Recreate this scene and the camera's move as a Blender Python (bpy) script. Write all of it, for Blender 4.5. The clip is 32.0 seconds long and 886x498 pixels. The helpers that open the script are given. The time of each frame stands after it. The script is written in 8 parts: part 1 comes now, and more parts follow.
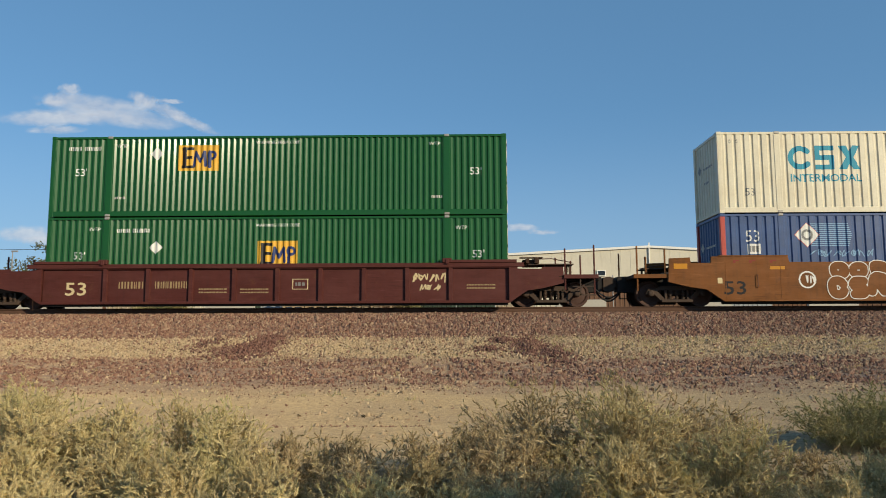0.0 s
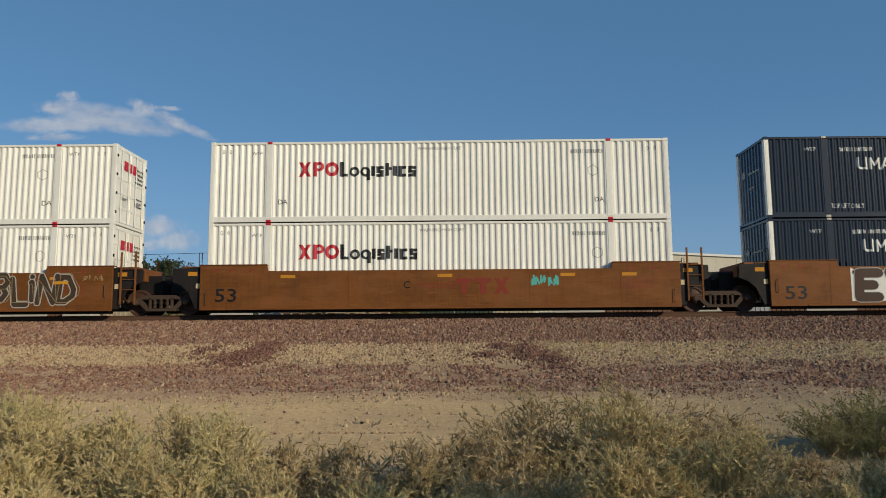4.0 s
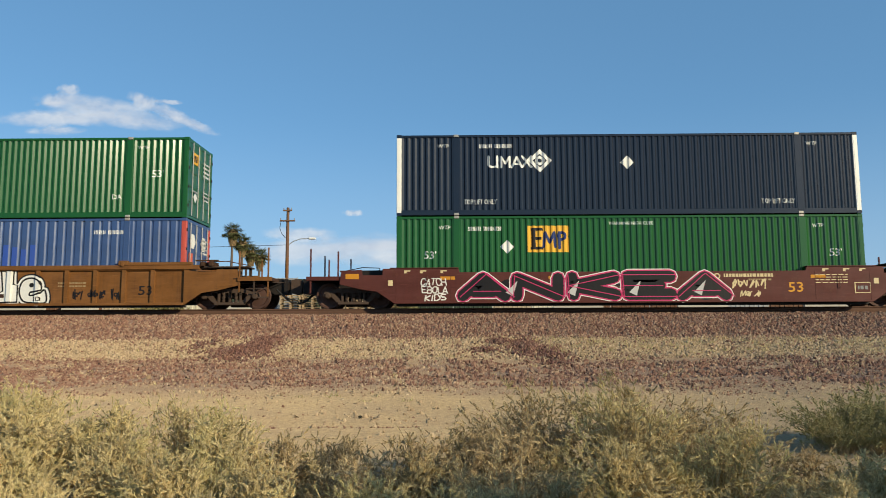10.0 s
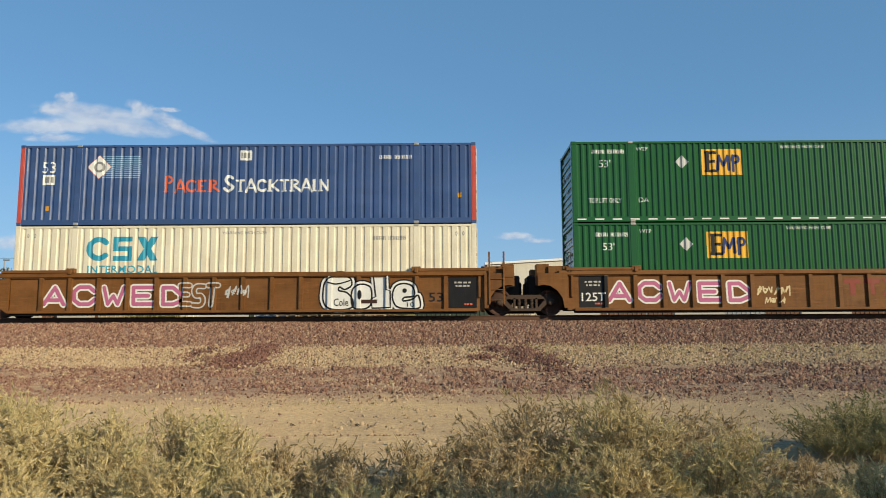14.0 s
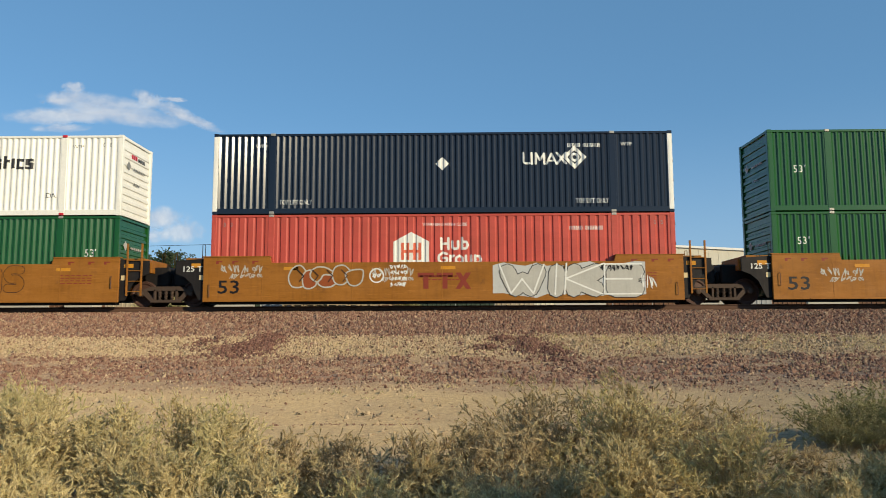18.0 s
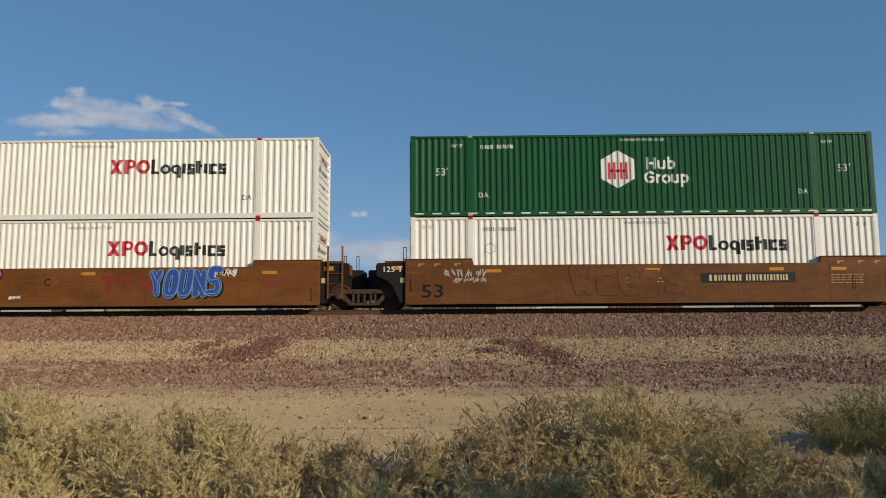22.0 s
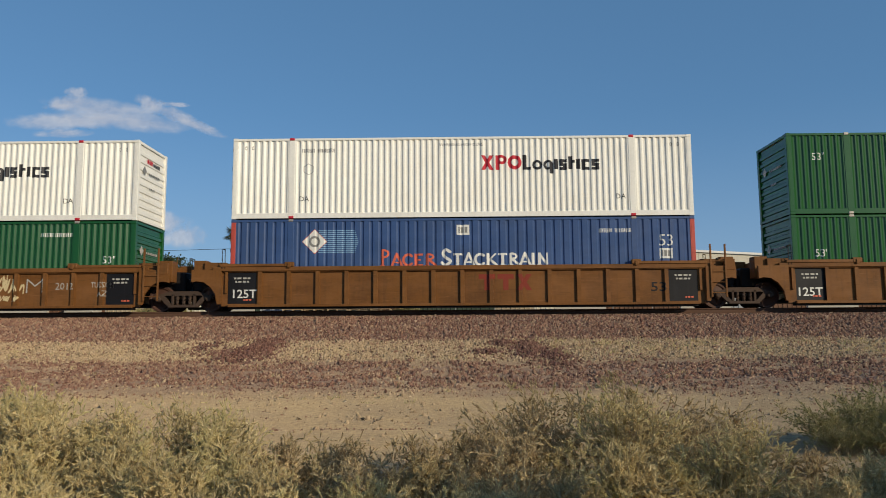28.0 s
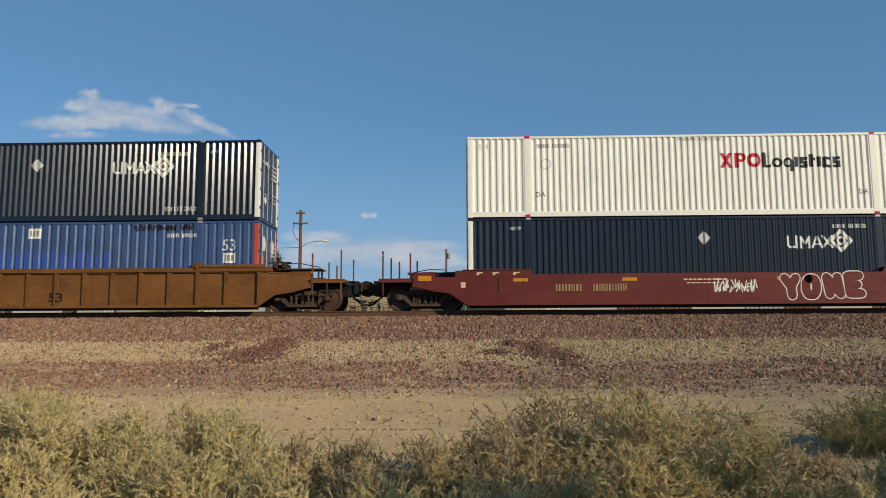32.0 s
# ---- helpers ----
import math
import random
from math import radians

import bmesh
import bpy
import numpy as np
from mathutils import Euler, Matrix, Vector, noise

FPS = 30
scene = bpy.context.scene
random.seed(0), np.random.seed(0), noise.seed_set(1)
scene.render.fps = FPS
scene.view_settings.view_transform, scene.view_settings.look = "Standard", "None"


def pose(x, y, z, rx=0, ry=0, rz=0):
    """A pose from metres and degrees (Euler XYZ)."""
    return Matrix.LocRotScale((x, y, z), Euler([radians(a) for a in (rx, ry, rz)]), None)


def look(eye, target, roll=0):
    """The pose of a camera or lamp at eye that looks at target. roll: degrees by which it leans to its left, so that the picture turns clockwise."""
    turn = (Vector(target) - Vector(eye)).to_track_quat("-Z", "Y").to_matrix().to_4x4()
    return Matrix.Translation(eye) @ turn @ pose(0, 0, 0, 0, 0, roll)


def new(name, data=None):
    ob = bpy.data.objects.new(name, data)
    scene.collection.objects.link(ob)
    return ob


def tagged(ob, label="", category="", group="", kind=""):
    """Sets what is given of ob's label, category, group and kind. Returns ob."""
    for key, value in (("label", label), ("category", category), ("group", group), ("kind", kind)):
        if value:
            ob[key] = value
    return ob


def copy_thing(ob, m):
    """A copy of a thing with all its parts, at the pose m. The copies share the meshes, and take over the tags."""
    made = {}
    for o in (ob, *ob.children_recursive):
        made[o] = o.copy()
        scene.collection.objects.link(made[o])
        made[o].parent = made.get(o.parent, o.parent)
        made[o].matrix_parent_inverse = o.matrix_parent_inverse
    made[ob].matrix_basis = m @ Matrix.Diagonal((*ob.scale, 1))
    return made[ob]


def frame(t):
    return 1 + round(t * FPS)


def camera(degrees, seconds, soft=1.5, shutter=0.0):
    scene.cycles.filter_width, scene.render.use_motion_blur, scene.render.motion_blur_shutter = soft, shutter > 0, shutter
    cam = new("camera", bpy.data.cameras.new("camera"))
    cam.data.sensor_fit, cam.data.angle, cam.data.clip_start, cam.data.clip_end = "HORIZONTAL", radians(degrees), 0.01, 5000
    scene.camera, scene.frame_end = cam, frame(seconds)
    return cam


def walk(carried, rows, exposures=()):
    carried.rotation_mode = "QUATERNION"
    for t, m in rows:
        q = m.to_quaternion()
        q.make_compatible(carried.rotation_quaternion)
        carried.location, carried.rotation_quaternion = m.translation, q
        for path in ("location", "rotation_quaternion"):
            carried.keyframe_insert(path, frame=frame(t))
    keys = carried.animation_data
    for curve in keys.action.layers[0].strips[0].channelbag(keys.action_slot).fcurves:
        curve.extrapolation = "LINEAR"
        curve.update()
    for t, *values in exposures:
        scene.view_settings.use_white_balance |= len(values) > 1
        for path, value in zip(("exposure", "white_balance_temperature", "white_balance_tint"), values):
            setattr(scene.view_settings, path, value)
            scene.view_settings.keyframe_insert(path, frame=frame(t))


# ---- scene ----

# Camera-side constants: metres, x along the track, y away from the camera, z up.
EYE = 1.55
SIDE = 25.84            # near face of the containers
TRACK = SIDE + 1.295    # centre line of the track
RAIL = 2.53             # top of rail
HALF = 8.077            # half a container's length

# ---- camera: hand-held on one spot, small turns only ----
cam = camera(61.2, 32.0, soft=0.72, shutter=0.06)


def aim(yaw, pitch, lean):
    return pose(0, 0, EYE, 90 + pitch, 0, yaw) @ pose(0, 0, 0, 0, 0, -lean)


walk(cam, [(t, aim(*a)) for t, *a in (
    (0, 0.98, 6.58, 0.19),    (0.5, 1.18, 6.47, 0.25),    (1, 1.04, 6.54, 0.29),    (1.5, 0.89, 6.99, 0.31),
    (2, 0.90, 6.94, 0.34),    (2.5, 0.99, 7.04, 0.36),    (4.5, 0.80, 7.04, 0.39),    (5, 0.84, 6.96, 0.37),
    (5.5, 1.14, 7.09, 0.33),    (6, 1.17, 7.19, 0.34),    (6.5, 1.15, 7.48, 0.39),    (7, 1.50, 7.04, 0.41),
    (7.5, 1.06, 7.37, 0.33),    (8, 1.24, 7.02, 0.23),    (8.5, 0.99, 7.01, 0.20),    (9, 0.87, 7.15, 0.20),
    (9.5, 0.91, 7.09, 0.20),    (10, 0.75, 6.65, 0.23),    (10.5, 0.81, 7.09, 0.29),    (11, 0.71, 6.82, 0.29),
    (11.5, 0.87, 6.96, 0.26),    (12, 0.95, 6.98, 0.27),    (12.5, 0.87, 6.96, 0.26),    (13, 0.87, 6.89, 0.22),
    (13.5, 0.97, 6.96, 0.23),    (14, 0.51, 7.22, 0.27),    (14.5, 0.64, 6.97, 0.32),    (15, 0.69, 6.79, 0.31),
    (15.5, 0.89, 6.72, 0.27),    (17.5, 0.99, 6.41, 0.24),    (18, 0.94, 6.45, 0.22),    (18.5, 1.01, 6.51, 0.23),
    (19, 1.03, 6.48, 0.25),    (19.5, 1.16, 6.84, 0.25),    (20, 1.28, 6.88, 0.27),    (20.5, 0.99, 6.60, 0.29),
    (21, 1.15, 6.69, 0.26),    (21.5, 1.00, 6.63, 0.25),    (22, 1.05, 6.72, 0.32),    (22.5, 1.08, 6.54, 0.38),
    (23, 1.17, 6.66, 0.38),    (23.5, 1.23, 6.73, 0.39),    (24, 1.15, 6.86, 0.45),    (24.5, 1.01, 6.73, 0.53),
    (25, 0.94, 6.67, 0.54),    (25.5, 1.35, 6.71, 0.45),    (27.5, 1.37, 6.63, 0.36),    (28, 0.93, 6.78, 0.35),
    (28.5, 1.10, 6.98, 0.42),    (29, 1.17, 6.90, 0.49),    (29.5, 1.31, 6.72, 0.48),    (30, 1.32, 6.78, 0.43),
    (30.5, 1.34, 6.95, 0.38),    (31, 1.52, 7.01, 0.33),    (31.5, 1.75, 6.79, 0.30),    (32, 1.71, 6.82, 0.26),
)], exposures=(
    (0, 0.12, 6500, 6), (1, 0.27, 6500, 5), (2, 0.26, 6500, 5), (3.5, -0.12, 6350, 6), (5, -0.50, 6200, 8), (6, -0.46, 6200, 8), (7, -0.10, 6350, 7), (8, 0.28, 6500, 6),
    (9, 0.3, 6500, 5), (10, 0.3, 6500, 5), (12, 0.32, 6500, 5), (13, 0.32, 6500, 5), (15, 0.17, 6500, 7), (16.5, 0.2, 6500, 6), (18, 0.24, 6500, 5), (19, -0.03, 6450, 7),
    (20, -0.16, 6430, 9), (22, -0.24, 6430, 10), (23, -0.36, 6430, 10), (25, -0.46, 6430, 10), (26.5, -0.34, 6400, 9), (28, -0.18, 6300, 9), (30, -0.27, 6350, 8), (31, -0.28, 6350, 8), (32, -0.1, 6400, 7),
))

# ---- train: distance run along the track ----
RUN = (
    (0, -197.03), (2, -172.78), (4, -148.26), (6, -123.86), (8, -99.48), (10, -75.00), 
    (12, -50.42), (14, -25.74), (16, -0.97), (18, 23.88), (20, 48.80), (22, 73.81), 
    (24, 98.92), (26, 124.16), (28, 149.51), (30, 174.96), (32, 200.48),
)

# ---- sky, sun and exposure ----
SUN_AZ, SUN_EL = 48.0, 18.5     # degrees right of straight behind the camera, and above the ground
SUN_DIR = Vector((math.sin(radians(SUN_AZ)) * math.cos(radians(SUN_EL)),
                  -math.cos(radians(SUN_AZ)) * math.cos(radians(SUN_EL)), math.sin(radians(SUN_EL))))
world = bpy.data.worlds.new("sky")
scene.world = world
world.use_nodes = True
wn = world.node_tree.nodes
sky = wn.new("ShaderNodeTexSky")
sky.sky_type = "NISHITA"
sky.sun_disc = False
sky.sun_elevation = radians(SUN_EL)
sky.sun_rotation = math.atan2(SUN_DIR.x, SUN_DIR.y)
sky.altitude, sky.air_density, sky.dust_density, sky.ozone_density = 1000, 0.8, 0.05, 3.0
deep = wn.new("ShaderNodeHueSaturation")
deep.inputs["Saturation"].default_value = 1.02
deep.inputs["Hue"].default_value = 0.491
world.node_tree.links.new(sky.outputs[0], deep.inputs["Color"])
# mixes half of one even blue into the sky, levelling its brightness across
veil = wn.new("ShaderNodeMix")
veil.data_type = "RGBA"
veil.inputs[0].default_value = 0.5
veil.inputs[7].default_value = (0.97, 2.2, 4.0, 1)
world.node_tree.links.new(deep.outputs[0], veil.inputs[6])
# thin haze that greys the sky towards the horizon, all round
up = wn.new("ShaderNodeSeparateXYZ")
world.node_tree.links.new(wn.new("ShaderNodeTexCoord").outputs["Generated"], up.inputs[0])
low_sky = wn.new("ShaderNodeMapRange")
low_sky.interpolation_type = "SMOOTHSTEP"
for socket, value in zip(low_sky.inputs[1:5], (-0.05, 0.30, 0.85, 0.0)):
    socket.default_value = value
world.node_tree.links.new(up.outputs["Z"], low_sky.inputs[0])
haze = wn.new("ShaderNodeMix")
haze.data_type = "RGBA"
haze.inputs[7].default_value = (2.25, 3.25, 4.5, 1)
world.node_tree.links.new(low_sky.outputs[0], haze.inputs[0])
world.node_tree.links.new(veil.outputs[2], haze.inputs[6])
world.node_tree.links.new(haze.outputs[2], wn["Background"].inputs[0])
wn["Background"].inputs[1].default_value = 0.125

sun = new("sun", bpy.data.lights.new("sun", "SUN"))
sun.data.energy, sun.data.angle, sun.data.color = 4.2, radians(0.55), (1.0, 0.84, 0.60)
sun.matrix_world = look(SUN_DIR * 60, (0, 0, 0))


# ---- materials ----
def nodes_of(name):
    m = bpy.data.materials.new(name)
    m.use_nodes = True
    return m, m.node_tree.nodes, m.node_tree.links, m.node_tree.nodes["Principled BSDF"]


def noise_node(n, links, vector, scale, detail=4.0, rough=0.55):
    k = n.new("ShaderNodeTexNoise")
    k.inputs["Scale"].default_value, k.inputs["Detail"].default_value, k.inputs["Roughness"].default_value = scale, detail, rough
    links.new(vector, k.inputs["Vector"])
    return k.outputs["Fac"]


def band(n, links, value, low, high, to0=0.0, to1=1.0):
    k = n.new("ShaderNodeMapRange")
    k.inputs[1].default_value, k.inputs[2].default_value = low, high
    k.inputs[3].default_value, k.inputs[4].default_value = to0, to1
    links.new(value, k.inputs[0])
    return k.outputs[0]


def mixed(n, links, fac, a, b, blend="MIX"):
    k = n.new("ShaderNodeMix")
    k.data_type, k.blend_type = "RGBA", blend
    for socket, value in ((k.inputs[0], fac), (k.inputs[6], a), (k.inputs[7], b)):
        if isinstance(value, (int, float)):
            socket.default_value = value
        elif isinstance(value, (tuple, list)):
            socket.default_value = (*value[:3], 1)
        else:
            links.new(value, socket)
    return k.outputs[2]


def stretched(n, links, vector, sx, sy, sz):
    k = n.new("ShaderNodeMapping")
    k.inputs["Scale"].default_value = (sx, sy, sz)
    links.new(vector, k.inputs["Vector"])
    return k.outputs["Vector"]


RUST = (0.11, 0.045, 0.02)


def weathered(name, colour, wear, rough=0.5, amount=0.35, streak=0.3, fine=14.0, metal=0.0, bump=0.1, coat=0.0, fade=0.0, scrape=0.0, spec=0.4, gloss=0.17):
    """Painted or bare metal: blotches, upright streaks and grain of a second colour."""
    m, n, links, p = nodes_of(name)
    tc = n.new("ShaderNodeTexCoord")
    oi = n.new("ShaderNodeObjectInfo")
    add = n.new("ShaderNodeVectorMath")
    add.operation = "ADD"
    scl = n.new("ShaderNodeVectorMath")
    scl.operation = "SCALE"
    scl.inputs[0].default_value = (37.0, 11.0, 23.0)
    links.new(oi.outputs["Random"], scl.inputs["Scale"])
    links.new(tc.outputs["Object"], add.inputs[0])
    links.new(scl.outputs[0], add.inputs[1])
    vec = add.outputs[0]
    blot = band(n, links, noise_node(n, links, vec, 0.9, 6, 0.65), 0.45, 0.8, 0, amount)
    stre = band(n, links, noise_node(n, links, stretched(n, links, vec, 6.0, 6.0, 0.35), 1.6, 4, 0.6), 0.5, 0.85, 0, streak)
    grain = band(n, links, noise_node(n, links, vec, fine, 5, 0.7), 0.35, 0.7, -0.5, 0.5)
    c = mixed(n, links, blot, colour, wear)
    c = mixed(n, links, stre, c, wear)
    c = mixed(n, links, band(n, links, grain, -0.5, 0.5, 0.0, 0.22), c, [v * 0.55 for v in colour])
    if scrape:
        line = noise_node(n, links, stretched(n, links, vec, 0.5, 1.0, 9.0), 2.2, 5, 0.7)
        c = mixed(n, links, band(n, links, line, 0.58, 0.66, 0, scrape), c, [v * 0.5 for v in colour])
        c = mixed(n, links, band(n, links, line, 0.40, 0.34, 0, scrape * 0.8), c, [min(1, v * 1.5 + 0.02) for v in colour])
        spot = band(n, links, noise_node(n, links, vec, 2.3, 6, 0.75), 0.60, 0.68, 0, scrape)
        c = mixed(n, links, spot, c, RUST)
    if fade:
        pale = band(n, links, noise_node(n, links, stretched(n, links, vec, 0.6, 1.0, 1.6), 0.8, 6, 0.7), 0.42, 0.66, 0, fade)
        c = mixed(n, links, pale, c, [min(1, v * 1.4 + 0.018) for v in colour])
    links.new(c, p.inputs["Base Color"])
    r = band(n, links, noise_node(n, links, vec, 3.0, 4, 0.6), 0.3, 0.7, rough - 0.06, rough + 0.1)
    links.new(r, p.inputs["Roughness"])
    p.inputs["Metallic"].default_value = metal
    p.inputs["Coat Weight"].default_value = coat
    p.inputs["Coat Roughness"].default_value = gloss
    p.inputs["Coat IOR"].default_value = 1.55
    p.inputs["Specular IOR Level"].default_value = spec
    b = n.new("ShaderNodeBump")
    b.inputs["Strength"].default_value, b.inputs["Distance"].default_value = bump, 0.01
    links.new(noise_node(n, links, vec, fine * 2, 4, 0.6), b.inputs["Height"])
    links.new(b.outputs[0], p.inputs["Normal"])
    return m


PAINT = {
    "green": weathered("green_paint", (0.007, 0.082, 0.008), (0.006, 0.050, 0.007), 0.5, 0.35, 0.35, bump=0.05, spec=0.12, coat=0.75, gloss=0.185),
    "deepgreen": weathered("dark_green_paint", (0.006, 0.078, 0.010), (0.005, 0.042, 0.010), 0.5, 0.35, 0.35, bump=0.05, spec=0.12, coat=0.75, gloss=0.185),
    "navy": weathered("navy_paint", (0.0045, 0.008, 0.018), (0.012, 0.014, 0.020), 0.5, 0.3, 0.3, bump=0.04, coat=0.9, spec=0.1, gloss=0.19),
    "white": weathered("white_paint", (0.84, 0.82, 0.75), (0.60, 0.56, 0.47), 0.42, 0.35, 0.35),
    "cream": weathered("cream_paint", (0.72, 0.66, 0.50), (0.40, 0.30, 0.17), 0.45, 0.4, 0.45),
    "blue": weathered("blue_paint", (0.033, 0.072, 0.19), (0.06, 0.082, 0.14), 0.42, 0.5, 0.45, fade=0.35),
    "red": weathered("red_paint", (0.44, 0.065, 0.045), (0.30, 0.07, 0.035), 0.42, 0.45, 0.4, fade=0.3),
    "orange": weathered("golden_orange_paint", (0.27, 0.105, 0.013), (0.14, 0.055, 0.011), 0.6, 0.6, 0.6, fade=0.4, scrape=0.5, spec=0.2),
    "rusty": weathered("rusty_orange_paint", (0.17, 0.059, 0.011), (0.075, 0.035, 0.012), 0.6, 0.8, 0.7, fade=0.5, scrape=0.6, spec=0.2),
    "tarnished": weathered("dull_brown_paint", (0.132, 0.050, 0.012), (0.060, 0.029, 0.012), 0.65, 0.9, 0.7, fade=0.5, scrape=0.6, spec=0.2),
    "ochre": weathered("ochre_brown_paint", (0.165, 0.068, 0.016), (0.066, 0.031, 0.014), 0.6, 0.8, 0.7, fade=0.45, scrape=0.6, spec=0.2),
    "brown": weathered("red_brown_paint", (0.082, 0.021, 0.016), (0.045, 0.015, 0.012), 0.58, 0.5, 0.5, fade=0.35, scrape=0.5, spec=0.2),
    "maroon": weathered("dark_red_paint", (0.115, 0.020, 0.016), (0.055, 0.015, 0.012), 0.58, 0.5, 0.5, fade=0.35, scrape=0.5, spec=0.2),
}
BLACK = weathered("black_paint", (0.012, 0.010, 0.010), (0.04, 0.03, 0.023), 0.65, 0.5, 0.4, spec=0.25)
STEEL = weathered("dusty_truck_steel", (0.062, 0.041, 0.030), (0.095, 0.058, 0.038), 0.75, 0.6, 0.3, spec=0.25)
GRIMY = weathered("grimy_end_steel", (0.062, 0.031, 0.017), (0.022, 0.014, 0.010), 0.75, 0.9, 0.6, scrape=0.5, spec=0.2)
TREAD = weathered("wheel_steel", (0.070, 0.034, 0.024), (0.12, 0.055, 0.036), 0.6, 0.5, 0.2, metal=0.2)
RUBBER = weathered("hose_rubber", (0.012, 0.012, 0.012), (0.03, 0.028, 0.025), 0.7, 0.3, 0.2)
CASTING = weathered("galvanised_casting", (0.40, 0.38, 0.34), (0.16, 0.11, 0.07), 0.5, 0.4, 0.3, metal=0.3)


def sign_paint(name, colour, wear=None, rough=0.5, amount=0.35):
    return weathered(name, colour, wear or [v * 0.6 + 0.03 for v in colour], rough, amount, amount * 0.8, bump=0.05, spec=0.25)


INK = {
    "white": sign_paint("white_lettering", (0.72, 0.71, 0.66)),
    "dimwhite": sign_paint("worn_white_lettering", (0.45, 0.43, 0.38), amount=0.7),
    "cream": sign_paint("cream_lettering", (0.62, 0.50, 0.28)),
    "black": sign_paint("black_lettering", (0.009, 0.008, 0.009)),
    "dark": sign_paint("charcoal_lettering", (0.026, 0.026, 0.03)),
    "grey": sign_paint("grey_lettering", (0.22, 0.22, 0.21)),
    "red": sign_paint("red_lettering", (0.50, 0.022, 0.040)),
    "coral": sign_paint("faded_red_lettering", (0.62, 0.13, 0.07)),
    "oxide": sign_paint("oxide_red_lettering", (0.22, 0.035, 0.018)),
    "yellow": sign_paint("yellow_panel_paint", (0.70, 0.38, 0.035)),
    "amber": sign_paint("amber_reflector", (0.55, 0.24, 0.02), rough=0.3),
    "navy": sign_paint("navy_lettering", (0.012, 0.03, 0.13)),
    "royal": sign_paint("royal_blue_paint", (0.035, 0.085, 0.36)),
    "sky": sign_paint("light_blue_paint", (0.22, 0.38, 0.55)),
    "teal": sign_paint("teal_lettering", (0.03, 0.28, 0.40)),
    "mint": sign_paint("mint_spray_paint", (0.10, 0.42, 0.36)),
    "pink": sign_paint("pink_spray_paint", (0.45, 0.13, 0.24)),
    "magenta": sign_paint("magenta_spray_paint", (0.50, 0.035, 0.13)),
    "lime": sign_paint("green_spray_paint", (0.25, 0.36, 0.10)),
    "forest": sign_paint("dark_green_spray_paint", (0.012, 0.055, 0.028)),
    "silver": sign_paint("silver_spray_paint", (0.48, 0.48, 0.46)),
    "tan": sign_paint("worn_tan_lettering", (0.34, 0.24, 0.12), amount=0.8),
    "moss": sign_paint("dark_olive_spray_paint", (0.060, 0.038, 0.022)),
    "umber": sign_paint("dark_brown_marker", (0.045, 0.02, 0.012)),
    "brick": sign_paint("red_orange_spray_paint", (0.27, 0.065, 0.016)),
    "gold": sign_paint("yellow_orange_spray_paint", (0.62, 0.28, 0.02)),
    "ember": sign_paint("orange_spray_paint", (0.42, 0.14, 0.015)),
    "rose": sign_paint("pale_pink_spray_paint", (0.70, 0.42, 0.52)),
    "straw": sign_paint("pale_yellow_spray_paint", (0.72, 0.44, 0.09)),
    "golden": sign_paint("fresh_golden_paint", (0.36, 0.165, 0.02)),
    "plum": sign_paint("dark_purple_spray_paint", (0.035, 0.008, 0.02)),
    "leaf": sign_paint("pale_green_spray_paint", (0.42, 0.50, 0.22)),
    "bluegreen": sign_paint("blue_green_spray_paint", (0.02, 0.09, 0.11)),
}


# ---- mesh helpers ----
def part(name, bm, material, parent, label="", at=None):
    """One mesh object under a thing or a part."""
    me = bm if isinstance(bm, bpy.types.Mesh) else to_mesh(name, bm, material)
    ob = new(name, me)
    ob.parent = parent
    if at is not None:
        ob.matrix_basis = at
    if label:
        ob["label"] = label
    return ob


def to_mesh(name, bm, material):
    me = bpy.data.meshes.new(name)
    bm.to_mesh(me)
    bm.free()
    for m in (material if isinstance(material, (list, tuple)) else [material]):
        me.materials.append(m)
    return me


def thing(name, label, category, m=None, group="", kind=""):
    ob = new(name)
    if m is not None:
        ob.matrix_basis = m
    return tagged(ob, label, category, group, kind)


def add_box(bm, x0, x1, y0, y1, z0, z1, bevel=0.0):
    r = bmesh.ops.create_cube(bm, size=1.0, matrix=Matrix.LocRotScale(
        ((x0 + x1) / 2, (y0 + y1) / 2, (z0 + z1) / 2), None, (abs(x1 - x0), abs(y1 - y0), abs(z1 - z0))))
    if bevel:
        edges = list({e for v in r["verts"] for e in v.link_edges})
        bmesh.ops.bevel(bm, geom=edges, offset=bevel, segments=1, affect="EDGES", profile=0.5)
    return bm


def boxes(*specs, bevel=0.0):
    bm = bmesh.new()
    for s in specs:
        add_box(bm, *s, bevel=bevel)
    return bm


def add_prism(bm, outline, y0, y1):
    """A plate with the given x, z outline between y0 and y1."""
    a = [bm.verts.new((x, y0, z)) for x, z in outline]
    b = [bm.verts.new((x, y1, z)) for x, z in outline]
    k = len(outline)
    bm.faces.new(a)
    bm.faces.new(b[::-1])
    for i in range(k):
        bm.faces.new((a[i], b[i], b[(i + 1) % k], a[(i + 1) % k]))
    bmesh.ops.recalc_face_normals(bm, faces=bm.faces[:])
    return bm


def prism(outline, y0, y1):
    return add_prism(bmesh.new(), outline, y0, y1)


def add_rod(bm, a, b, r, sides=8, r2=None):
    a, b = Vector(a), Vector(b)
    turn = (b - a).to_track_quat("Z", "Y").to_matrix().to_4x4()
    bmesh.ops.create_cone(bm, cap_ends=True, segments=sides, radius1=r, radius2=r if r2 is None else r2,
                          depth=(b - a).length, matrix=Matrix.Translation((a + b) / 2) @ turn)
    return bm


def rods(*specs):
    bm = bmesh.new()
    for s in specs:
        add_rod(bm, *s)
    return bm


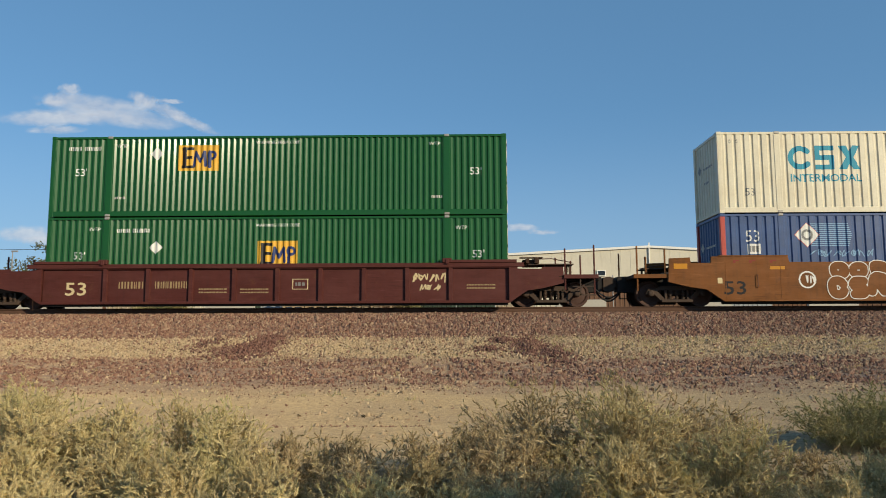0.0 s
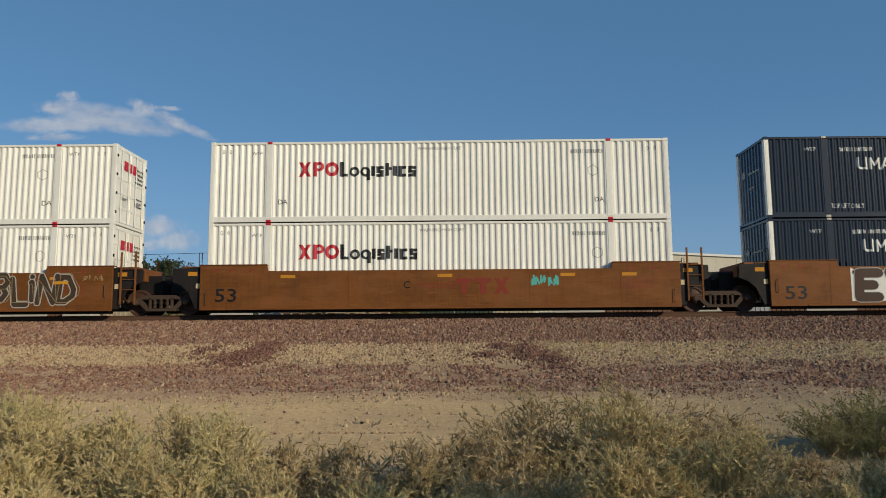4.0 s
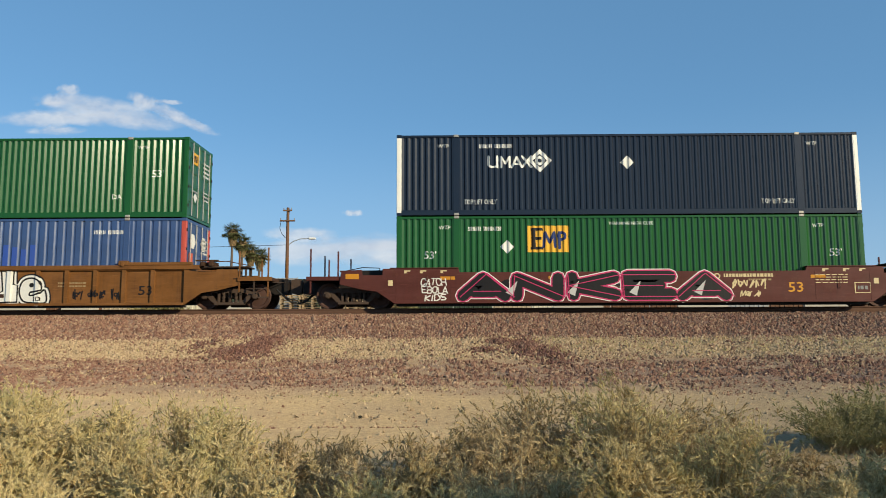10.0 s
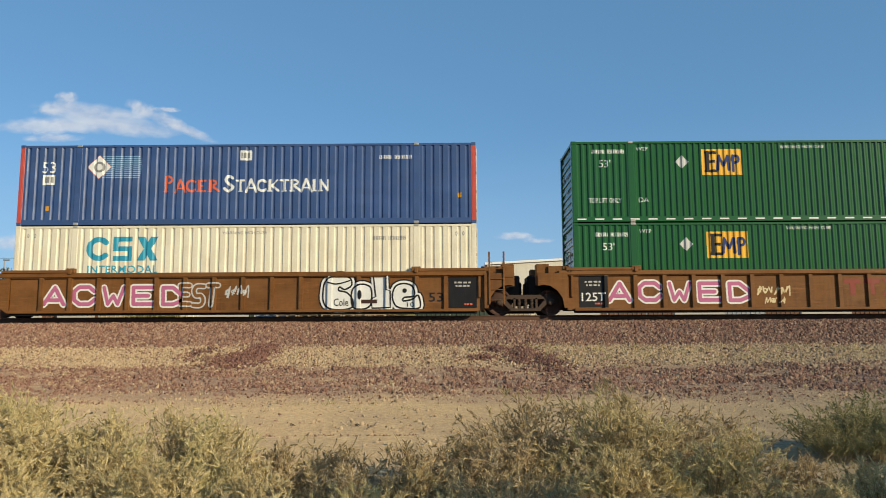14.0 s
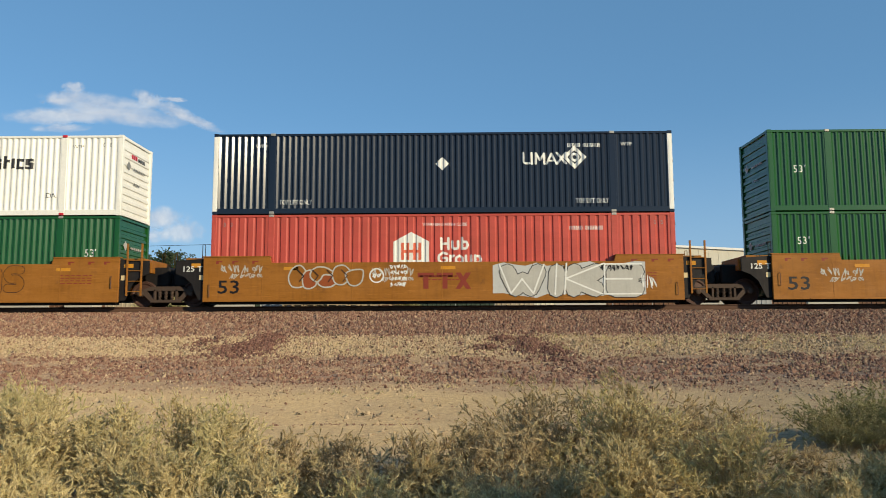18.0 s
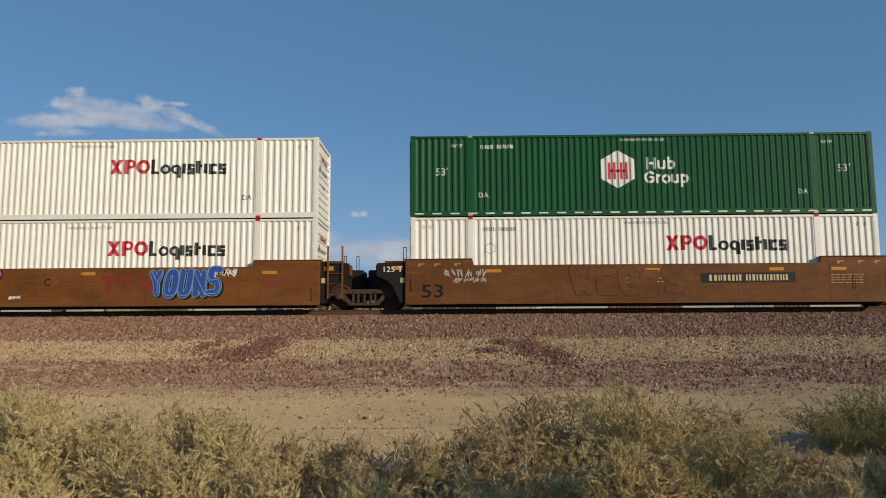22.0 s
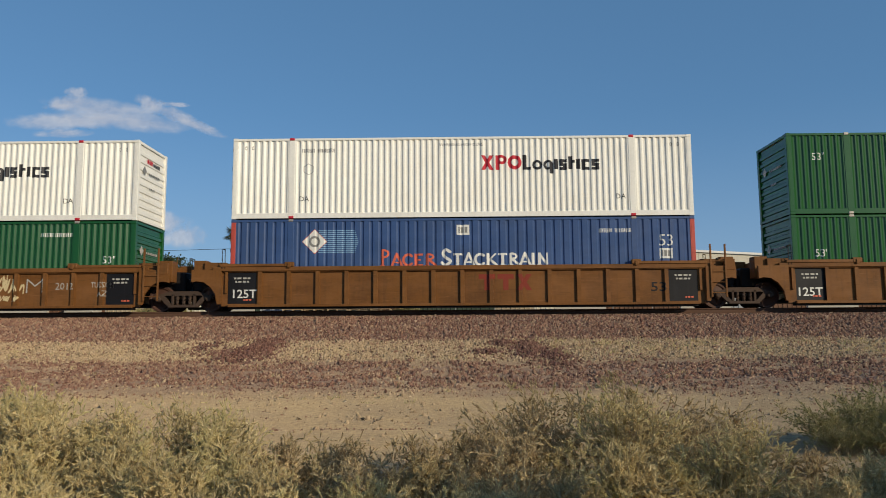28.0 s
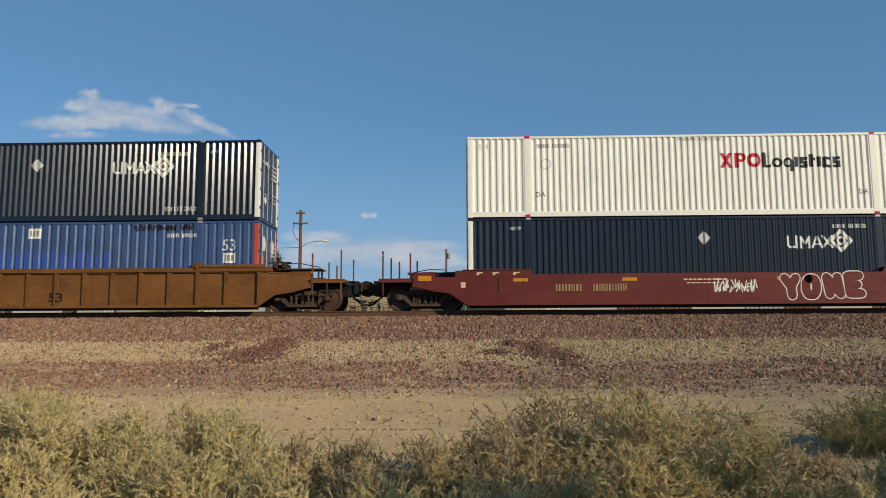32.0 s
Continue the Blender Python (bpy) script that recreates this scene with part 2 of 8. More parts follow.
def tube(points, r, sides=6):
    bm = bmesh.new()
    for a, b in zip(points, points[1:]):
        add_rod(bm, a, b, r, sides)
    return bm


def lathe(profile, sides=28, axis="Y"):
    """A turned solid: profile of (distance along the axis, radius)."""
    bm = bmesh.new()
    rings = []
    for d, r in profile:
        ring = []
        for i in range(sides):
            a = 2 * math.pi * i / sides
            ring.append(bm.verts.new((r * math.cos(a), d, r * math.sin(a)) if axis == "Y" else (r * math.cos(a), r * math.sin(a), d)))
        rings.append(ring)
    for p, q in zip(rings, rings[1:]):
        for i in range(sides):
            bm.faces.new((p[i], p[(i + 1) % sides], q[(i + 1) % sides], q[i]))
    bm.faces.new(rings[0][::-1])
    bm.faces.new(rings[-1])
    bmesh.ops.recalc_face_normals(bm, faces=bm.faces[:])
    return bm


CACHE = {}


def cached(key, make):
    if key not in CACHE:
        CACHE[key] = make()
    return CACHE[key]

# ---- flat markings ----
def text_mesh(body, height, width=None, shear=0.0, weight=0.0):
    """The outline of a line of text as (verts, faces) in x, z, centred."""
    def make():
        cu = bpy.data.curves.new("lettering", "FONT")
        cu.body, cu.align_x, cu.align_y, cu.resolution_u, cu.shear, cu.offset = body, "CENTER", "CENTER", 2, shear, weight
        ob = bpy.data.objects.new("lettering", cu)
        me = bpy.data.meshes.new_from_object(ob)
        v = np.array([(q.co.x, q.co.y) for q in me.vertices])
        f = [tuple(q.vertices) for q in me.polygons]
        bpy.data.objects.remove(ob)
        bpy.data.curves.remove(cu)
        bpy.data.meshes.remove(me)
        v -= (v.max(0) + v.min(0)) / 2
        return v / (v[:, 1].max() - v[:, 1].min()), f
    v, f = cached(("text", body, shear, weight), make)
    v = v * height
    if width:
        v = v * (width / (v[:, 0].max() - v[:, 0].min()), 1)
    return v, f


class Flat:
    """Paint on an upright face: polygons in x, z, in layers, each in one ink."""

    def __init__(self):
        self.bm, self.inks = bmesh.new(), []

    def ink(self, name):
        if name not in self.inks:
            self.inks.append(name)
        return self.inks.index(name)

    def poly(self, pts, ink, layer=0):
        f = self.bm.faces.new([self.bm.verts.new((x, -layer * 0.002, z)) for x, z in pts])
        f.material_index = self.ink(ink)

    def rect(self, x, z, w, h, ink, layer=0, lean=0.0):
        self.poly([(x - w / 2 - lean, z - h / 2), (x + w / 2 - lean, z - h / 2), (x + w / 2 + lean, z + h / 2), (x - w / 2 + lean, z + h / 2)], ink, layer)

    def ring(self, x, z, r, sides, ink, layer=0, inner=0.0, turn=0.0, squash=1.0):
        pts = [(x + r * squash * math.cos(turn + 2 * math.pi * i / sides), z + r * math.sin(turn + 2 * math.pi * i / sides)) for i in range(sides)]
        if not inner:
            return self.poly(pts, ink, layer)
        q = [(x + (a - x) * inner, z + (b - z) * inner) for a, b in pts]
        for i in range(sides):
            j = (i + 1) % sides
            self.poly([pts[i], pts[j], q[j], q[i]], ink, layer)

    def text(self, body, x, z, height, ink, layer=0, width=None, shear=0.0, weight=0.0):
        v, faces = text_mesh(body, height, width, shear, weight)
        vs = [self.bm.verts.new((x + a, -layer * 0.002, z + b)) for a, b in v]
        k = self.ink(ink)
        for f in faces:
            try:
                self.bm.faces.new([vs[i] for i in f]).material_index = k
            except ValueError:
                pass

    def bars(self, x, z, w, h, n, ink, layer=0, gap=0.3, seed=1):
        """A line of writing too small to read, as bars."""
        rnd = random.Random(seed)
        parts = [rnd.uniform(0.6, 1.5) for _ in range(n)]
        unit, at = w / sum(parts), x - w / 2
        for q in parts:
            self.rect(at + q * unit / 2, z, q * unit * (1 - gap), h, ink, layer)
            at += q * unit

    def stroke(self, pts, width, ink, layer=0):
        for i, ((ax, az), (bx, bz)) in enumerate(zip(pts, pts[1:])):
            d = Vector((bx - ax, bz - az))
            if d.length < 1e-6:
                continue
            nx, nz = -d.y / d.length * width / 2, d.x / d.length * width / 2
            lay = layer + 0.25 * (i % 3)
            self.poly([(ax + nx, az + nz), (ax - nx, az - nz), (bx - nx, bz - nz), (bx + nx, bz + nz)], ink, lay)
            self.ring(bx, bz, width / 2, 8, ink, lay + 0.12)
        self.ring(*pts[0], width / 2, 8, ink, layer + 0.37)

    def ribbon(self, pts, width, ink, layer=0):
        """A smooth stroke in one strip, rising slightly along its way, with round ends."""
        p = np.array(pts)
        k = self.ink(ink)
        t = np.gradient(p, axis=0)
        if np.linalg.norm(p[0] - p[-1]) < 1e-6:
            t[0] = t[-1] = p[1] - p[-2]
        t /= np.linalg.norm(t, axis=1, keepdims=True) + 1e-9
        o = np.stack([-t[:, 1], t[:, 0]], 1) * width / 2
        rows = [[self.bm.verts.new((q[0] + e * d[0], -(layer + 0.7 * i / len(p)) * 0.002, q[1] + e * d[1])) for e in (-1, 1)] for i, (q, d) in enumerate(zip(p, o))]
        for a, b in zip(rows, rows[1:]):
            self.bm.faces.new((a[0], b[0], b[1], a[1])).material_index = k
        for q, d, lay in ((p[0], t[0] * -1, layer + 0.02), (p[-1], t[-1], layer + 0.78)):
            a0 = math.atan2(d[1], d[0])
            self.poly([(q[0] + width / 2 * math.cos(a0 + a), q[1] + width / 2 * math.sin(a0 + a)) for a in np.linspace(-1.5708, 1.5708, 9)], ink, lay)

    def put(self, name, parent, y=0.0, profile=None, label=""):
        """Lays the paint on a face at y, or down over a corrugated face's profile."""
        bm = self.bm
        deep = max(0.0, max(v.co.y for v in bm.verts))
        for v in bm.verts:                      # the lowest layer lies on the face
            v.co.y -= deep
        if profile is not None:
            xs = [v.co.x for v in bm.verts]
            for x in profile[0]:
                if min(xs) < x < max(xs):
                    bmesh.ops.bisect_plane(bm, geom=bm.verts[:] + bm.edges[:] + bm.faces[:], plane_co=(x, 0, 0), plane_no=(1, 0, 0), dist=1e-5)
            yy = np.interp([v.co.x for v in bm.verts], *profile)
            for v, q in zip(bm.verts, yy):
                v.co.y += q - 0.004
        else:
            for v in bm.verts:
                v.co.y += y - 0.004
        return part(name, bm, [INK[k] for k in self.inks], parent, label)


GLYPH = {
    "A": "00 24 40|11 31", "B": "00 04 34 43 32 02|32 41 30 00", "C": "43 34 14 03 01 10 30 41", "D": "00 04 24 42 41 20 00",
    "E": "44 04 00 40|02 32", "G": "43 34 14 03 01 10 30 41 42 22", "H": "00 04|40 44|02 42", "I": "20 24", "K": "00 04|44 02 40",
    "L": "04 00 40", "M": "00 04 22 44 40", "N": "00 04 40 44", "O": "14 03 01 10 30 41 43 34 14", "P": "00 04 34 43 32 02",
    "R": "00 04 34 43 32 02|22 40", "S": "44 14 03 12 32 41 30 00", "T": "04 44|24 20", "U": "04 01 10 30 41 44",
    "V": "04 20 44", "W": "04 10 22 30 44", "X": "04 40|00 44", "Y": "04 22 44|22 20", "Z": "04 44 00 40", "8": "14 03 12 32 41 30 10 01 12 32 43 34 14",
}


GLYPH.update({
    "c": "33 13 02 01 10 30", "o": "23 13 02 01 10 30 41 42 33 23", "l": "14 24 20|10 30", "e": "02 42 33 13 02 01 10 30 41", "i": "13 23 20|24 24",
    "G": "43 34 14 03 01 10 30 41 42 32", "F": "00 04 44|02 32", "J": "24 44 41 30 10 01", "2": "03 14 34 43 42 00 40", "0": "14 03 01 10 30 41 43 34 14", "1": "13 24 20",
})
ROUND = set("BCDGOPRSU8Jcoe")
NARROW = {"I": 0.45, "i": 0.5, "l": 0.55, "L": 0.85, "W": 1.25, "M": 1.2}


def rounded(pts, steps=4):
    """A soft curve through the points."""
    if len(pts) < 3:
        return pts
    p = [np.array(q) for q in pts]
    closed = np.linalg.norm(p[0] - p[-1]) < 1e-6
    ring = [p[-2] if closed else p[0], *p, p[1] if closed else p[-1]]
    out = []
    for a, b, c, d in zip(ring, ring[1:], ring[2:], ring[3:]):
        for k in range(steps):
            t = k / steps
            out.append(tuple(0.5 * (2 * b + (c - a) * t + (2 * a - 5 * b + 4 * c - d) * t * t + (3 * b - a - 3 * c + d) * t ** 3)))
    return out + [tuple(p[-1])]


def spray(flat, word, x, z, w, h, ink, edge=None, weight=0.3, rim=0.35, layer=0, shade=None, seed=0, soft=True, heave=0.05):
    """A sprayed word in fat strokes with a rim."""
    rnd = random.Random(seed)
    units = [NARROW.get(c, 1.0) for c in word]
    cell = w / sum(units)
    thick = weight * min(cell, h)
    left = x - w / 2
    for c, unit in zip(word, units):
        lean, lift, grow = rnd.uniform(-heave, heave) * 1.6, rnd.uniform(-heave, heave) * h * 0.6, 1 + rnd.uniform(-heave, heave)
        for line in GLYPH[c].split("|"):
            pts = []
            for q in line.split():
                u, v = int(q[0]) / 4, int(q[1]) / 4
                du = (u * (cell * unit - thick * 1.1)) * grow
                dv = (v * (h - thick * 1.2)) * grow
                pts.append((left + thick * 0.55 + du + lean * (dv - h / 2), z - h / 2 + thick * 0.6 + dv + lift))
            line_of = flat.stroke
            if soft and c in ROUND:
                pts, line_of = rounded(pts), flat.ribbon
            if shade:
                line_of([(a + thick * 0.35, b - thick * 0.25) for a, b in pts], thick * (1 + rim), shade, layer)
            if edge:
                line_of(pts, thick * (1 + rim), edge, layer + 1)
            line_of(pts, thick, ink, layer + 2)
        left += cell * unit


def blobs(flat, spots, inks, edge, line=0.05, layer=0, seed=0):
    """Overlapping lumpy shapes with an outline each, every one over the last."""
    rnd = random.Random(seed)
    for k, (x, z, rx, rz) in enumerate(spots):
        pts = [(x + rx * math.cos(a) * q, z + rz * math.sin(a) * q) for a, q in ((0.7 * i, rnd.uniform(0.72, 1.12)) for i in range(9))]
        ring = rounded(pts + pts[:1])
        flat.poly(ring[:-1], inks[k % len(inks)], layer + 2 * k)
        flat.ribbon(ring, line, edge, layer + 2 * k + 0.4)


def ragged(flat, x, z, w, h, ink, seed, layer=0):
    """A block of paint with an uneven edge."""
    rnd = random.Random(seed)
    n = 14
    low = [(x - w / 2 + w * k / n, z - h / 2 + rnd.uniform(0, 0.16) * h) for k in range(n + 1)]
    high = [(x - w / 2 + w * k / n, z + h / 2 - rnd.uniform(0, 0.16) * h) for k in range(n + 1)]
    flat.poly(low + high[::-1], ink, layer)


def cole(f, x, z):
    """Four fat white letters, outlined in black, with a white band and a second outline round them all."""
    letters = (
        ((-1.65, -0.03), (-1.58, 0.42), (-1.32, 0.62), (-0.97, 0.66), (-0.70, 0.54), (-0.67, 0.27), (-0.90, 0.12), (-1.07, 0.22), (-1.10, 0.08), (-0.82, 0.0), (-0.62, -0.28), (-0.64, -0.56), (-1.02, -0.66), (-1.42, -0.60), (-1.62, -0.38)),
        ((-0.67, -0.18), (-0.60, 0.17), (-0.31, 0.32), (-0.03, 0.22), (0.04, -0.08), (-0.01, -0.50), (-0.31, -0.64), (-0.60, -0.56)),
        ((0.09, 0.62), (0.53, 0.62), (0.53, 0.10), (0.68, 0.06), (0.68, -0.58), (0.05, -0.60), (0.02, -0.25), (0.17, -0.15)),
        ((0.75, -0.18), (0.85, 0.22), (1.15, 0.34), (1.45, 0.22), (1.50, -0.13), (1.15, -0.20), (1.14, -0.33), (1.45, -0.26), (1.64, -0.12), (1.70, -0.58), (1.30, -0.62), (0.90, -0.54)),
    )
    for k, shape in enumerate(letters):
        pts = [(x + a, z + b * 0.9) for a, b in shape]
        pts.append(pts[0])
        line = rounded(pts) if k != 2 else pts
        f.ribbon(line, 0.30, "black", 0.75 * k)
        f.ribbon(line, 0.20, "white", 3.1 + 0.75 * k)
        f.poly(line[:-1], "white", 6.2 + 0.3 * k)
        f.ribbon(line, 0.058, "black", 7.6 + 0.75 * k)
    f.ring(x - 0.38, z - 0.08, 0.17, 10, "black", 12, squash=0.4)
    f.ring(x + 1.17, z + 0.06, 0.08, 10, "black", 12)
    f.rect(x - 0.05, z - 0.31, 0.55, 0.13, "umber", 12)
    f.ribbon(rounded([(x + a, z + b) for a, b in ((-1.5, 0.36), (-1.2, 0.30), (-0.9, 0.36), (-0.72, 0.42))]), 0.045, "black", 12)
    f.text("Cole", x - 1.02, z - 0.33, 0.26, "black", 12, 0.5)
    f.text("10", x + 1.38, z - 0.42, 0.16, "black", 12, 0.26)


def box_sketch(f, x, z):
    """Thin white lines of a box on splayed legs."""
    for pts in (((-0.75, -0.1), (-0.2, 0.35), (0.5, 0.3), (0.75, -0.1), (-0.75, -0.1)), ((-0.2, 0.35), (-0.15, -0.1), (0.1, -0.35), (0.5, 0.3)), ((-0.75, -0.1), (-0.85, -0.5)),
                ((0.75, -0.1), (0.85, -0.5)), ((0.1, -0.35), (0.05, -0.52)), ((-0.6, 0.5), (-0.65, -0.3)), ((-0.4, 0.0), (0.5, 0.05)), ((0.3, 0.48), (0.45, -0.4)), ((-0.3, -0.2), (0.4, -0.25))):
        f.stroke([(x + a, z + b) for a, b in pts], 0.035, "dimwhite", 0)


def scrawl(flat, x, z, w, h, ink, width=0.03, loops=7, seed=0, layer=0):
    """A quick sprayed scribble that cannot be read."""
    rnd = random.Random(seed)
    cell = w / loops
    for i in range(loops):
        cx = x - w / 2 + cell * (i + 0.5)
        pts, up = [], rnd.random() < 0.5
        for k in range(rnd.randint(3, 5)):
            pts.append((cx + rnd.uniform(-0.5, 0.6) * cell, z + h * rnd.uniform(0.15, 0.5) * (1 if up else -1)))
            up = not up
        if rnd.random() < 0.45:
            r = min(cell, h) * rnd.uniform(0.2, 0.34)
            pts += [(cx + r * math.cos(a), z + r * math.sin(a)) for a in np.linspace(0, 5.2, 7)]
        flat.ribbon(rounded(pts), width, ink, layer + 0.06 * (i % 6))


# ---- shipping containers, 53 feet ----
LIFT = 5.98
FINE = (0.052, 0.065, 0.058, 0.044, 0.040)
WIDE = (0.182, 0.046, 0.054, 0.039, 0.036)
KIND = {  # paint, profile, corner posts, castings
    "panel": ("green", FINE, "green", CASTING), "badge": ("deepgreen", FINE, "deepgreen", CASTING),
    "ringed": ("navy", FINE, "white", CASTING), "twotone": ("white", FINE, "white", None),
    "banner": ("blue", WIDE, "red", CASTING), "blocks": ("cream", WIDE, "cream", CASTING),
    "redbox": ("red", WIDE, "red", CASTING),
}


def side_profile(shape):
    """x and depth of the corrugated side, from end to end."""
    def make():
        o, s, i, d, r = shape
        xs, ys = [-HALF + 0.1], [0.012]
        for a, b in ((-HALF + 0.16, -LIFT - 0.12), (-LIFT + 0.12, LIFT - 0.12), (LIFT + 0.12, HALF - 0.16)):
            n = max(1, round((b - a) / (o + s + r + i)))
            k = (b - a) / n
            f = k / (o + s + r + i)
            for j in range(n):
                at = a + j * k
                for dx, y in ((o / 2, 0), (o / 2 + s, d), (o / 2 + s + i, d), (o / 2 + s + r + i, 0)):
                    xs.append(at + dx * f)
                    ys.append(0.012 + y)
        xs.append(HALF - 0.1)
        ys.append(0.012)
        return np.array(xs), np.array(ys)
    return cached(("profile", shape), make)


def wall_mesh(name, xs, ys, z0, z1, material):
    bm = bmesh.new()
    a = [bm.verts.new((x, y, z0)) for x, y in zip(xs, ys)]
    b = [bm.verts.new((x, y, z1)) for x, y in zip(xs, ys)]
    for i in range(len(xs) - 1):
        bm.faces.new((a[i], a[i + 1], b[i + 1], b[i]))
    return to_mesh(name, bm, material)


FLIP = Matrix.Translation((0, 2.59, 0)) @ pose(0, 0, 0, 0, 0, 180)      # turns a thing's near side to the far side


def container(kind, s, z, doors, what, group="containers on the train"):
    """A double-stacked container; doors: "R" or "L", the end that opens."""
    paint, shape, post, cast = KIND[kind]
    mat, post_mat = PAINT[paint], PAINT[post]
    red = INK["red"]
    top = thing("shipping_container", what, "container", pose(s, SIDE, z), group)
    xs, ys = side_profile(shape)
    panel = cached(("panel", kind), lambda: wall_mesh("side_panel", xs, ys, 0.15, 2.84, mat))
    rail_b = cached(("rail_b", kind), lambda: to_mesh("bottom_rail", boxes((-HALF + 0.1, HALF - 0.1, 0.004, 0.07, 0.02, 0.205), bevel=0.008), mat))
    rail_t = cached(("rail_t", kind), lambda: to_mesh("top_rail", boxes((-HALF + 0.1, HALF - 0.1, 0.002, 0.06, 2.80, 2.885), bevel=0.01), mat))
    lift = cached(("lift", kind), lambda: to_mesh("lifting_post", boxes((-0.11, 0.11, -0.004, 0.06, 0.13, 2.80), bevel=0.012), mat))
    corner = cached(("corner", kind), lambda: to_mesh("corner_post", boxes((-0.085, 0.085, 0.0, 0.16, 0.10, 2.80), (-0.05, 0.05, -0.004, 0.02, 0.3, 2.6), bevel=0.012), post_mat))
    block = cached(("casting", kind), lambda: to_mesh("corner_casting", boxes((-0.085, 0.085, -0.006, 0.16, 0.0, 0.11), bevel=0.01), mat))
    lug = cached(("lug", kind), lambda: lug_mesh(red if cast is None else cast))
    for m in (Matrix(), FLIP):
        part("side_panel", panel, None, top, "corrugated steel side", m)
        part("bottom_rail", rail_b, None, top, "", m)
        part("top_rail", rail_t, None, top, "", m)
        for x in (-LIFT, LIFT):
            part("lifting_post", lift, None, top, "", m @ pose(x, 0, 0))
            part("lifting_casting", lug, None, top, "", m @ pose(x, 0, 2.80))
            part("lifting_casting", lug, None, top, "", m @ pose(x, 0, 0.0))
        for x in (-HALF + 0.085, HALF - 0.085):
            part("corner_post", corner, None, top, "white corner post" if kind == "ringed" else "red corner post" if kind == "banner" else "", m @ pose(x, 0, 0))
            part("corner_casting", block, None, top, "", m @ pose(x, 0, 0))
            part("corner_casting", block, None, top, "", m @ pose(x, 0, 2.79))
    part("roof", cached(("roof", kind), lambda: to_mesh("roof", roof_mesh(), mat)), None, top)
    under = part("underframe", cached("under", lambda: to_mesh("underframe", boxes((-HALF + 0.1, HALF - 0.1, 0.06, 2.53, 0.1, 0.14)), BLACK)), None, top)
    for k in range(10):
        part("cross_member", cached("member", lambda: to_mesh("cross_member", boxes((-0.03, 0.03, 0.06, 2.53, 0.02, 0.098)), BLACK)), None, under, "", pose(-7.2 + 1.6 * k, 0, 0))
    right = 1 if doors == "R" else -1
    ends = {right: "doors", -right: "front"}
    for way, sort in ends.items():
        m = Matrix() if way > 0 else FLIP
        if sort == "front":
            ribs = kind in ("twotone", "badge", "panel") and True
            part("end_wall", cached(("front", kind), lambda: to_mesh("end_wall", front_mesh(ribs), mat)), None, top, "", m)
        else:
            for k in (0, 1):
                leaf = part("door", cached(("door", kind), lambda: to_mesh("door", door_mesh(), mat)), None, top, "", m @ pose(0, 0.09 + 1.21 * k, 0))
                for y in (0.3, 0.9):
                    part("locking_bar", cached(("bar", kind), lambda: to_mesh("locking_bar", rods(
                        ((HALF + 0.03, 0, 0.12), (HALF + 0.03, 0, 2.78), 0.017)), CASTING if kind != "twotone" else mat)), None, leaf, "", pose(0, y, 0))
                part("door_handle", cached("handle", lambda: to_mesh("door_handle", boxes((HALF + 0.03, HALF + 0.06, 0.3, 0.75, 1.0, 1.04)), CASTING)), None, leaf)
            for k in range(4):
                for y in (0.07, 2.52):
                    part("hinge", cached("hinge", lambda: to_mesh("hinge", boxes((HALF - 0.02, HALF + 0.02, -0.05, 0.05, -0.05, 0.05), bevel=0.008), BLACK)), None, top, "", m @ pose(0, y, 0.45 + 0.68 * k))
        for z in (0.02, 2.79):
            part("end_rail", cached(("sill", kind), lambda: to_mesh("end_rail", boxes((HALF - 0.1, HALF - 0.01, 0.17, 2.42, 0, 0.1), bevel=0.008), mat)), None, top, "", m @ pose(0, 0, z))
    if kind in ("twotone", "redbox", "blocks"):
        f = Flat()
        for x in (-7.62, -7.38, 7.38, 7.62):
            f.ring(x, 2.55, 0.075, 10, "grey", 0, 0.6, squash=0.45)
        f.put("vent", top, 0, side_profile(shape))
    for way, sort in ends.items():
        f = Flat()
        if sort == "doors":
            light = "dark" if kind in ("twotone", "blocks") else "white"
            if kind == "twotone":
                f.bars(-0.1, 2.25, 1.2, 0.34, 3, "red", 0, 0.2, 4)
            elif kind == "panel":
                f.rect(-0.55, 2.25, 0.6, 0.42, "yellow")
                f.bars(-0.55, 2.25, 0.4, 0.24, 2, "black", 1, 0.3, 5)
            elif kind == "banner":
                f.ring(-0.6, 2.15, 0.3, 6, "white")
                f.ring(0.55, 2.15, 0.3, 6, "white")
                f.rect(-0.75, 1.55, 0.4, 0.32, "coral")
                f.rect(-0.75, 1.1, 0.4, 0.36, "silver")
            elif kind == "ringed":
                f.ring(-0.2, 2.2, 0.2, 4, "white", 0, 0.6)
                f.bars(-0.65, 2.2, 0.6, 0.12, 4, "white")
            elif kind == "blocks":
                f.bars(-0.55, 2.3, 0.8, 0.3, 3, "teal", 0, 0.25, 3)
            for k in range(4):
                f.bars(0.62, 2.3 - 0.16 * k, 0.7, 0.07, 6, light, 0, 0.3, 2 + k)
            for k in range(3):
                f.bars(0.62, 1.2 - 0.14 * k, 0.6, 0.05, 6, light, 0, 0.3, 8 + k)
            f.ring(-0.5, 0.85, 0.2, 4, "white")
            out = HALF - 0.008
        else:
            light = "grey" if kind in ("twotone", "blocks") else "dimwhite"
            if kind == "twotone":
                f.bars(-0.25, 2.3, 0.5, 0.17, 3, "red", 0, 0.2, 4)
                f.bars(0.35, 2.28, 0.6, 0.14, 6, "dark", 0, 0.2, 5)
            f.bars(0.2, 1.86, 1.0, 0.08, 7, light, 0, 0.3, 3)
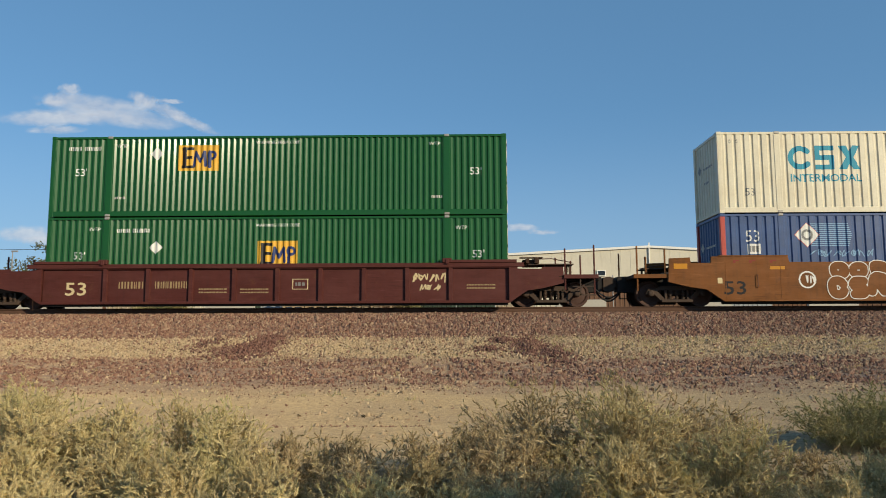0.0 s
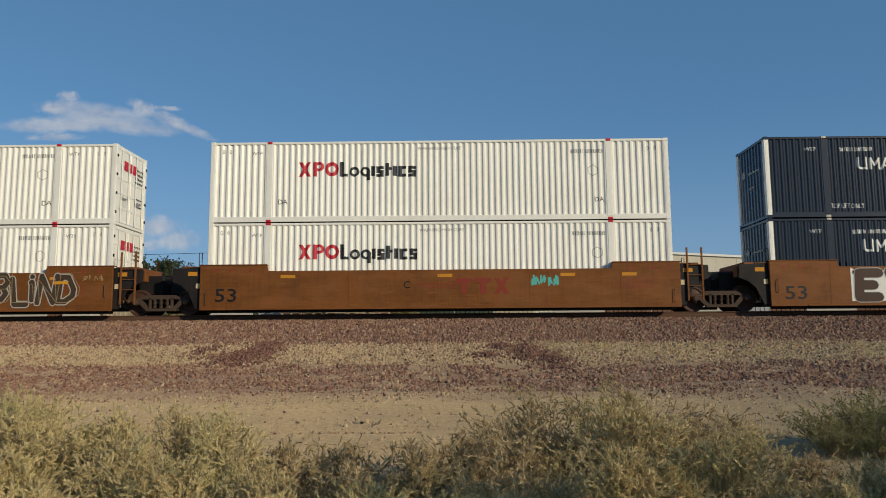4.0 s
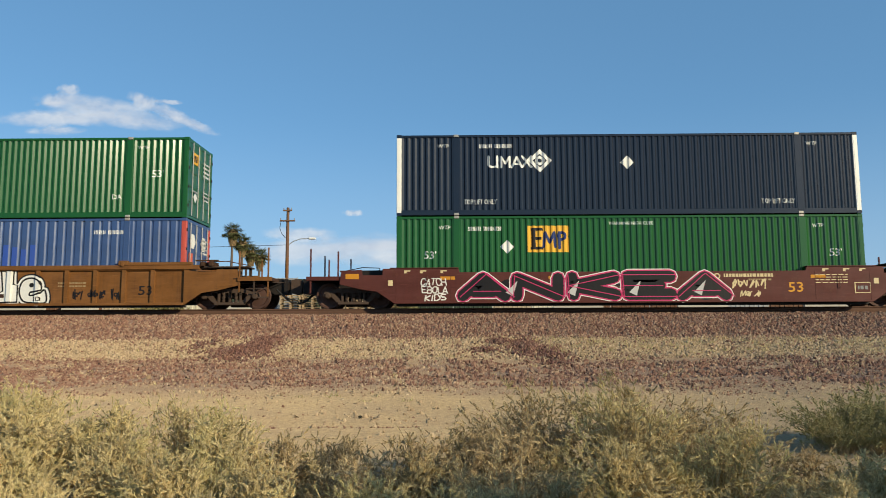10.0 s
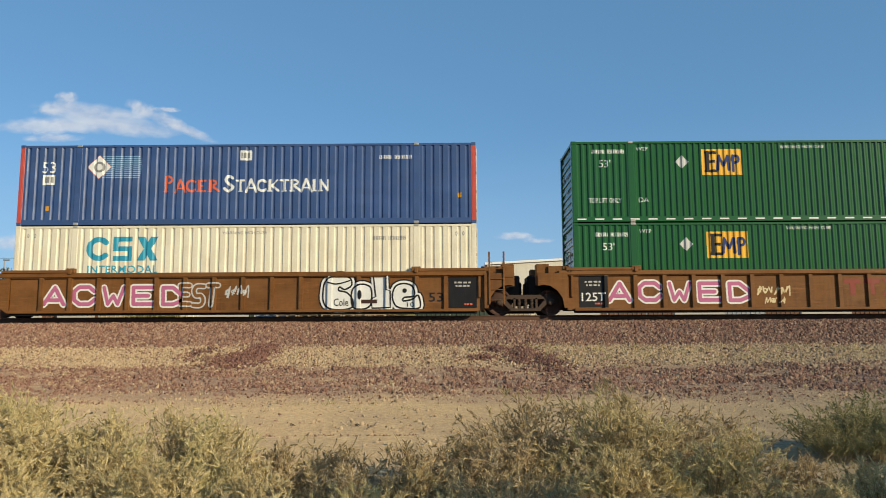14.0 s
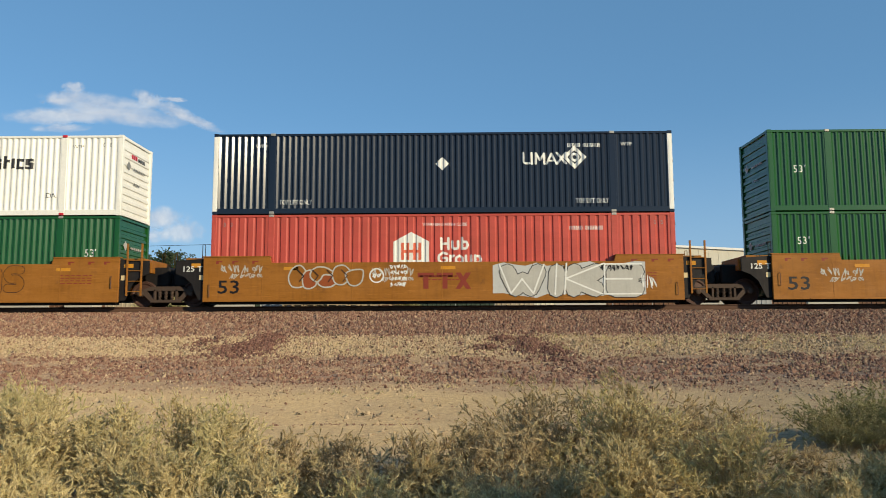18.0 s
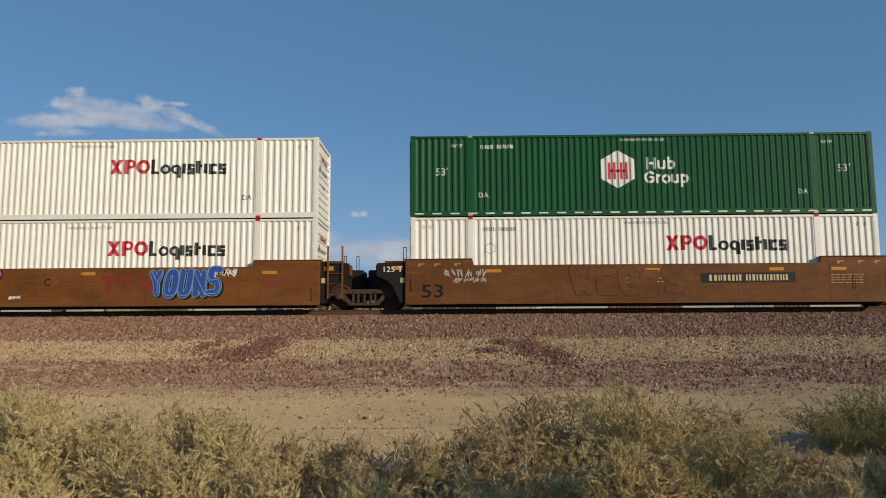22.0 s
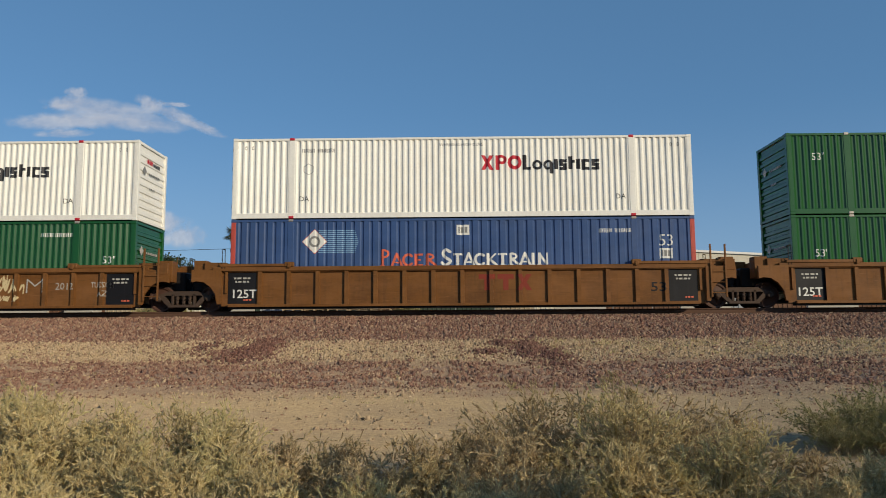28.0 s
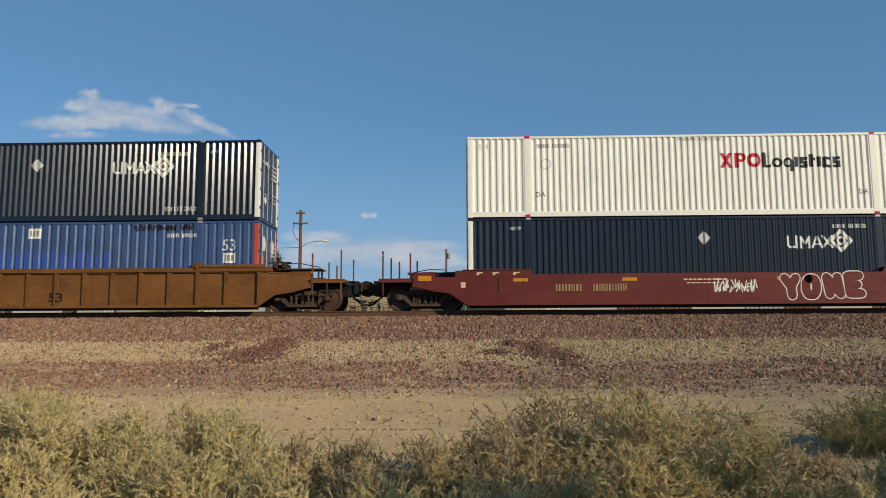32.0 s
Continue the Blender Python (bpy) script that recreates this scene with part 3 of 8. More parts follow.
            f.bars(0.0, 1.32, 0.5, 0.08, 4, light, 0, 0.3, 6)
            f.ring(-0.7, 1.9, 0.18, 4, light)
            out = HALF - 0.03
        ob = f.put("end_marking", top, 0)
        ob.matrix_basis = (Matrix() if way > 0 else FLIP) @ pose(out, 1.295, 0, 0, 0, 90)
    return top


def lug_mesh(material):
    bm = boxes((-0.085, 0.085, -0.014, 0.08, 0.012, 0.10), bevel=0.01)
    add_box(bm, -0.03, 0.03, -0.02, -0.012, 0.035, 0.075)
    return to_mesh("lifting_casting", bm, material)


def roof_mesh():
    bm = bmesh.new()
    xs = np.linspace(-HALF + 0.09, HALF - 0.09, 120)
    a = [bm.verts.new((x, 0.05, 2.875 - 0.012 * (i % 4 > 1))) for i, x in enumerate(xs)]
    b = [bm.verts.new((x, 2.54, 2.875 - 0.012 * (i % 4 > 1))) for i, x in enumerate(xs)]
    for i in range(len(xs) - 1):
        bm.faces.new((a[i], a[i + 1], b[i + 1], b[i]))
    return bm


def front_mesh(level_ribs):
    """One pressed sheet across the closed end, ribbed level or upright."""
    bm = bmesh.new()
    long = (0.12, 2.80) if level_ribs else (0.15, 2.44)
    steps, d = [(long[0], 0.0)], long[0] + 0.12
    while d + 0.28 < long[1]:
        steps += [(d, 0.0), (d + 0.03, 0.035), (d + 0.14, 0.035), (d + 0.17, 0.0)]
        d += 0.27
    steps.append((long[1], 0.0))
    rows = []
    for u, out in steps:
        x = HALF - 0.07 + out
        rows.append([bm.verts.new((x, a, u) if level_ribs else (x, u, a)) for a in ((0.15, 2.44) if level_ribs else (0.12, 2.80))])
    for p, q in zip(rows, rows[1:]):
        bm.faces.new((p[0], p[1], q[1], q[0]))
    return bm


def door_mesh():
    """A door leaf with pressed panels."""
    bm = boxes((HALF - 0.06, HALF - 0.01, 0.0, 1.19, 0.13, 2.80))
    front = [f for f in bm.faces if f.normal.x > 0.5]
    bmesh.ops.subdivide_edges(bm, edges=[e for e in front[0].edges if abs(e.verts[0].co.z - e.verts[1].co.z) > 1], cuts=4)
    panes = [f for f in bm.faces if f.normal.x > 0.5]
    bmesh.ops.inset_individual(bm, faces=panes, thickness=0.06, depth=0.0)
    bmesh.ops.inset_individual(bm, faces=panes, thickness=0.02, depth=-0.018)
    return bm


# ---- the paint on the containers ----
def m_panel(f, x, z):
    f.rect(x, z, 1.42, 0.93, "yellow")
    f.rect(x - 0.50, z + 0.01, 0.15, 0.74, "black", 1)
    for dz, w in ((0.34, 0.42), (0.02, 0.32), (-0.32, 0.44)):
        f.rect(x - 0.38, z + dz, w, 0.10, "black", 1.3)
    f.stroke([(x - 0.15, z - 0.27), (x - 0.10, z + 0.22), (x + 0.06, z - 0.12), (x + 0.22, z + 0.22), (x + 0.25, z - 0.27)], 0.10, "navy", 2)
    f.stroke([(x + 0.40, z - 0.32), (x + 0.40, z + 0.22)], 0.11, "navy", 2)
    f.ring(x + 0.48, z + 0.10, 0.17, 12, "navy", 3, 0.42)


def m_ringed(f, x, z):
    w = 0.075
    for dx, line in ((-1.02, ((0, 0.19), (0, -0.12), (0.06, -0.18), (0.22, -0.18))), (-0.72, ((0, 0.19), (0, -0.2))), (-0.58, ((0, -0.2), (0, 0.17), (0.15, -0.06), (0.30, 0.17), (0.30, -0.2))),
                     (-0.20, ((0, -0.2), (0.17, 0.17), (0.34, -0.2))), (0.16, ((0, 0.19), (0.32, -0.2))), (0.16, ((0, -0.2), (0.32, 0.19)))):
        f.stroke([(x + dx + a, z + b) for a, b in line], w, "white", 0.3 if dx > 0 and line[0][1] < 0 else 0)
    f.rect(x - 0.03, z - 0.09, 0.2, 0.06, "white", 1)
    f.ring(x + 0.78, z + 0.03, 0.42, 4, "white", 0, 0.60)
    f.ring(x + 0.78, z + 0.03, 0.17, 8, "white", 0, 0.45)


def m_twotone(f, x, z):
    for i, w in enumerate((0.45, 0.42, 0.46)):
        cx = x - 1.96 + 0.48 * i
        if i == 2:
            f.ring(cx, z + 0.02, 0.26, 14, "red", 0, 0.5, squash=0.95)
        else:
            f.rect(cx - 0.12 * i, z + 0.02, 0.14, 0.52, "red", 0, 0.15 * (1 - i))
            if i == 0:
                f.rect(cx, z + 0.02, 0.14, 0.52, "red", 0.5, -0.15)
            else:
                f.ring(cx + 0.02, z + 0.12, 0.17, 12, "red", 0.5, 0.42, squash=1.1)
    at, letter = x - 0.72, 0
    for w, h, d in ((0.30, 0.52, 0), (0.34, 0.36, -0.08), (0.34, 0.50, -0.15), (0.12, 0.36, -0.08), (0.28, 0.36, -0.08), (0.24, 0.46, -0.03),
                    (0.12, 0.36, -0.08), (0.30, 0.36, -0.08), (0.30, 0.36, -0.08)):
        if w > 0.32:
            f.ring(at + w / 2, z - 0.08, 0.18, 12, "dark", 0, 0.48)
            if h > 0.4:
                f.rect(at + w - 0.06, z - 0.2, 0.13, 0.38, "dark", 0.5)
        elif w > 0.25 and h < 0.4:
            letter += 1
            for k in (-1, 1) if letter == 2 else (-1, 0, 1):
                f.rect(at + w / 2, z + d + k * 0.14, w * 0.92, 0.105, "dark")
            f.rect(at + 0.08, z + d + (0.07 if letter != 2 else 0), 0.13, 0.2 if letter != 2 else 0.3, "dark", 0.5)
            if letter != 2:
                f.rect(at + w - 0.08, z + d - 0.07, 0.13, 0.2, "dark", 0.5)
        else:
            f.rect(at + (0.07 if w > 0.2 else w / 2), z + d + 0.02, 0.14, h, "dark")
            if w > 0.2:
                f.rect(at + w / 2, z + d + (-0.2 if w > 0.26 else 0.06), w * 0.9, 0.10, "dark", 0.5)
        at += w + 0.045


def m_badge(f, x, z, house=False):
    if house:
        f.poly([(x - 0.62, z - 0.65), (x + 0.62, z - 0.65), (x + 0.62, z + 0.28), (x, z + 0.62), (x - 0.62, z + 0.28)], "white")
    else:
        f.ring(x, z, 0.68, 6, "white", 0, turn=math.pi / 6)
    tone = "coral" if house == "red" else "red"
    for dx in (-0.3, -0.12, 0.12, 0.3):
        f.rect(x + dx, z - 0.06, 0.10, 0.6, tone, 1)
    f.rect(x, z - 0.06, 0.5, 0.10, tone, 1.5)
    top, low, t = z + 0.20, z - 0.30, 0.085
    for dx, line in ((1.05, ((0, 0.19), (0, -0.19))), (1.29, ((0, 0.19), (0, -0.19))), (1.05, ((0, 0), (0.24, 0))), (1.43, ((0, 0.08), (0, -0.13), (0.08, -0.19), (0.2, -0.16), (0.2, 0.08))),
                     (1.77, ((0, 0.2), (0, -0.19))), (1.77, ((0, 0.06), (0.14, 0.06), (0.2, -0.05), (0.14, -0.17), (0, -0.17)))):
        f.stroke([(x + dx + a, top + b) for a, b in line], t, "white", 0.9 if line[0][1] < 0.1 else 0)
    for dx, line in ((0.96, ((0.28, 0.14), (0.14, 0.19), (0, 0.08), (0, -0.08), (0.14, -0.18), (0.28, -0.12), (0.28, 0.0), (0.16, 0.0))), (1.36, ((0, 0.08), (0, -0.18))), (1.36, ((0, 0.03), (0.12, 0.08))),
                     (1.56, ((0.12, 0.08), (0, 0.0), (0, -0.12), (0.12, -0.19), (0.22, -0.12), (0.22, 0.0), (0.12, 0.08))), (1.90, ((0, 0.08), (0, -0.13), (0.08, -0.19), (0.18, -0.16), (0.18, 0.08))),
                     (2.22, ((0, 0.08), (0, -0.32))), (2.22, ((0, 0.06), (0.14, 0.06), (0.2, -0.05), (0.14, -0.17), (0, -0.17)))):
        f.stroke([(x + dx + a, low + b) for a, b in line], t, "white", 0.9 if line[0][1] < 0.07 else 0)


def m_banner(f, x, z):
    """A long line of serifed shapes, the first five in red, the rest in white."""
    arc = [(math.cos(a), math.sin(a)) for a in np.linspace(0.8, 5.5, 11)]
    bowl = [(math.cos(a), math.sin(a)) for a in np.linspace(1.57, -1.57, 7)]
    at = x - 2.9
    for form in (2, 0, 3, 1, 6, -1, 8, 5, 0, 3, 7, 5, 6, 0, 9, 4):
        if form < 0:
            at += 0.16
            continue
        h = 0.60 if form in (2, 8) else 0.44
        w = 0.17 if form == 9 else 0.34
        ink = "coral" if at < x - 1.1 else "white"
        low, mid, l, r = z - 0.29, z - 0.29 + h / 2, at + 0.08, at + w
        if form == 0:
            f.stroke([(at + 0.02, low), (at + w / 2 + 0.02, low + h), (at + w + 0.04, low)], 0.085, ink)
            f.rect(at + w / 2 + 0.03, low + h * 0.3, w * 0.5, 0.05, ink, 1)
        elif form == 3:
            f.ribbon([(at + 0.2 + 0.17 * p, mid + 0.19 * q) for p, q in arc], 0.09, ink)
        elif form == 8:
            f.ribbon(rounded([(r - 0.02, low + h * 0.82), (at + w / 2, low + h * 0.95), (l, low + h * 0.72), (at + w / 2, mid), (r, low + h * 0.28), (at + w / 2, low + h * 0.05), (at + 0.04, low + h * 0.2)]), 0.10, ink)
        else:
            stem = at + w / 2 + 0.03 if form == 5 else l
            f.rect(stem, mid, 0.10, h, ink)
            f.rect(stem, low + 0.02, 0.18, 0.04, ink, 0.3)
        if form in (2, 6):
            f.ribbon([(l + 0.04 + 0.17 * p, low + h * 0.74 + h * 0.21 * q) for p, q in bowl], 0.075, ink, 0.5)
        if form in (6, 7):
            f.stroke([(l + 0.06, mid), (r + 0.04, low + 0.03)], 0.085, ink, 1.6)
        if form == 7:
            f.stroke([(l + 0.06, mid), (r, low + h - 0.03)], 0.06, ink, 2.4)
        if form in (1, 5):
            f.rect(at + w / 2 + 0.03, low + h - 0.035, w * (0.95 if form == 5 else 0.75), 0.07, ink, 0.6)
        if form == 1:
            f.rect(at + w / 2 + 0.03, low + 0.035, w * 0.75, 0.07, ink, 0.6)
            f.rect(at + w / 2, mid, w * 0.5, 0.05, ink, 0.6)
        if form == 4:
            f.rect(r, mid, 0.06, h, ink)
            f.stroke([(l, low + h - 0.05), (r, low + 0.05)], 0.085, ink, 1)
        at += w + 0.05


def m_comet(f, x, z):
    f.ring(x - 0.42, z, 0.42, 4, "white")
    f.ring(x - 0.42, z, 0.44, 4, "coral", -0.5)
    f.ring(x - 0.42, z, 0.20, 12, "grey", 1, 0.6)
    for k in range(12):
        f.rect(x + 0.35 + 0.12 * (1 - abs(k - 5.5) / 5.5), z + 0.38 - 0.069 * k, 1.3, 0.03, "sky", -1)


def m_blocks(f, x, z):
    f.ribbon([(x - 0.86 + 0.34 * math.cos(a), z + 0.22 + 0.33 * math.sin(a)) for a in np.linspace(0.75, 5.53, 14)], 0.19, "teal")
    f.rect(x - 0.02, z + 0.56, 0.66, 0.17, "teal")
    f.rect(x - 0.02, z + 0.22, 0.66, 0.17, "teal")
    f.rect(x - 0.02, z - 0.12, 0.66, 0.17, "teal")
    f.rect(x - 0.27, z + 0.39, 0.17, 0.3, "teal", 0.5)
    f.rect(x + 0.23, z + 0.05, 0.17, 0.3, "teal", 0.5)
    f.rect(x + 0.85, z + 0.22, 0.26, 0.84, "teal", 0, 0.24)
    f.rect(x + 0.85, z + 0.22, 0.26, 0.84, "teal", 0.5, -0.24)
    f.text("INTERMODAL", x, z - 0.5, 0.27, "teal", 0, 2.45, weight=0.012)


def m_text(body, h, ink="white", width=None):
    return lambda f, x, z: f.text(body, x, z, h, ink, width=width)


MARK = {
    "panel": m_panel, "ringed": m_ringed, "twotone": m_twotone, "badge": m_badge, "house": lambda f, x, z: m_badge(f, x, z, True), "redgable": lambda f, x, z: m_badge(f, x, z, "red"),
    "banner": m_banner, "comet": m_comet, "blocks": m_blocks,
    "53'": m_text("53'", 0.27), "53": m_text("53", 0.40, width=0.46), "53k": m_text("53", 0.27, "grey"),
    "wtp": m_text("WTP", 0.13), "wtpk": m_text("WTP", 0.12, "grey"), "da": m_text("DA", 0.17), "dak": m_text("DA", 0.17, "dark"),
    "warn": m_text("WARNING HIGH CUBE", 0.11, "white", 1.55), "warnk": m_text("WARNING HIGH CUBE", 0.11, "grey", 1.55),
    "top": m_text("TOP LIFT ONLY", 0.17, "white", 1.15),
    "id": lambda f, x, z: (f.bars(x - 0.30, z, 0.46, 0.14, 9, "white", gap=0.5, seed=3), f.bars(x + 0.32, z, 0.62, 0.14, 13, "white", gap=0.5, seed=5)),
    "idk": lambda f, x, z: (f.bars(x - 0.30, z, 0.46, 0.14, 9, "grey", gap=0.5, seed=3), f.bars(x + 0.32, z, 0.62, 0.14, 13, "grey", gap=0.5, seed=5)),
    "diamond": lambda f, x, z: f.ring(x, z, 0.24, 4, "white"), "diamondg": lambda f, x, z: f.ring(x, z, 0.24, 4, "silver"),
    "hex": lambda f, x, z: f.ring(x, z, 0.21, 6, "silver", 0, 0.84, turn=math.pi / 6), "plate": lambda f, x, z: (f.rect(x, z, 0.44, 0.36, "white"), f.bars(x, z, 0.34, 0.2, 3, "grey", 1)),
    "amber": lambda f, x, z: f.rect(x, z, 0.12, 0.17, "gold"), "small": lambda f, x, z: f.bars(x, z, 0.4, 0.09, 5, "dimwhite"),
    "patch": lambda f, x, z: [f.rect(-5.86 + 0.3168 * j, z - 0.04 * (j % 3), 0.19, 0.78 - 0.08 * (j % 3), "royal") for j in range(37) if abs(-5.86 + 0.3168 * j - x) < 2.8], "dashes": lambda f, x, z: [f.rect(k * 0.62 + 0.3, z, 0.32, 0.05, "white") for k in range(-13, 13)],
    "tag": lambda f, x, z: scrawl(f, x, z, 2.2, 0.3, "sky", 0.03, 8, 4), "darktag": lambda f, x, z: scrawl(f, x, z, 2.1, 0.22, "black", 0.06, 10, 6),
}
LOGOS = {"panel", "ringed", "twotone", "badge", "house", "redgable", "banner", "blocks", "comet"}


def marked(box, kind, marks):
    prof = side_profile(KIND[kind][1])
    for name, x, z in marks:
        f = Flat()
        MARK[name](f, x, z)
        if name == "dashes":
            f.put("marking", box, 0.004)
        else:
            f.put("logo" if name in LOGOS else "marking", box, 0, prof)

# ---- trucks ----
GRAB = weathered("rusty_grab_iron", (0.10, 0.045, 0.03), (0.05, 0.03, 0.025), 0.6, 0.5, 0.3)
WHEEL = 0.445


def truck(car, x, wheels):
    """A two-axle truck: bolster > side frames, springs, wheelsets."""
    bol = part("truck", cached("bolster", lambda: to_mesh("truck", boxes(
        (-0.22, 0.22, 0.35, 2.24, 0.40, 0.66), (-0.5, 0.5, 1.12, 1.47, 0.5, 0.72), bevel=0.03), STEEL)), None, car, "two-axle steel truck", pose(x, 0, 0))

    def frame_mesh():
        bm = bmesh.new()
        add_prism(bm, [(-1.06, 0.42), (-0.99, 0.58), (-0.76, 0.60), (-0.50, 0.70), (0.50, 0.70), (0.76, 0.60), (0.99, 0.58), (1.06, 0.42), (0.80, 0.42),
                       (0.62, 0.55), (-0.62, 0.55), (-0.80, 0.42)], 0.0, 0.13)
        add_prism(bm, [(-0.84, 0.47), (-0.70, 0.56), (-0.40, 0.22), (-0.52, 0.16)], 0.01, 0.12)
        add_prism(bm, [(0.84, 0.47), (0.52, 0.16), (0.40, 0.22), (0.70, 0.56)], 0.01, 0.12)
        add_box(bm, -0.54, 0.54, -0.02, 0.15, 0.13, 0.23, 0.015)
        add_box(bm, -0.42, -0.34, 0.0, 0.13, 0.2, 0.6, 0.01)
        add_box(bm, 0.34, 0.42, 0.0, 0.13, 0.2, 0.6, 0.01)
        return to_mesh("side_frame", bm, STEEL)

    def spring_mesh():
        prof = [(0.23, 0.0001)]
        for k in range(7):
            prof += [(0.235 + 0.047 * k, 0.045), (0.243 + 0.047 * k, 0.064), (0.262 + 0.047 * k, 0.064), (0.27 + 0.047 * k, 0.045)]
        return to_mesh("spring", lathe(prof + [(0.57, 0.0001)], 10, "Z"), STEEL)

    def bearing_mesh():
        return to_mesh("bearing_cap", lathe([(-0.09, 0.0001), (-0.09, 0.06), (-0.07, 0.10), (0.0, 0.12), (0.1, 0.12)], 14), STEEL)

    def wheelset_mesh():
        prof = [(0.50, 0.07), (0.50, 0.10), (0.53, 0.13), (0.555, 0.34), (0.525, 0.385), (0.525, WHEEL - 0.004), (0.635, WHEEL + 0.002), (0.66, WHEEL + 0.028), (0.672, WHEEL + 0.02),
                (0.668, 0.39), (0.60, 0.35), (0.60, 0.15), (0.68, 0.12), (0.68, 0.085)]
        bm = lathe(prof, 32)
        other = lathe([(2.59 - d, r) for d, r in prof], 32)
        me = bpy.data.meshes.new("half")
        other.to_mesh(me)
        other.free()
        bm.from_mesh(me)
        bpy.data.meshes.remove(me)
        add_rod(bm, (0, 0.28, 0), (0, 2.31, 0), 0.08, 12)
        for y in (0.545, 2.045):
            for k in range(3):
                a = 2.1 * k
                add_box(bm, 0.2 * math.cos(a) - 0.04, 0.2 * math.cos(a) + 0.04, y - 0.012, y + 0.012, 0.2 * math.sin(a) - 0.04, 0.2 * math.sin(a) + 0.04)
        for f in bm.faces:
            f.smooth = False
        return to_mesh("wheelset", bm, TREAD)

    for m in (pose(0, 0.22, 0), FLIP @ pose(0, 0.22, 0)):
        part("side_frame", cached("sideframe", frame_mesh), None, bol, "", m)
        for dx in (-0.22, 0.0, 0.22):
            part("spring", cached("spring", spring_mesh), None, bol, "", m @ pose(dx, 0.05, 0))
        for dx in (-0.89, 0.89):
            part("bearing_cap", cached("bearing", bearing_mesh), None, bol, "", m @ pose(dx, 0.02, 0.445))
    for dx in (-0.89, 0.89):
        w = part("wheelset", cached("wheelset", wheelset_mesh), None, bol, "", pose(dx, 0, WHEEL))
        wheels.append((w, dx))
    return bol


# ---- well cars ----
def stencils(car, top, left, right, paint):
    """Small worn data lines, load marks and plates on a smooth side."""
    dark = "oxide" if paint in ("rusty", "orange") else "tan" if paint == "tarnished" else "cream"
    for x in (-7.75, -7.2, -6.5, 6.5, 7.2, 7.75):
        f = Flat()
        f.poly([(x - 0.045, top - 0.03), (x + 0.045, top - 0.03), (x + 0.045, top + 0.03), (x + 0.17, top + 0.03), (x + 0.17, top + 0.07), (x - 0.045, top + 0.07)], dark)
        f.put("load_mark", car, -0.25)
    for x, z, w, h, n, seed in (*[(6.75, 1.06 - 0.09 * k, 1.15, 0.028, 6, 3 + k) for k in range(4)], (-0.05, 0.98, 1.5, 0.05, 9, 9), (-0.05, 0.86, 1.3, 0.035, 8, 11)):
        f = Flat()
        f.bars(x, z, w, h, n, dark, 0, 0.25, seed)
        f.put("data_line", car, -0.25)
    for way, sort in ((-1, left), (1, right)):
        for x, z, w, h, ink, y in (((HALF + 0.45, 1.40, 0.32, 0.14, "amber", -0.14), (HALF + 0.26, 0.98, 0.14, 0.17, "cream", -0.14)) if sort == "J" else
                                   ((HALF + 0.18, 0.84, 0.16, 0.19, "cream", -0.25), (HALF + 1.5, top - 0.13, 0.46, 0.18, "amber", -0.25), *(((HALF + 0.72, 0.80, 0.86, 0.36, "golden", -0.25),) if paint == "orange" else ()))):
            f = Flat()
            f.rect(way * x, z, w, h, ink)
            f.put("reflector" if ink == "amber" else "touched_up_paint" if ink == "golden" else "data_plate", car, y)


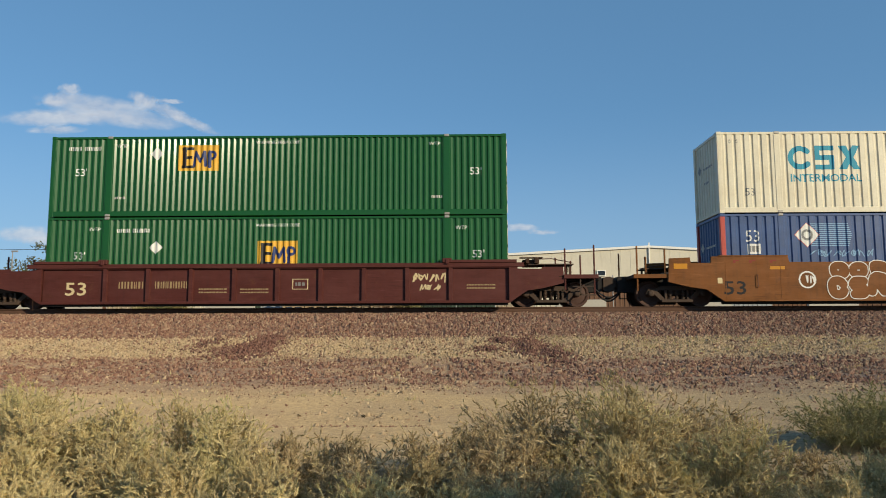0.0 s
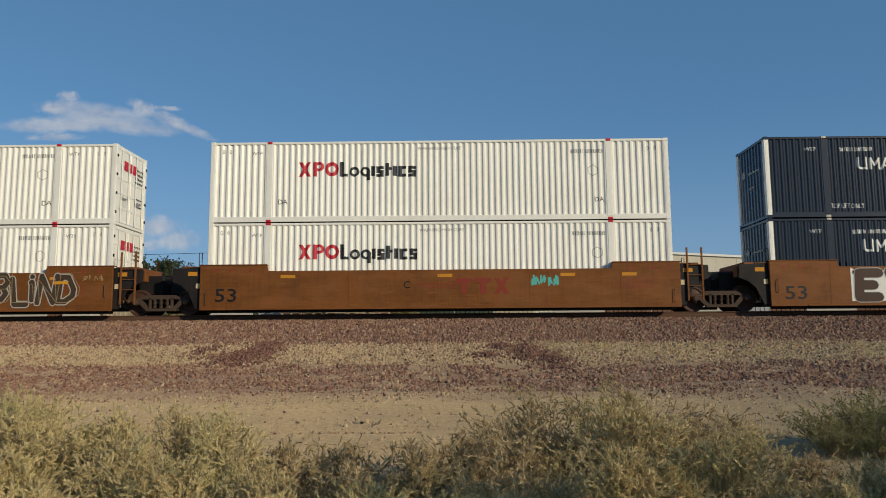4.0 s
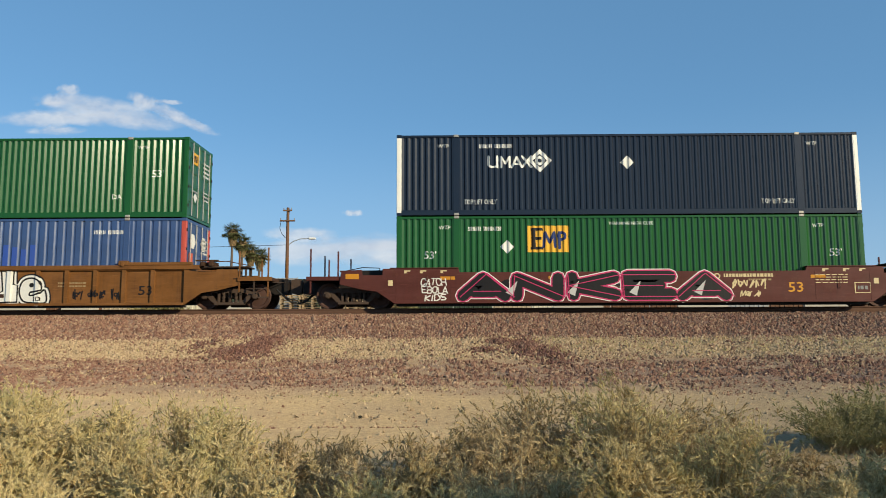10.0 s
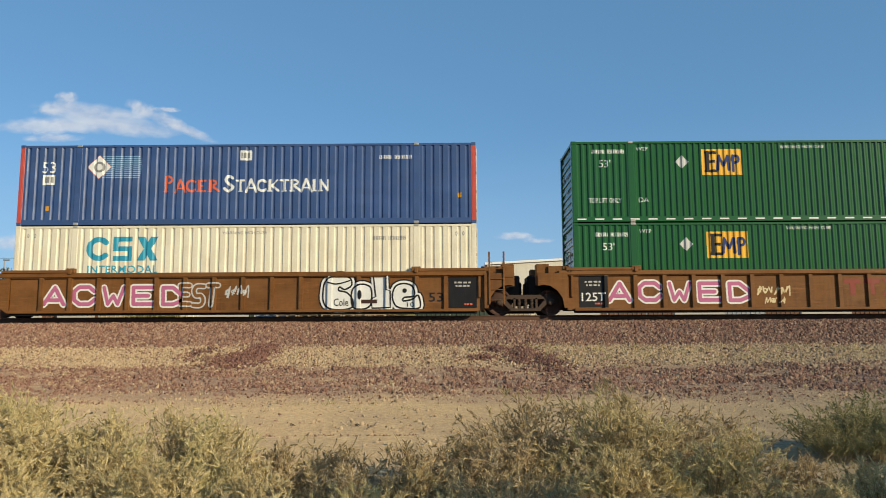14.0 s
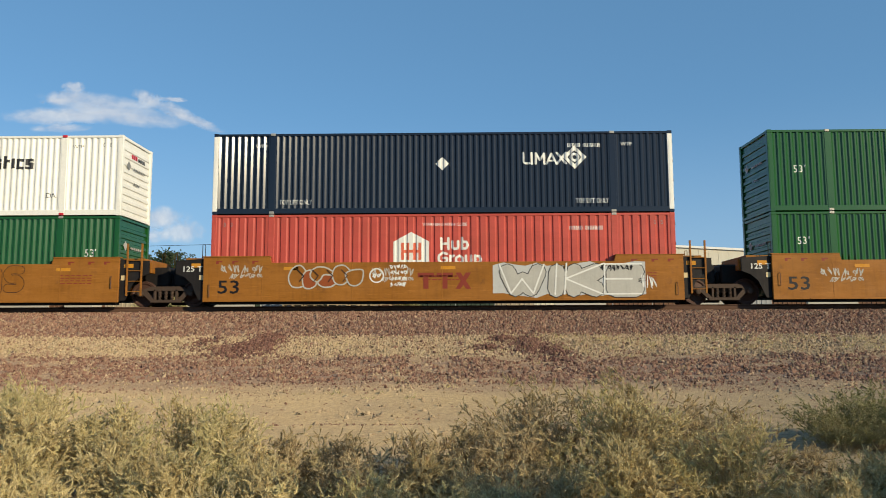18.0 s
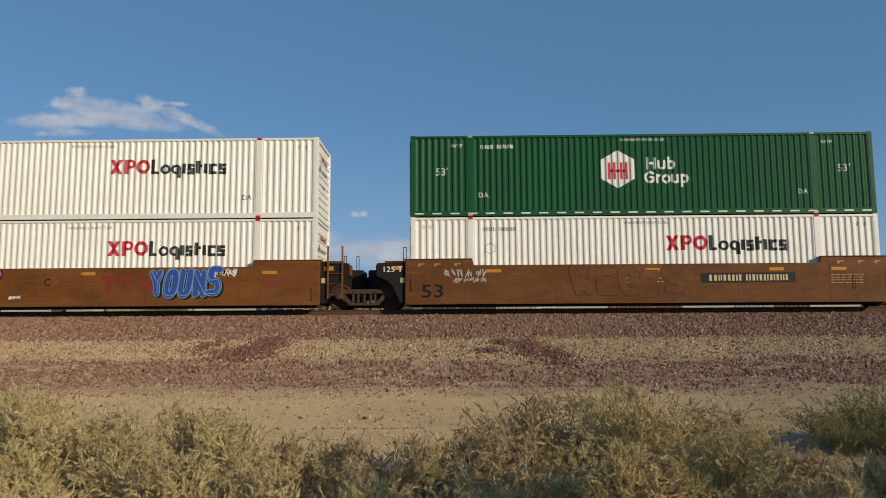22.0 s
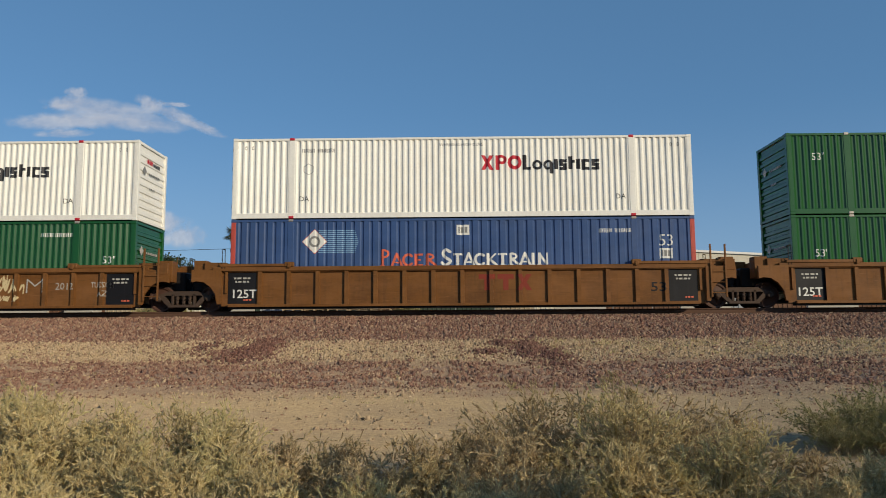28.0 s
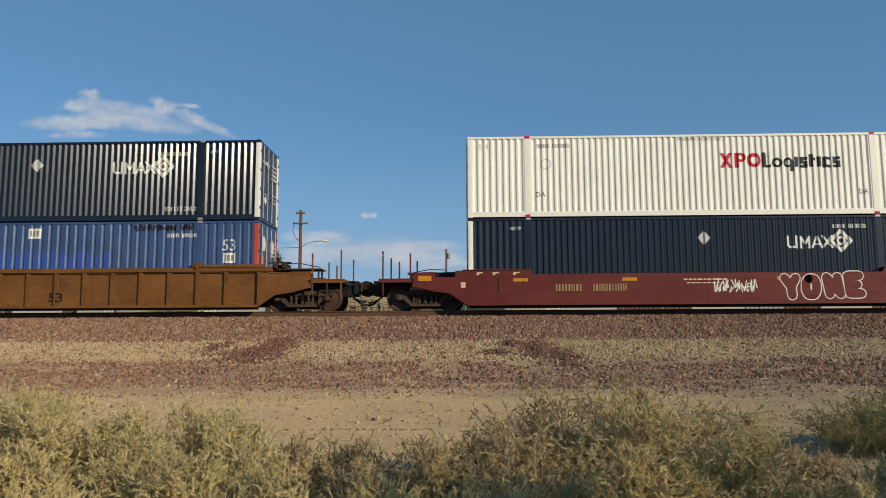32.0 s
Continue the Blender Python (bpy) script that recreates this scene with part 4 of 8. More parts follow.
def coupler_end(car, way, paint, low, brake):
    """Draft sill, deck, posts, coupler and hoses of an outer end."""
    m = Matrix() if way > 0 else FLIP
    H = HALF
    part("draft_sill", cached("draft", lambda: to_mesh("draft_sill", prism(
        [(H - 0.3, 0.45), (H - 0.3, 1.40), (H + 1.1, 1.38), (H + 2.1, 1.12), (H + 3.4, 1.08), (H + 3.4, 0.56), (H + 2.5, 0.50), (H + 1.0, 0.60), (H + 0.3, 0.45)], 0.95, 1.64), BLACK)), None, car, "black goosenecked draft sill", m)
    part("end_deck", cached(("deck", paint), lambda: to_mesh("end_deck", boxes(
        (H + 1.75, H + 3.05, -0.15, 2.74, 1.0, 1.04),
        (H + 3.0, H + 3.08, -0.15, 2.74, 0.95, 1.07), bevel=0.006), GRIMY)), None, car, "", m)
    for y in (-0.2, 2.74):
        part("deck_sill", cached(("decksill", paint, y), lambda: to_mesh("deck_sill", boxes((H + 1.9, H + 3.09, y, y + 0.05, 0.94, 1.08), bevel=0.006), PAINT[paint])), None, car, "", m)
    rise = 1.33 if low else 1.67
    part("valve_box", cached(("valve", low), lambda: to_mesh("valve_box", boxes((H + 0.52, H + 1.08, 0.0, 0.35, rise - 0.3, rise - 0.06), (H + 0.6, H + 0.72, -0.2, 0.0, rise - 0.2, rise - 0.05),
        (H + 0.9, H + 1.04, -0.2, 0.0, rise - 0.2, rise + 0.01), (H + 0.4, H + 1.2, -0.12, -0.04, rise - 0.03, rise + 0.02), bevel=0.012), GRIMY)), None, car, "", m)
    part("crossover_step", cached("step", lambda: to_mesh("crossover_step", boxes(
        (H + 0.7, H + 2.25, -0.12, 0.75, 1.42, 1.46), (H + 1.25, H + 1.31, 0.0, 0.06, 1.05, 1.43), (H + 2.1, H + 2.16, 0.0, 0.06, 1.05, 1.43),
        (H + 1.25, H + 1.31, 0.65, 0.71, 1.05, 1.43), (H + 2.1, H + 2.16, 0.65, 0.71, 1.05, 1.43), (H + 0.95, H + 1.6, 0.1, 0.7, 1.1, 1.3)), STEEL)), None, car, "", m)
    for x, y, z0, z1 in ((H + 1.95, -0.14, 0.55, 1.98), (H + 2.95, -0.14, 0.40, 2.10), (H + 2.0, 2.72, 1.0, 1.95), (H + 2.95, 2.72, 0.5, 2.05), (H + 2.45, 1.9, 1.0, 1.75)):
        part("grab_post", cached(("grab", paint, round(z0, 2), round(z1, 2)), lambda: to_mesh("grab_post", boxes(
            (-0.026, 0.026, -0.026, 0.026, z0, z1), bevel=0.006), PAINT[paint])), None, car, "", m @ pose(x, y, 0))
    part("stirrup_step", cached("stirrup", lambda: to_mesh("stirrup_step", boxes(
        (H + 2.45, H + 2.98, -0.17, -0.13, 0.36, 0.40), (H + 2.45, H + 2.49, -0.17, -0.13, 0.38, 0.95), (H + 2.2, H + 2.95, -0.16, -0.13, 0.66, 0.69)), STEEL)), None, car, "", m)
    part("coupler", cached("coupler", lambda: to_mesh("coupler", coupler_mesh(), STEEL)), None, car, "", m)
    hose = [(H + 3.1 + 0.62 * u, 1.02 + 0.05 * u, 0.66 - 0.42 * math.sin(math.pi * min(1, u * 1.05) * 0.56)) for u in np.linspace(0, 1, 9)]
    part("air_hose", cached("hose", lambda: to_mesh("air_hose", tube(hose, 0.034), RUBBER)), None, car, "", m)
    hose2 = [(H + 3.05 + 0.66 * u, 0.72 + 0.1 * u, 0.7 - 0.36 * math.sin(math.pi * min(1, u * 1.05) * 0.56)) for u in np.linspace(0, 1, 8)]
    part("air_hose", cached("hose2", lambda: to_mesh("air_hose", tube(hose2, 0.03), RUBBER)), None, car, "", m)
    part("brake_rod", cached("rod", lambda: to_mesh("brake_rod", tube([(H - 0.2, 0.35, 0.86), (H + 1.2, 0.3, 0.84), (H + 2.4, 0.3, 0.92)], 0.018), STEEL)), None, car, "", m)
    part("brake_cylinder", cached("bcyl", lambda: to_mesh("brake_cylinder", rods(((H + 1.35, 0.45, 1.2), (H + 1.85, 0.45, 1.2), 0.13, 12)), STEEL)), None, car, "", m)
    part("hand_rail", cached("hrail", lambda: to_mesh("hand_rail", tube([(H + 0.85, -0.05, 1.46), (H + 0.85, -0.05, 1.62), (H + 1.5, -0.05, 1.64), (H + 2.2, -0.05, 1.5)], 0.016), GRAB)), None, car, "", m)
    part("cut_lever", cached("lever", lambda: to_mesh("cut_lever", tube([(H + 3.1, -0.12, 0.9), (H + 3.15, 0.5, 0.92), (H + 3.4, 1.2, 1.0)], 0.014), STEEL)), None, car, "", m)
    if brake:
        post = part("brake_stand", cached(("stand", paint), lambda: to_mesh("brake_stand", boxes(
            (H + 2.66, H + 2.78, 0.18, 0.38, 1.05, 1.98), (H + 2.60, H + 2.88, 0.12, 0.44, 1.62, 1.93), (H + 2.42, H + 2.50, 0.2, 0.32, 1.05, 1.85), (H + 2.42, H + 2.88, 0.22, 0.3, 1.3, 1.36), bevel=0.012), STEEL)), None, car, "", m)
        part("brake_wheel", cached("bwheel", lambda: to_mesh("brake_wheel", brake_wheel_mesh(), STEEL)), None, post, "", pose(H + 3.0, 0.28, 1.95))
        if way > 0 and paint in ("orange",) and not low or way < 0 and paint == "rusty":
            part("air_tank", cached(("tank", paint), lambda: to_mesh("air_tank", lathe([(0.5, 0.0001), (0.52, 0.12), (0.58, 0.2), (1.5, 0.2), (1.56, 0.12), (1.58, 0.0001)], 16), PAINT[paint])), None, car, "", m @ pose(H + 1.05, 0, 1.66))


def coupler_mesh():
    H = HALF
    bm = boxes((H + 3.2, H + 3.62, 1.15, 1.44, 0.68, 1.0), bevel=0.03)
    add_prism(bm, [(H + 3.5, 0.58), (H + 3.5, 1.06), (H + 3.72, 1.10), (H + 3.88, 1.02), (H + 3.88, 0.62), (H + 3.72, 0.54)], 1.08, 1.51)
    add_box(bm, H + 3.78, H + 3.92, 1.15, 1.25, 0.74, 0.98, 0.02)
    return bm


def brake_wheel_mesh():
    bm = bmesh.new()
    pts = [(0.0, 0.28 * math.cos(a), 0.28 * math.sin(a)) for a in np.linspace(0, 2 * math.pi, 17)]
    for a, b in zip(pts, pts[1:]):
        add_rod(bm, a, b, 0.014, 6)
    for k in range(0, 16, 4):
        add_rod(bm, (0, 0, 0), pts[k], 0.014, 6)
    add_rod(bm, (-0.16, 0, 0), (0.03, 0, 0), 0.04, 8)
    return bm


def joint_end(car, way, style, paint, ladder):
    """The inner end over a shared truck."""
    m = Matrix() if way > 0 else FLIP
    H = HALF
    if style == "ribbed":
        for y in (-0.17, 2.64):
            arch = [(H + 0.25, 0.22), (H + 0.25, 1.42), (H + 1.28, 1.42), (H + 1.28, 0.98), (H + 1.1, 1.02), (H + 0.85, 0.98), (H + 0.62, 0.82), (H + 0.45, 0.58), (H + 0.38, 0.22)]
            part("end_plate", cached(("endplate", paint, y), lambda: to_mesh("end_plate", prism(arch, y, y + 0.12), PAINT[paint])), None, car, "", m)
        part("end_box", cached(("endbox", paint), lambda: to_mesh("end_box", boxes(
            (H + 0.15, H + 0.9, 0.0, 2.59, 1.42, 1.68), (H + 0.85, H + 1.3, 0.1, 0.55, 1.02, 1.76), (H + 0.85, H + 1.3, 2.04, 2.49, 1.02, 1.76), (H + 0.9, H + 1.25, -0.19, 0.1, 1.27, 1.66), bevel=0.015), PAINT[paint])), None, car, "", m)
    else:
        for y in (-0.14, 2.65):
            plate = [(H + 0.14, 0.2), (H + 0.14, 1.63), (H + 1.15, 1.57), (H + 1.15, 1.12), (H + 0.85, 1.0), (H + 0.6, 0.78), (H + 0.34, 0.2)]
            part("end_plate", cached(("endplate_s", y), lambda: to_mesh("end_plate", prism(plate, y, y + 0.08), BLACK)), None, car, "black end plate", m)
        part("end_box", cached(("endbox_s", paint), lambda: to_mesh("end_box", boxes(
            (H + 0.1, H + 0.9, 0.1, 2.49, 1.38, 1.68), (H + 0.95, H + 1.2, 0.0, 0.3, 1.15, 1.53), (H + 0.95, H + 1.2, 2.29, 2.59, 1.15, 1.53), bevel=0.015), PAINT[paint])), None, car, "", m)
    part("joint_casting", cached("joint", lambda: to_mesh("joint_casting", boxes(
        (H + 0.2, H + 1.55, 0.75, 1.84, 0.72, 1.42), (H + 1.4, H + 1.63, 0.95, 1.64, 0.68, 1.2), bevel=0.05), BLACK)), None, car, "", m)
    if ladder:
        side = part("ladder", cached(("ladder", paint), lambda: to_mesh("ladder", boxes(
            (-0.03, 0.03, -0.22, -0.17, 0.35, 2.17), (0.47, 0.53, -0.22, -0.17, 0.35, 2.17), bevel=0.006), PAINT[paint])), None, car, "", pose((H + 0.42) if way > 0 else -(H + 0.92), 0, 0))
        for z in (0.5, 0.86, 1.22, 1.58):
            part("rung", cached(("rung", paint), lambda: to_mesh("rung", rods(((0, -0.2, 0), (0.5, -0.2, 0), 0.014)), PAINT[paint])), None, side, "", pose(0, 0, z))
        for x in (0.62, 1.1):
            part("grab_iron", cached(("grabiron", paint), lambda: to_mesh("grab_iron", tube([(-0.045, 0, 1.5), (-0.045, 0, 2.1), (0.045, 0, 2.1), (0.045, 0, 1.5)], 0.013), PAINT[paint])), None, car, "", m @ pose(H + x, 2.5, 0))
    else:
        part("grab_iron", cached(("grabiron2", paint), lambda: to_mesh("grab_iron", tube([(-0.05, 0, 1.45), (-0.05, 0, 2.12), (0.05, 0, 2.12), (0.05, 0, 1.45)], 0.013), BLACK)), None, car, "", m @ (pose(H + 0.18, -0.16, 0) if way > 0 else pose(H + 0.18, 2.75, 0)))


def end_arch(rise, toe=0.05):
    """The side's outer end, from the top down over the truck to its foot."""
    H = HALF
    return [(H + 0.45, rise), (H + 0.47, rise - 0.22), (H + 1.15, rise - 0.22), (H + 1.17, rise - 0.03), (H + 1.88, rise - 0.06), (H + 1.94, 0.80), (H + 1.2, 0.62), (H + toe + 0.6, 0.54), (H + toe, 0.13)]


def smooth_outline(left, right, top, rise):
    """The side plate of a smooth car, from the left end round."""
    H = HALF
    lo, up = [], []
    if left == "C":
        lo += [(-x, z) for x, z in end_arch(rise)]
    else:
        lo += [(-H - 0.16, rise), (-H - 0.16, 0.13)]
    if right == "C":
        lo += end_arch(rise)[::-1]
    else:
        lo += [(H + 0.16, 0.13), (H + 0.16, rise)]
    up += [(LIFT - 0.05, rise), (LIFT - 0.10, top), (-LIFT + 0.10, top), (-LIFT + 0.05, rise)]
    return lo + up


RIBS = {}


def well_car(name_label, s, style, paint, left, right, low=False, brakes="", rib=1.0, wheels=None, ladder=False, rib_at=0.0):
    """left, right: "C" an outer end with a coupler, "J" an inner end on a shared truck."""
    car = thing("well_car", name_label, "rail car", pose(s, SIDE, RAIL), "well cars of the train")
    mat, H = PAINT[paint], HALF
    top, rise = (1.20, 1.33) if low else (1.47, 1.67)
    if style == "smooth":
        key = ("smooth", paint, left, right, low)

        def side_mesh():
            bm = prism(smooth_outline(left, right, top, rise), -0.25, -0.17)
            bmesh.ops.bevel(bm, geom=bm.edges[:], offset=0.01, segments=1, affect="EDGES")
            return to_mesh("side_sill", bm, mat)
        for m in (Matrix(), Matrix.Translation((0, 3.01, 0))):
            part("side_sill", cached(key, side_mesh), None, car, "", m if m == Matrix() else Matrix.Translation((0, 0, 0.11)) @ m)
            part("top_chord", cached(("chord", paint, low), lambda: to_mesh("top_chord", boxes((-LIFT + 0.15, LIFT - 0.15, -0.17, -0.03, top - 0.11, top - 0.003), bevel=0.012), mat)), None, car, "", Matrix() if m == Matrix() else Matrix.Translation((0, 2.79, 0)))
        part("bottom_flange", cached(("flange", paint), lambda: to_mesh("bottom_flange", boxes((-7.0, 7.0, -0.272, -0.245, 0.135, 0.185), bevel=0.006), mat)), None, car)
        for x in (-6.2, -3.1, 0.0, 3.1, 6.2, *[way * (H - 0.02) for way, sort in ((-1, left), (1, right)) if sort == "C"]):
            part("weld_seam", cached(("seam", paint, low), lambda: to_mesh("weld_seam", boxes((-0.012, 0.012, -0.256, -0.24, 0.2, top - 0.03), bevel=0.004), mat)), None, car, "", pose(x, 0, 0))
        for x in (-8.0 if left == "J" else -7.0, 8.0 if right == "J" else 7.0):
            part("grab_iron", cached("side_grab", lambda: to_mesh("grab_iron", tube([(0, -0.25, 0.3), (0, -0.31, 0.32), (0, -0.31, 0.72), (0, -0.25, 0.74)], 0.012), GRAB)), None, car, "", pose(x, 0, 0.0 if left == right == "J" else 0.3))
        stencils(car, top, left, right, paint)
        for x in (-6.98, 6.98):
            part("end_cap", cached(("cap", paint, low), lambda: to_mesh("end_cap", boxes((-1.05, 1.3, -0.27, -0.02, rise, rise + 0.035), bevel=0.008), mat)), None, car, "", pose(x - (0.25 if x < 0 else 0), 0, 0))
        for x in (-6.3, -2.6, 2.6, 6.3) if left == "C" else (-5.2, 0.2, 4.4, 6.5):
            f = Flat()
            f.rect(x, top - 0.2, 0.5, 0.11, "amber")
            f.put("reflector", car, -0.25)
    else:
        top = 1.51
        for k, m in enumerate((Matrix(), Matrix.Translation((0, 0, 0.11)) @ FLIP)):
            part("side_wall", cached(("rwall", paint, left, right, k), lambda: to_mesh("side_wall", prism(
                ribbed_outline(*(("CJ"[a == "J"] for a in ((left, right) if k == 0 else (right, left))))), -0.03, 0.0), mat)), None, car, "", m)
            part("top_chord", cached(("rchord", paint), lambda: to_mesh("top_chord", boxes((-H - 0.55, H + 0.55, -0.15, -0.02, top - 0.15, top), (-H - 0.2, H + 0.2, -0.11, -0.03, top - 0.18, top - 0.15), bevel=0.01), mat)), None, car, "", m)
            part("bottom_chord", cached(("rbot", paint), lambda: to_mesh("bottom_chord", boxes((-H - 0.02, H + 0.02, -0.14, -0.02, 0.12, 0.21), bevel=0.01), mat)), None, car, "", m)
            n = int(7.2 / rib)
            RIBS[car.name] = (rib, rib_at, n)
            for j in range(-n, n + 1):
                part("rib", cached(("rib", paint), lambda: to_mesh("rib", rib_mesh(), mat)), None, car, "", m @ pose(j * rib + rib_at, 0, 0))
            for x in (-6.98, 6.98):
                part("end_cap", cached(("rcap", paint), lambda: to_mesh("end_cap", boxes((-1.1, 1.4, -0.18, -0.03, top + 0.002, top + 0.10), bevel=0.01), mat)), None, car, "", m @ pose(x - (0.3 if x < 0 else 0), 0, 0))
            for x in (-LIFT, LIFT):
                part("guide", cached(("guide", paint), lambda: to_mesh("guide", boxes((-0.16, 0.16, -0.19, -0.04, top, top + 0.16), (-0.06, 0.06, -0.22, -0.19, top - 0.05, top + 0.12), bevel=0.015), mat)), None, car, "", m @ pose(x, 0, 0))
    # black near edge reaches low, standing in for the side's shaded underside
    part("floor", cached("wellfloor", lambda: to_mesh("floor", boxes(
        (-H, H, -0.02, 0.25, 0.055, 0.285), (-H, H, 2.34, 2.61, 0.24, 0.285), *[(x - 0.35, x + 0.35, 0.2, 2.4, 0.24, 0.285) for x in (-7.6, -6.0, -3.0, 0, 3.0, 6.0, 7.6)]), BLACK)), None, car)
    for way in (-1, 1):
        part("bulkhead", cached(("bulk", paint, low), lambda: to_mesh("bulkhead", boxes((H + 0.05, H + 0.13, -0.1, 2.69, 0.6, 1.3 if low else 1.56)), mat)), None, car, "", Matrix() if way > 0 else FLIP)
        sort = right if way > 0 else left
        if sort == "C":
            coupler_end(car, way, paint, low, ("R" if way > 0 else "L") in brakes)
            truck(car, way * (H + 1.52), wheels)
            if style == "ribbed":
                for y in (-0.14, 2.64):
                    beam = [(H + 0.03, 1.35), *[(x, min(z, 1.35)) for x, z in end_arch(1.5)[1:]], (H + 0.03, 0.13)]
                    part("end_beam", cached(("ebeam", paint, y), lambda: to_mesh("end_beam", prism(beam, y, y + 0.09), mat)), None, car, "", Matrix() if way > 0 else FLIP)
        else:
            joint_end(car, way, style, paint, ladder and way > 0)
    return car


def ribbed_outline(left, right):
    H = HALF
    pts = []
    pts += [(-H - 0.02, 1.41), (-H - 0.02, 0.15)] if left == "C" else [(-H - 0.26, 1.41), (-H - 0.26, 0.15)]
    pts += [(H + 0.02, 0.15), (H + 0.02, 1.41)] if right == "C" else [(H + 0.26, 0.15), (H + 0.26, 1.41)]
    return pts


def rib_mesh():
    bm = bmesh.new()
    a = [(-0.078, -0.03), (0.078, -0.03), (0.066, -0.115), (-0.066, -0.115)]
    v = [[bm.verts.new((x, y, z)) for x, y in a] for z in (1.37, 0.2)]
    for p, q in zip(v, v[1:]):
        for i in range(4):
            bm.faces.new((p[i], q[i], q[(i + 1) % 4], p[(i + 1) % 4]))
    bm.faces.new(v[0])
    bm.faces.new(v[-1][::-1])
    bmesh.ops.recalc_face_normals(bm, faces=bm.faces[:])
    return bm

# ---- the train, from its head to its tail ----
MOVERS, WHEELS = [], []
LOW, HIGH = RAIL + 0.29, RAIL + 0.29 + 2.91


def load(s, kind, level, doors, what, marks=()):
    box = container(kind, s, HIGH if level else LOW, doors, what)
    marked(box, kind, marks)
    MOVERS.append((box, s, HIGH if level else LOW))
    return box


def rail_car(s, *args, **kw):
    wheels = []
    car = well_car(args[0], s, *args[1:], wheels=wheels, **kw)
    MOVERS.append((car, s, RAIL))
    WHEELS.append((s, wheels))
    return car


def shared_truck(car, x):
    wheels = WHEELS[-1][1]
    truck(car, x, wheels)


def plate(f, x, z, w=3.2, h=0.34, ground="black", ink="cream"):
    f.rect(x, z, w, h, ground)
    f.bars(x - w * 0.24, z, w * 0.36, h * 0.6, 9, ink, 1, 0.45, 2)
    f.bars(x + w * 0.2, z, w * 0.46, h * 0.6, 13, ink, 1, 0.45, 7)


def three_blocks(f, x, z, ink="oxide"):
    for dx in (-0.6, 0.05):
        f.rect(x + dx, z + 0.2, 0.56, 0.16, ink)
        f.rect(x + dx, z - 0.06, 0.18, 0.42, ink, 0.5)
    f.rect(x + 0.68, z, 0.18, 0.56, ink, 0, 0.18)
    f.rect(x + 0.68, z, 0.18, 0.56, ink, 0.5, -0.18)


def cloud_paint(f, x, z, w, h, ink, n, seed, layer=0):
    rnd = random.Random(seed)
    for k in range(n):
        f.ring(x + rnd.uniform(-0.5, 0.5) * w, z + rnd.uniform(-0.28, 0.28) * h, h * rnd.uniform(0.18, 0.3), 12, ink, layer + 0.1 * (k % 9), squash=rnd.uniform(1.0, 2.0))


def pink_letters(f, x, z):
    """Five separate blocky letters, pink with broad white rims."""
    for k, c in enumerate("ACWED"):
        spray(f, c, x + (k - 2) * 1.03, z, 0.84, 0.74, "pink", "white", 0.18, 0.9, seed=k, soft=False, heave=0.03)


def wild_paint(f, x, z):
    """A dark mass, orange angular shapes and a pale wild letter, side by side."""
    f.poly([(x - 2.85, z - 0.46), (x - 0.55, z - 0.48), (x - 0.75, z + 0.1), (x - 1.0, z + 0.46), (x - 2.2, z + 0.44), (x - 2.7, z + 0.2)], "black", 0)
    for pts in (((-2.8, 0.44), (-2.5, -0.05), (-2.2, 0.3)), ((-2.1, 0.0), (-1.9, 0.3), (-1.5, 0.44)), ((-2.0, -0.18), (-1.6, -0.3), (-1.3, 0.2), (-1.0, 0.4)), ((-2.3, -0.44), (-2.2, 0.2))):
        f.stroke([(x + a, z + b) for a, b in pts], 0.045, "gold", 2)
    f.poly([(x - 1.5, z - 0.1), (x - 1.1, z + 0.05), (x - 0.95, z + 0.35), (x - 1.25, z + 0.3)], "gold", 1.5)
    f.poly([(x - 0.6, z - 0.46), (x + 0.75, z - 0.46), (x + 0.95, z + 0.15), (x + 0.3, z + 0.46), (x - 0.55, z + 0.46), (x - 0.3, z - 0.05)], "brick", 0.5)
    for pts in (((-0.6, 0.4), (-0.3, -0.2), (0.6, -0.46)), ((-0.35, 0.0), (0.3, 0.42), (0.95, 0.12)), ((0.9, 0.2), (0.8, -0.2))):
        f.stroke([(x + a, z + b) for a, b in pts], 0.05, "black", 2)
    for k, (ink, w) in enumerate((("black", 0.34), ("cream", 0.28), ("gold", 0.09))):
        for pts in (((1.0, -0.25), (1.5, 0.1), (1.55, 0.4)), ((1.2, -0.3), (2.2, -0.32), (1.7, 0.0)), ((1.9, 0.4), (2.2, 0.1), (2.6, 0.3)), ((2.65, -0.36), (2.68, 0.36))):
            f.stroke([(x + a, z + b) for a, b in pts], w, ink, 1 + 1.2 * k)


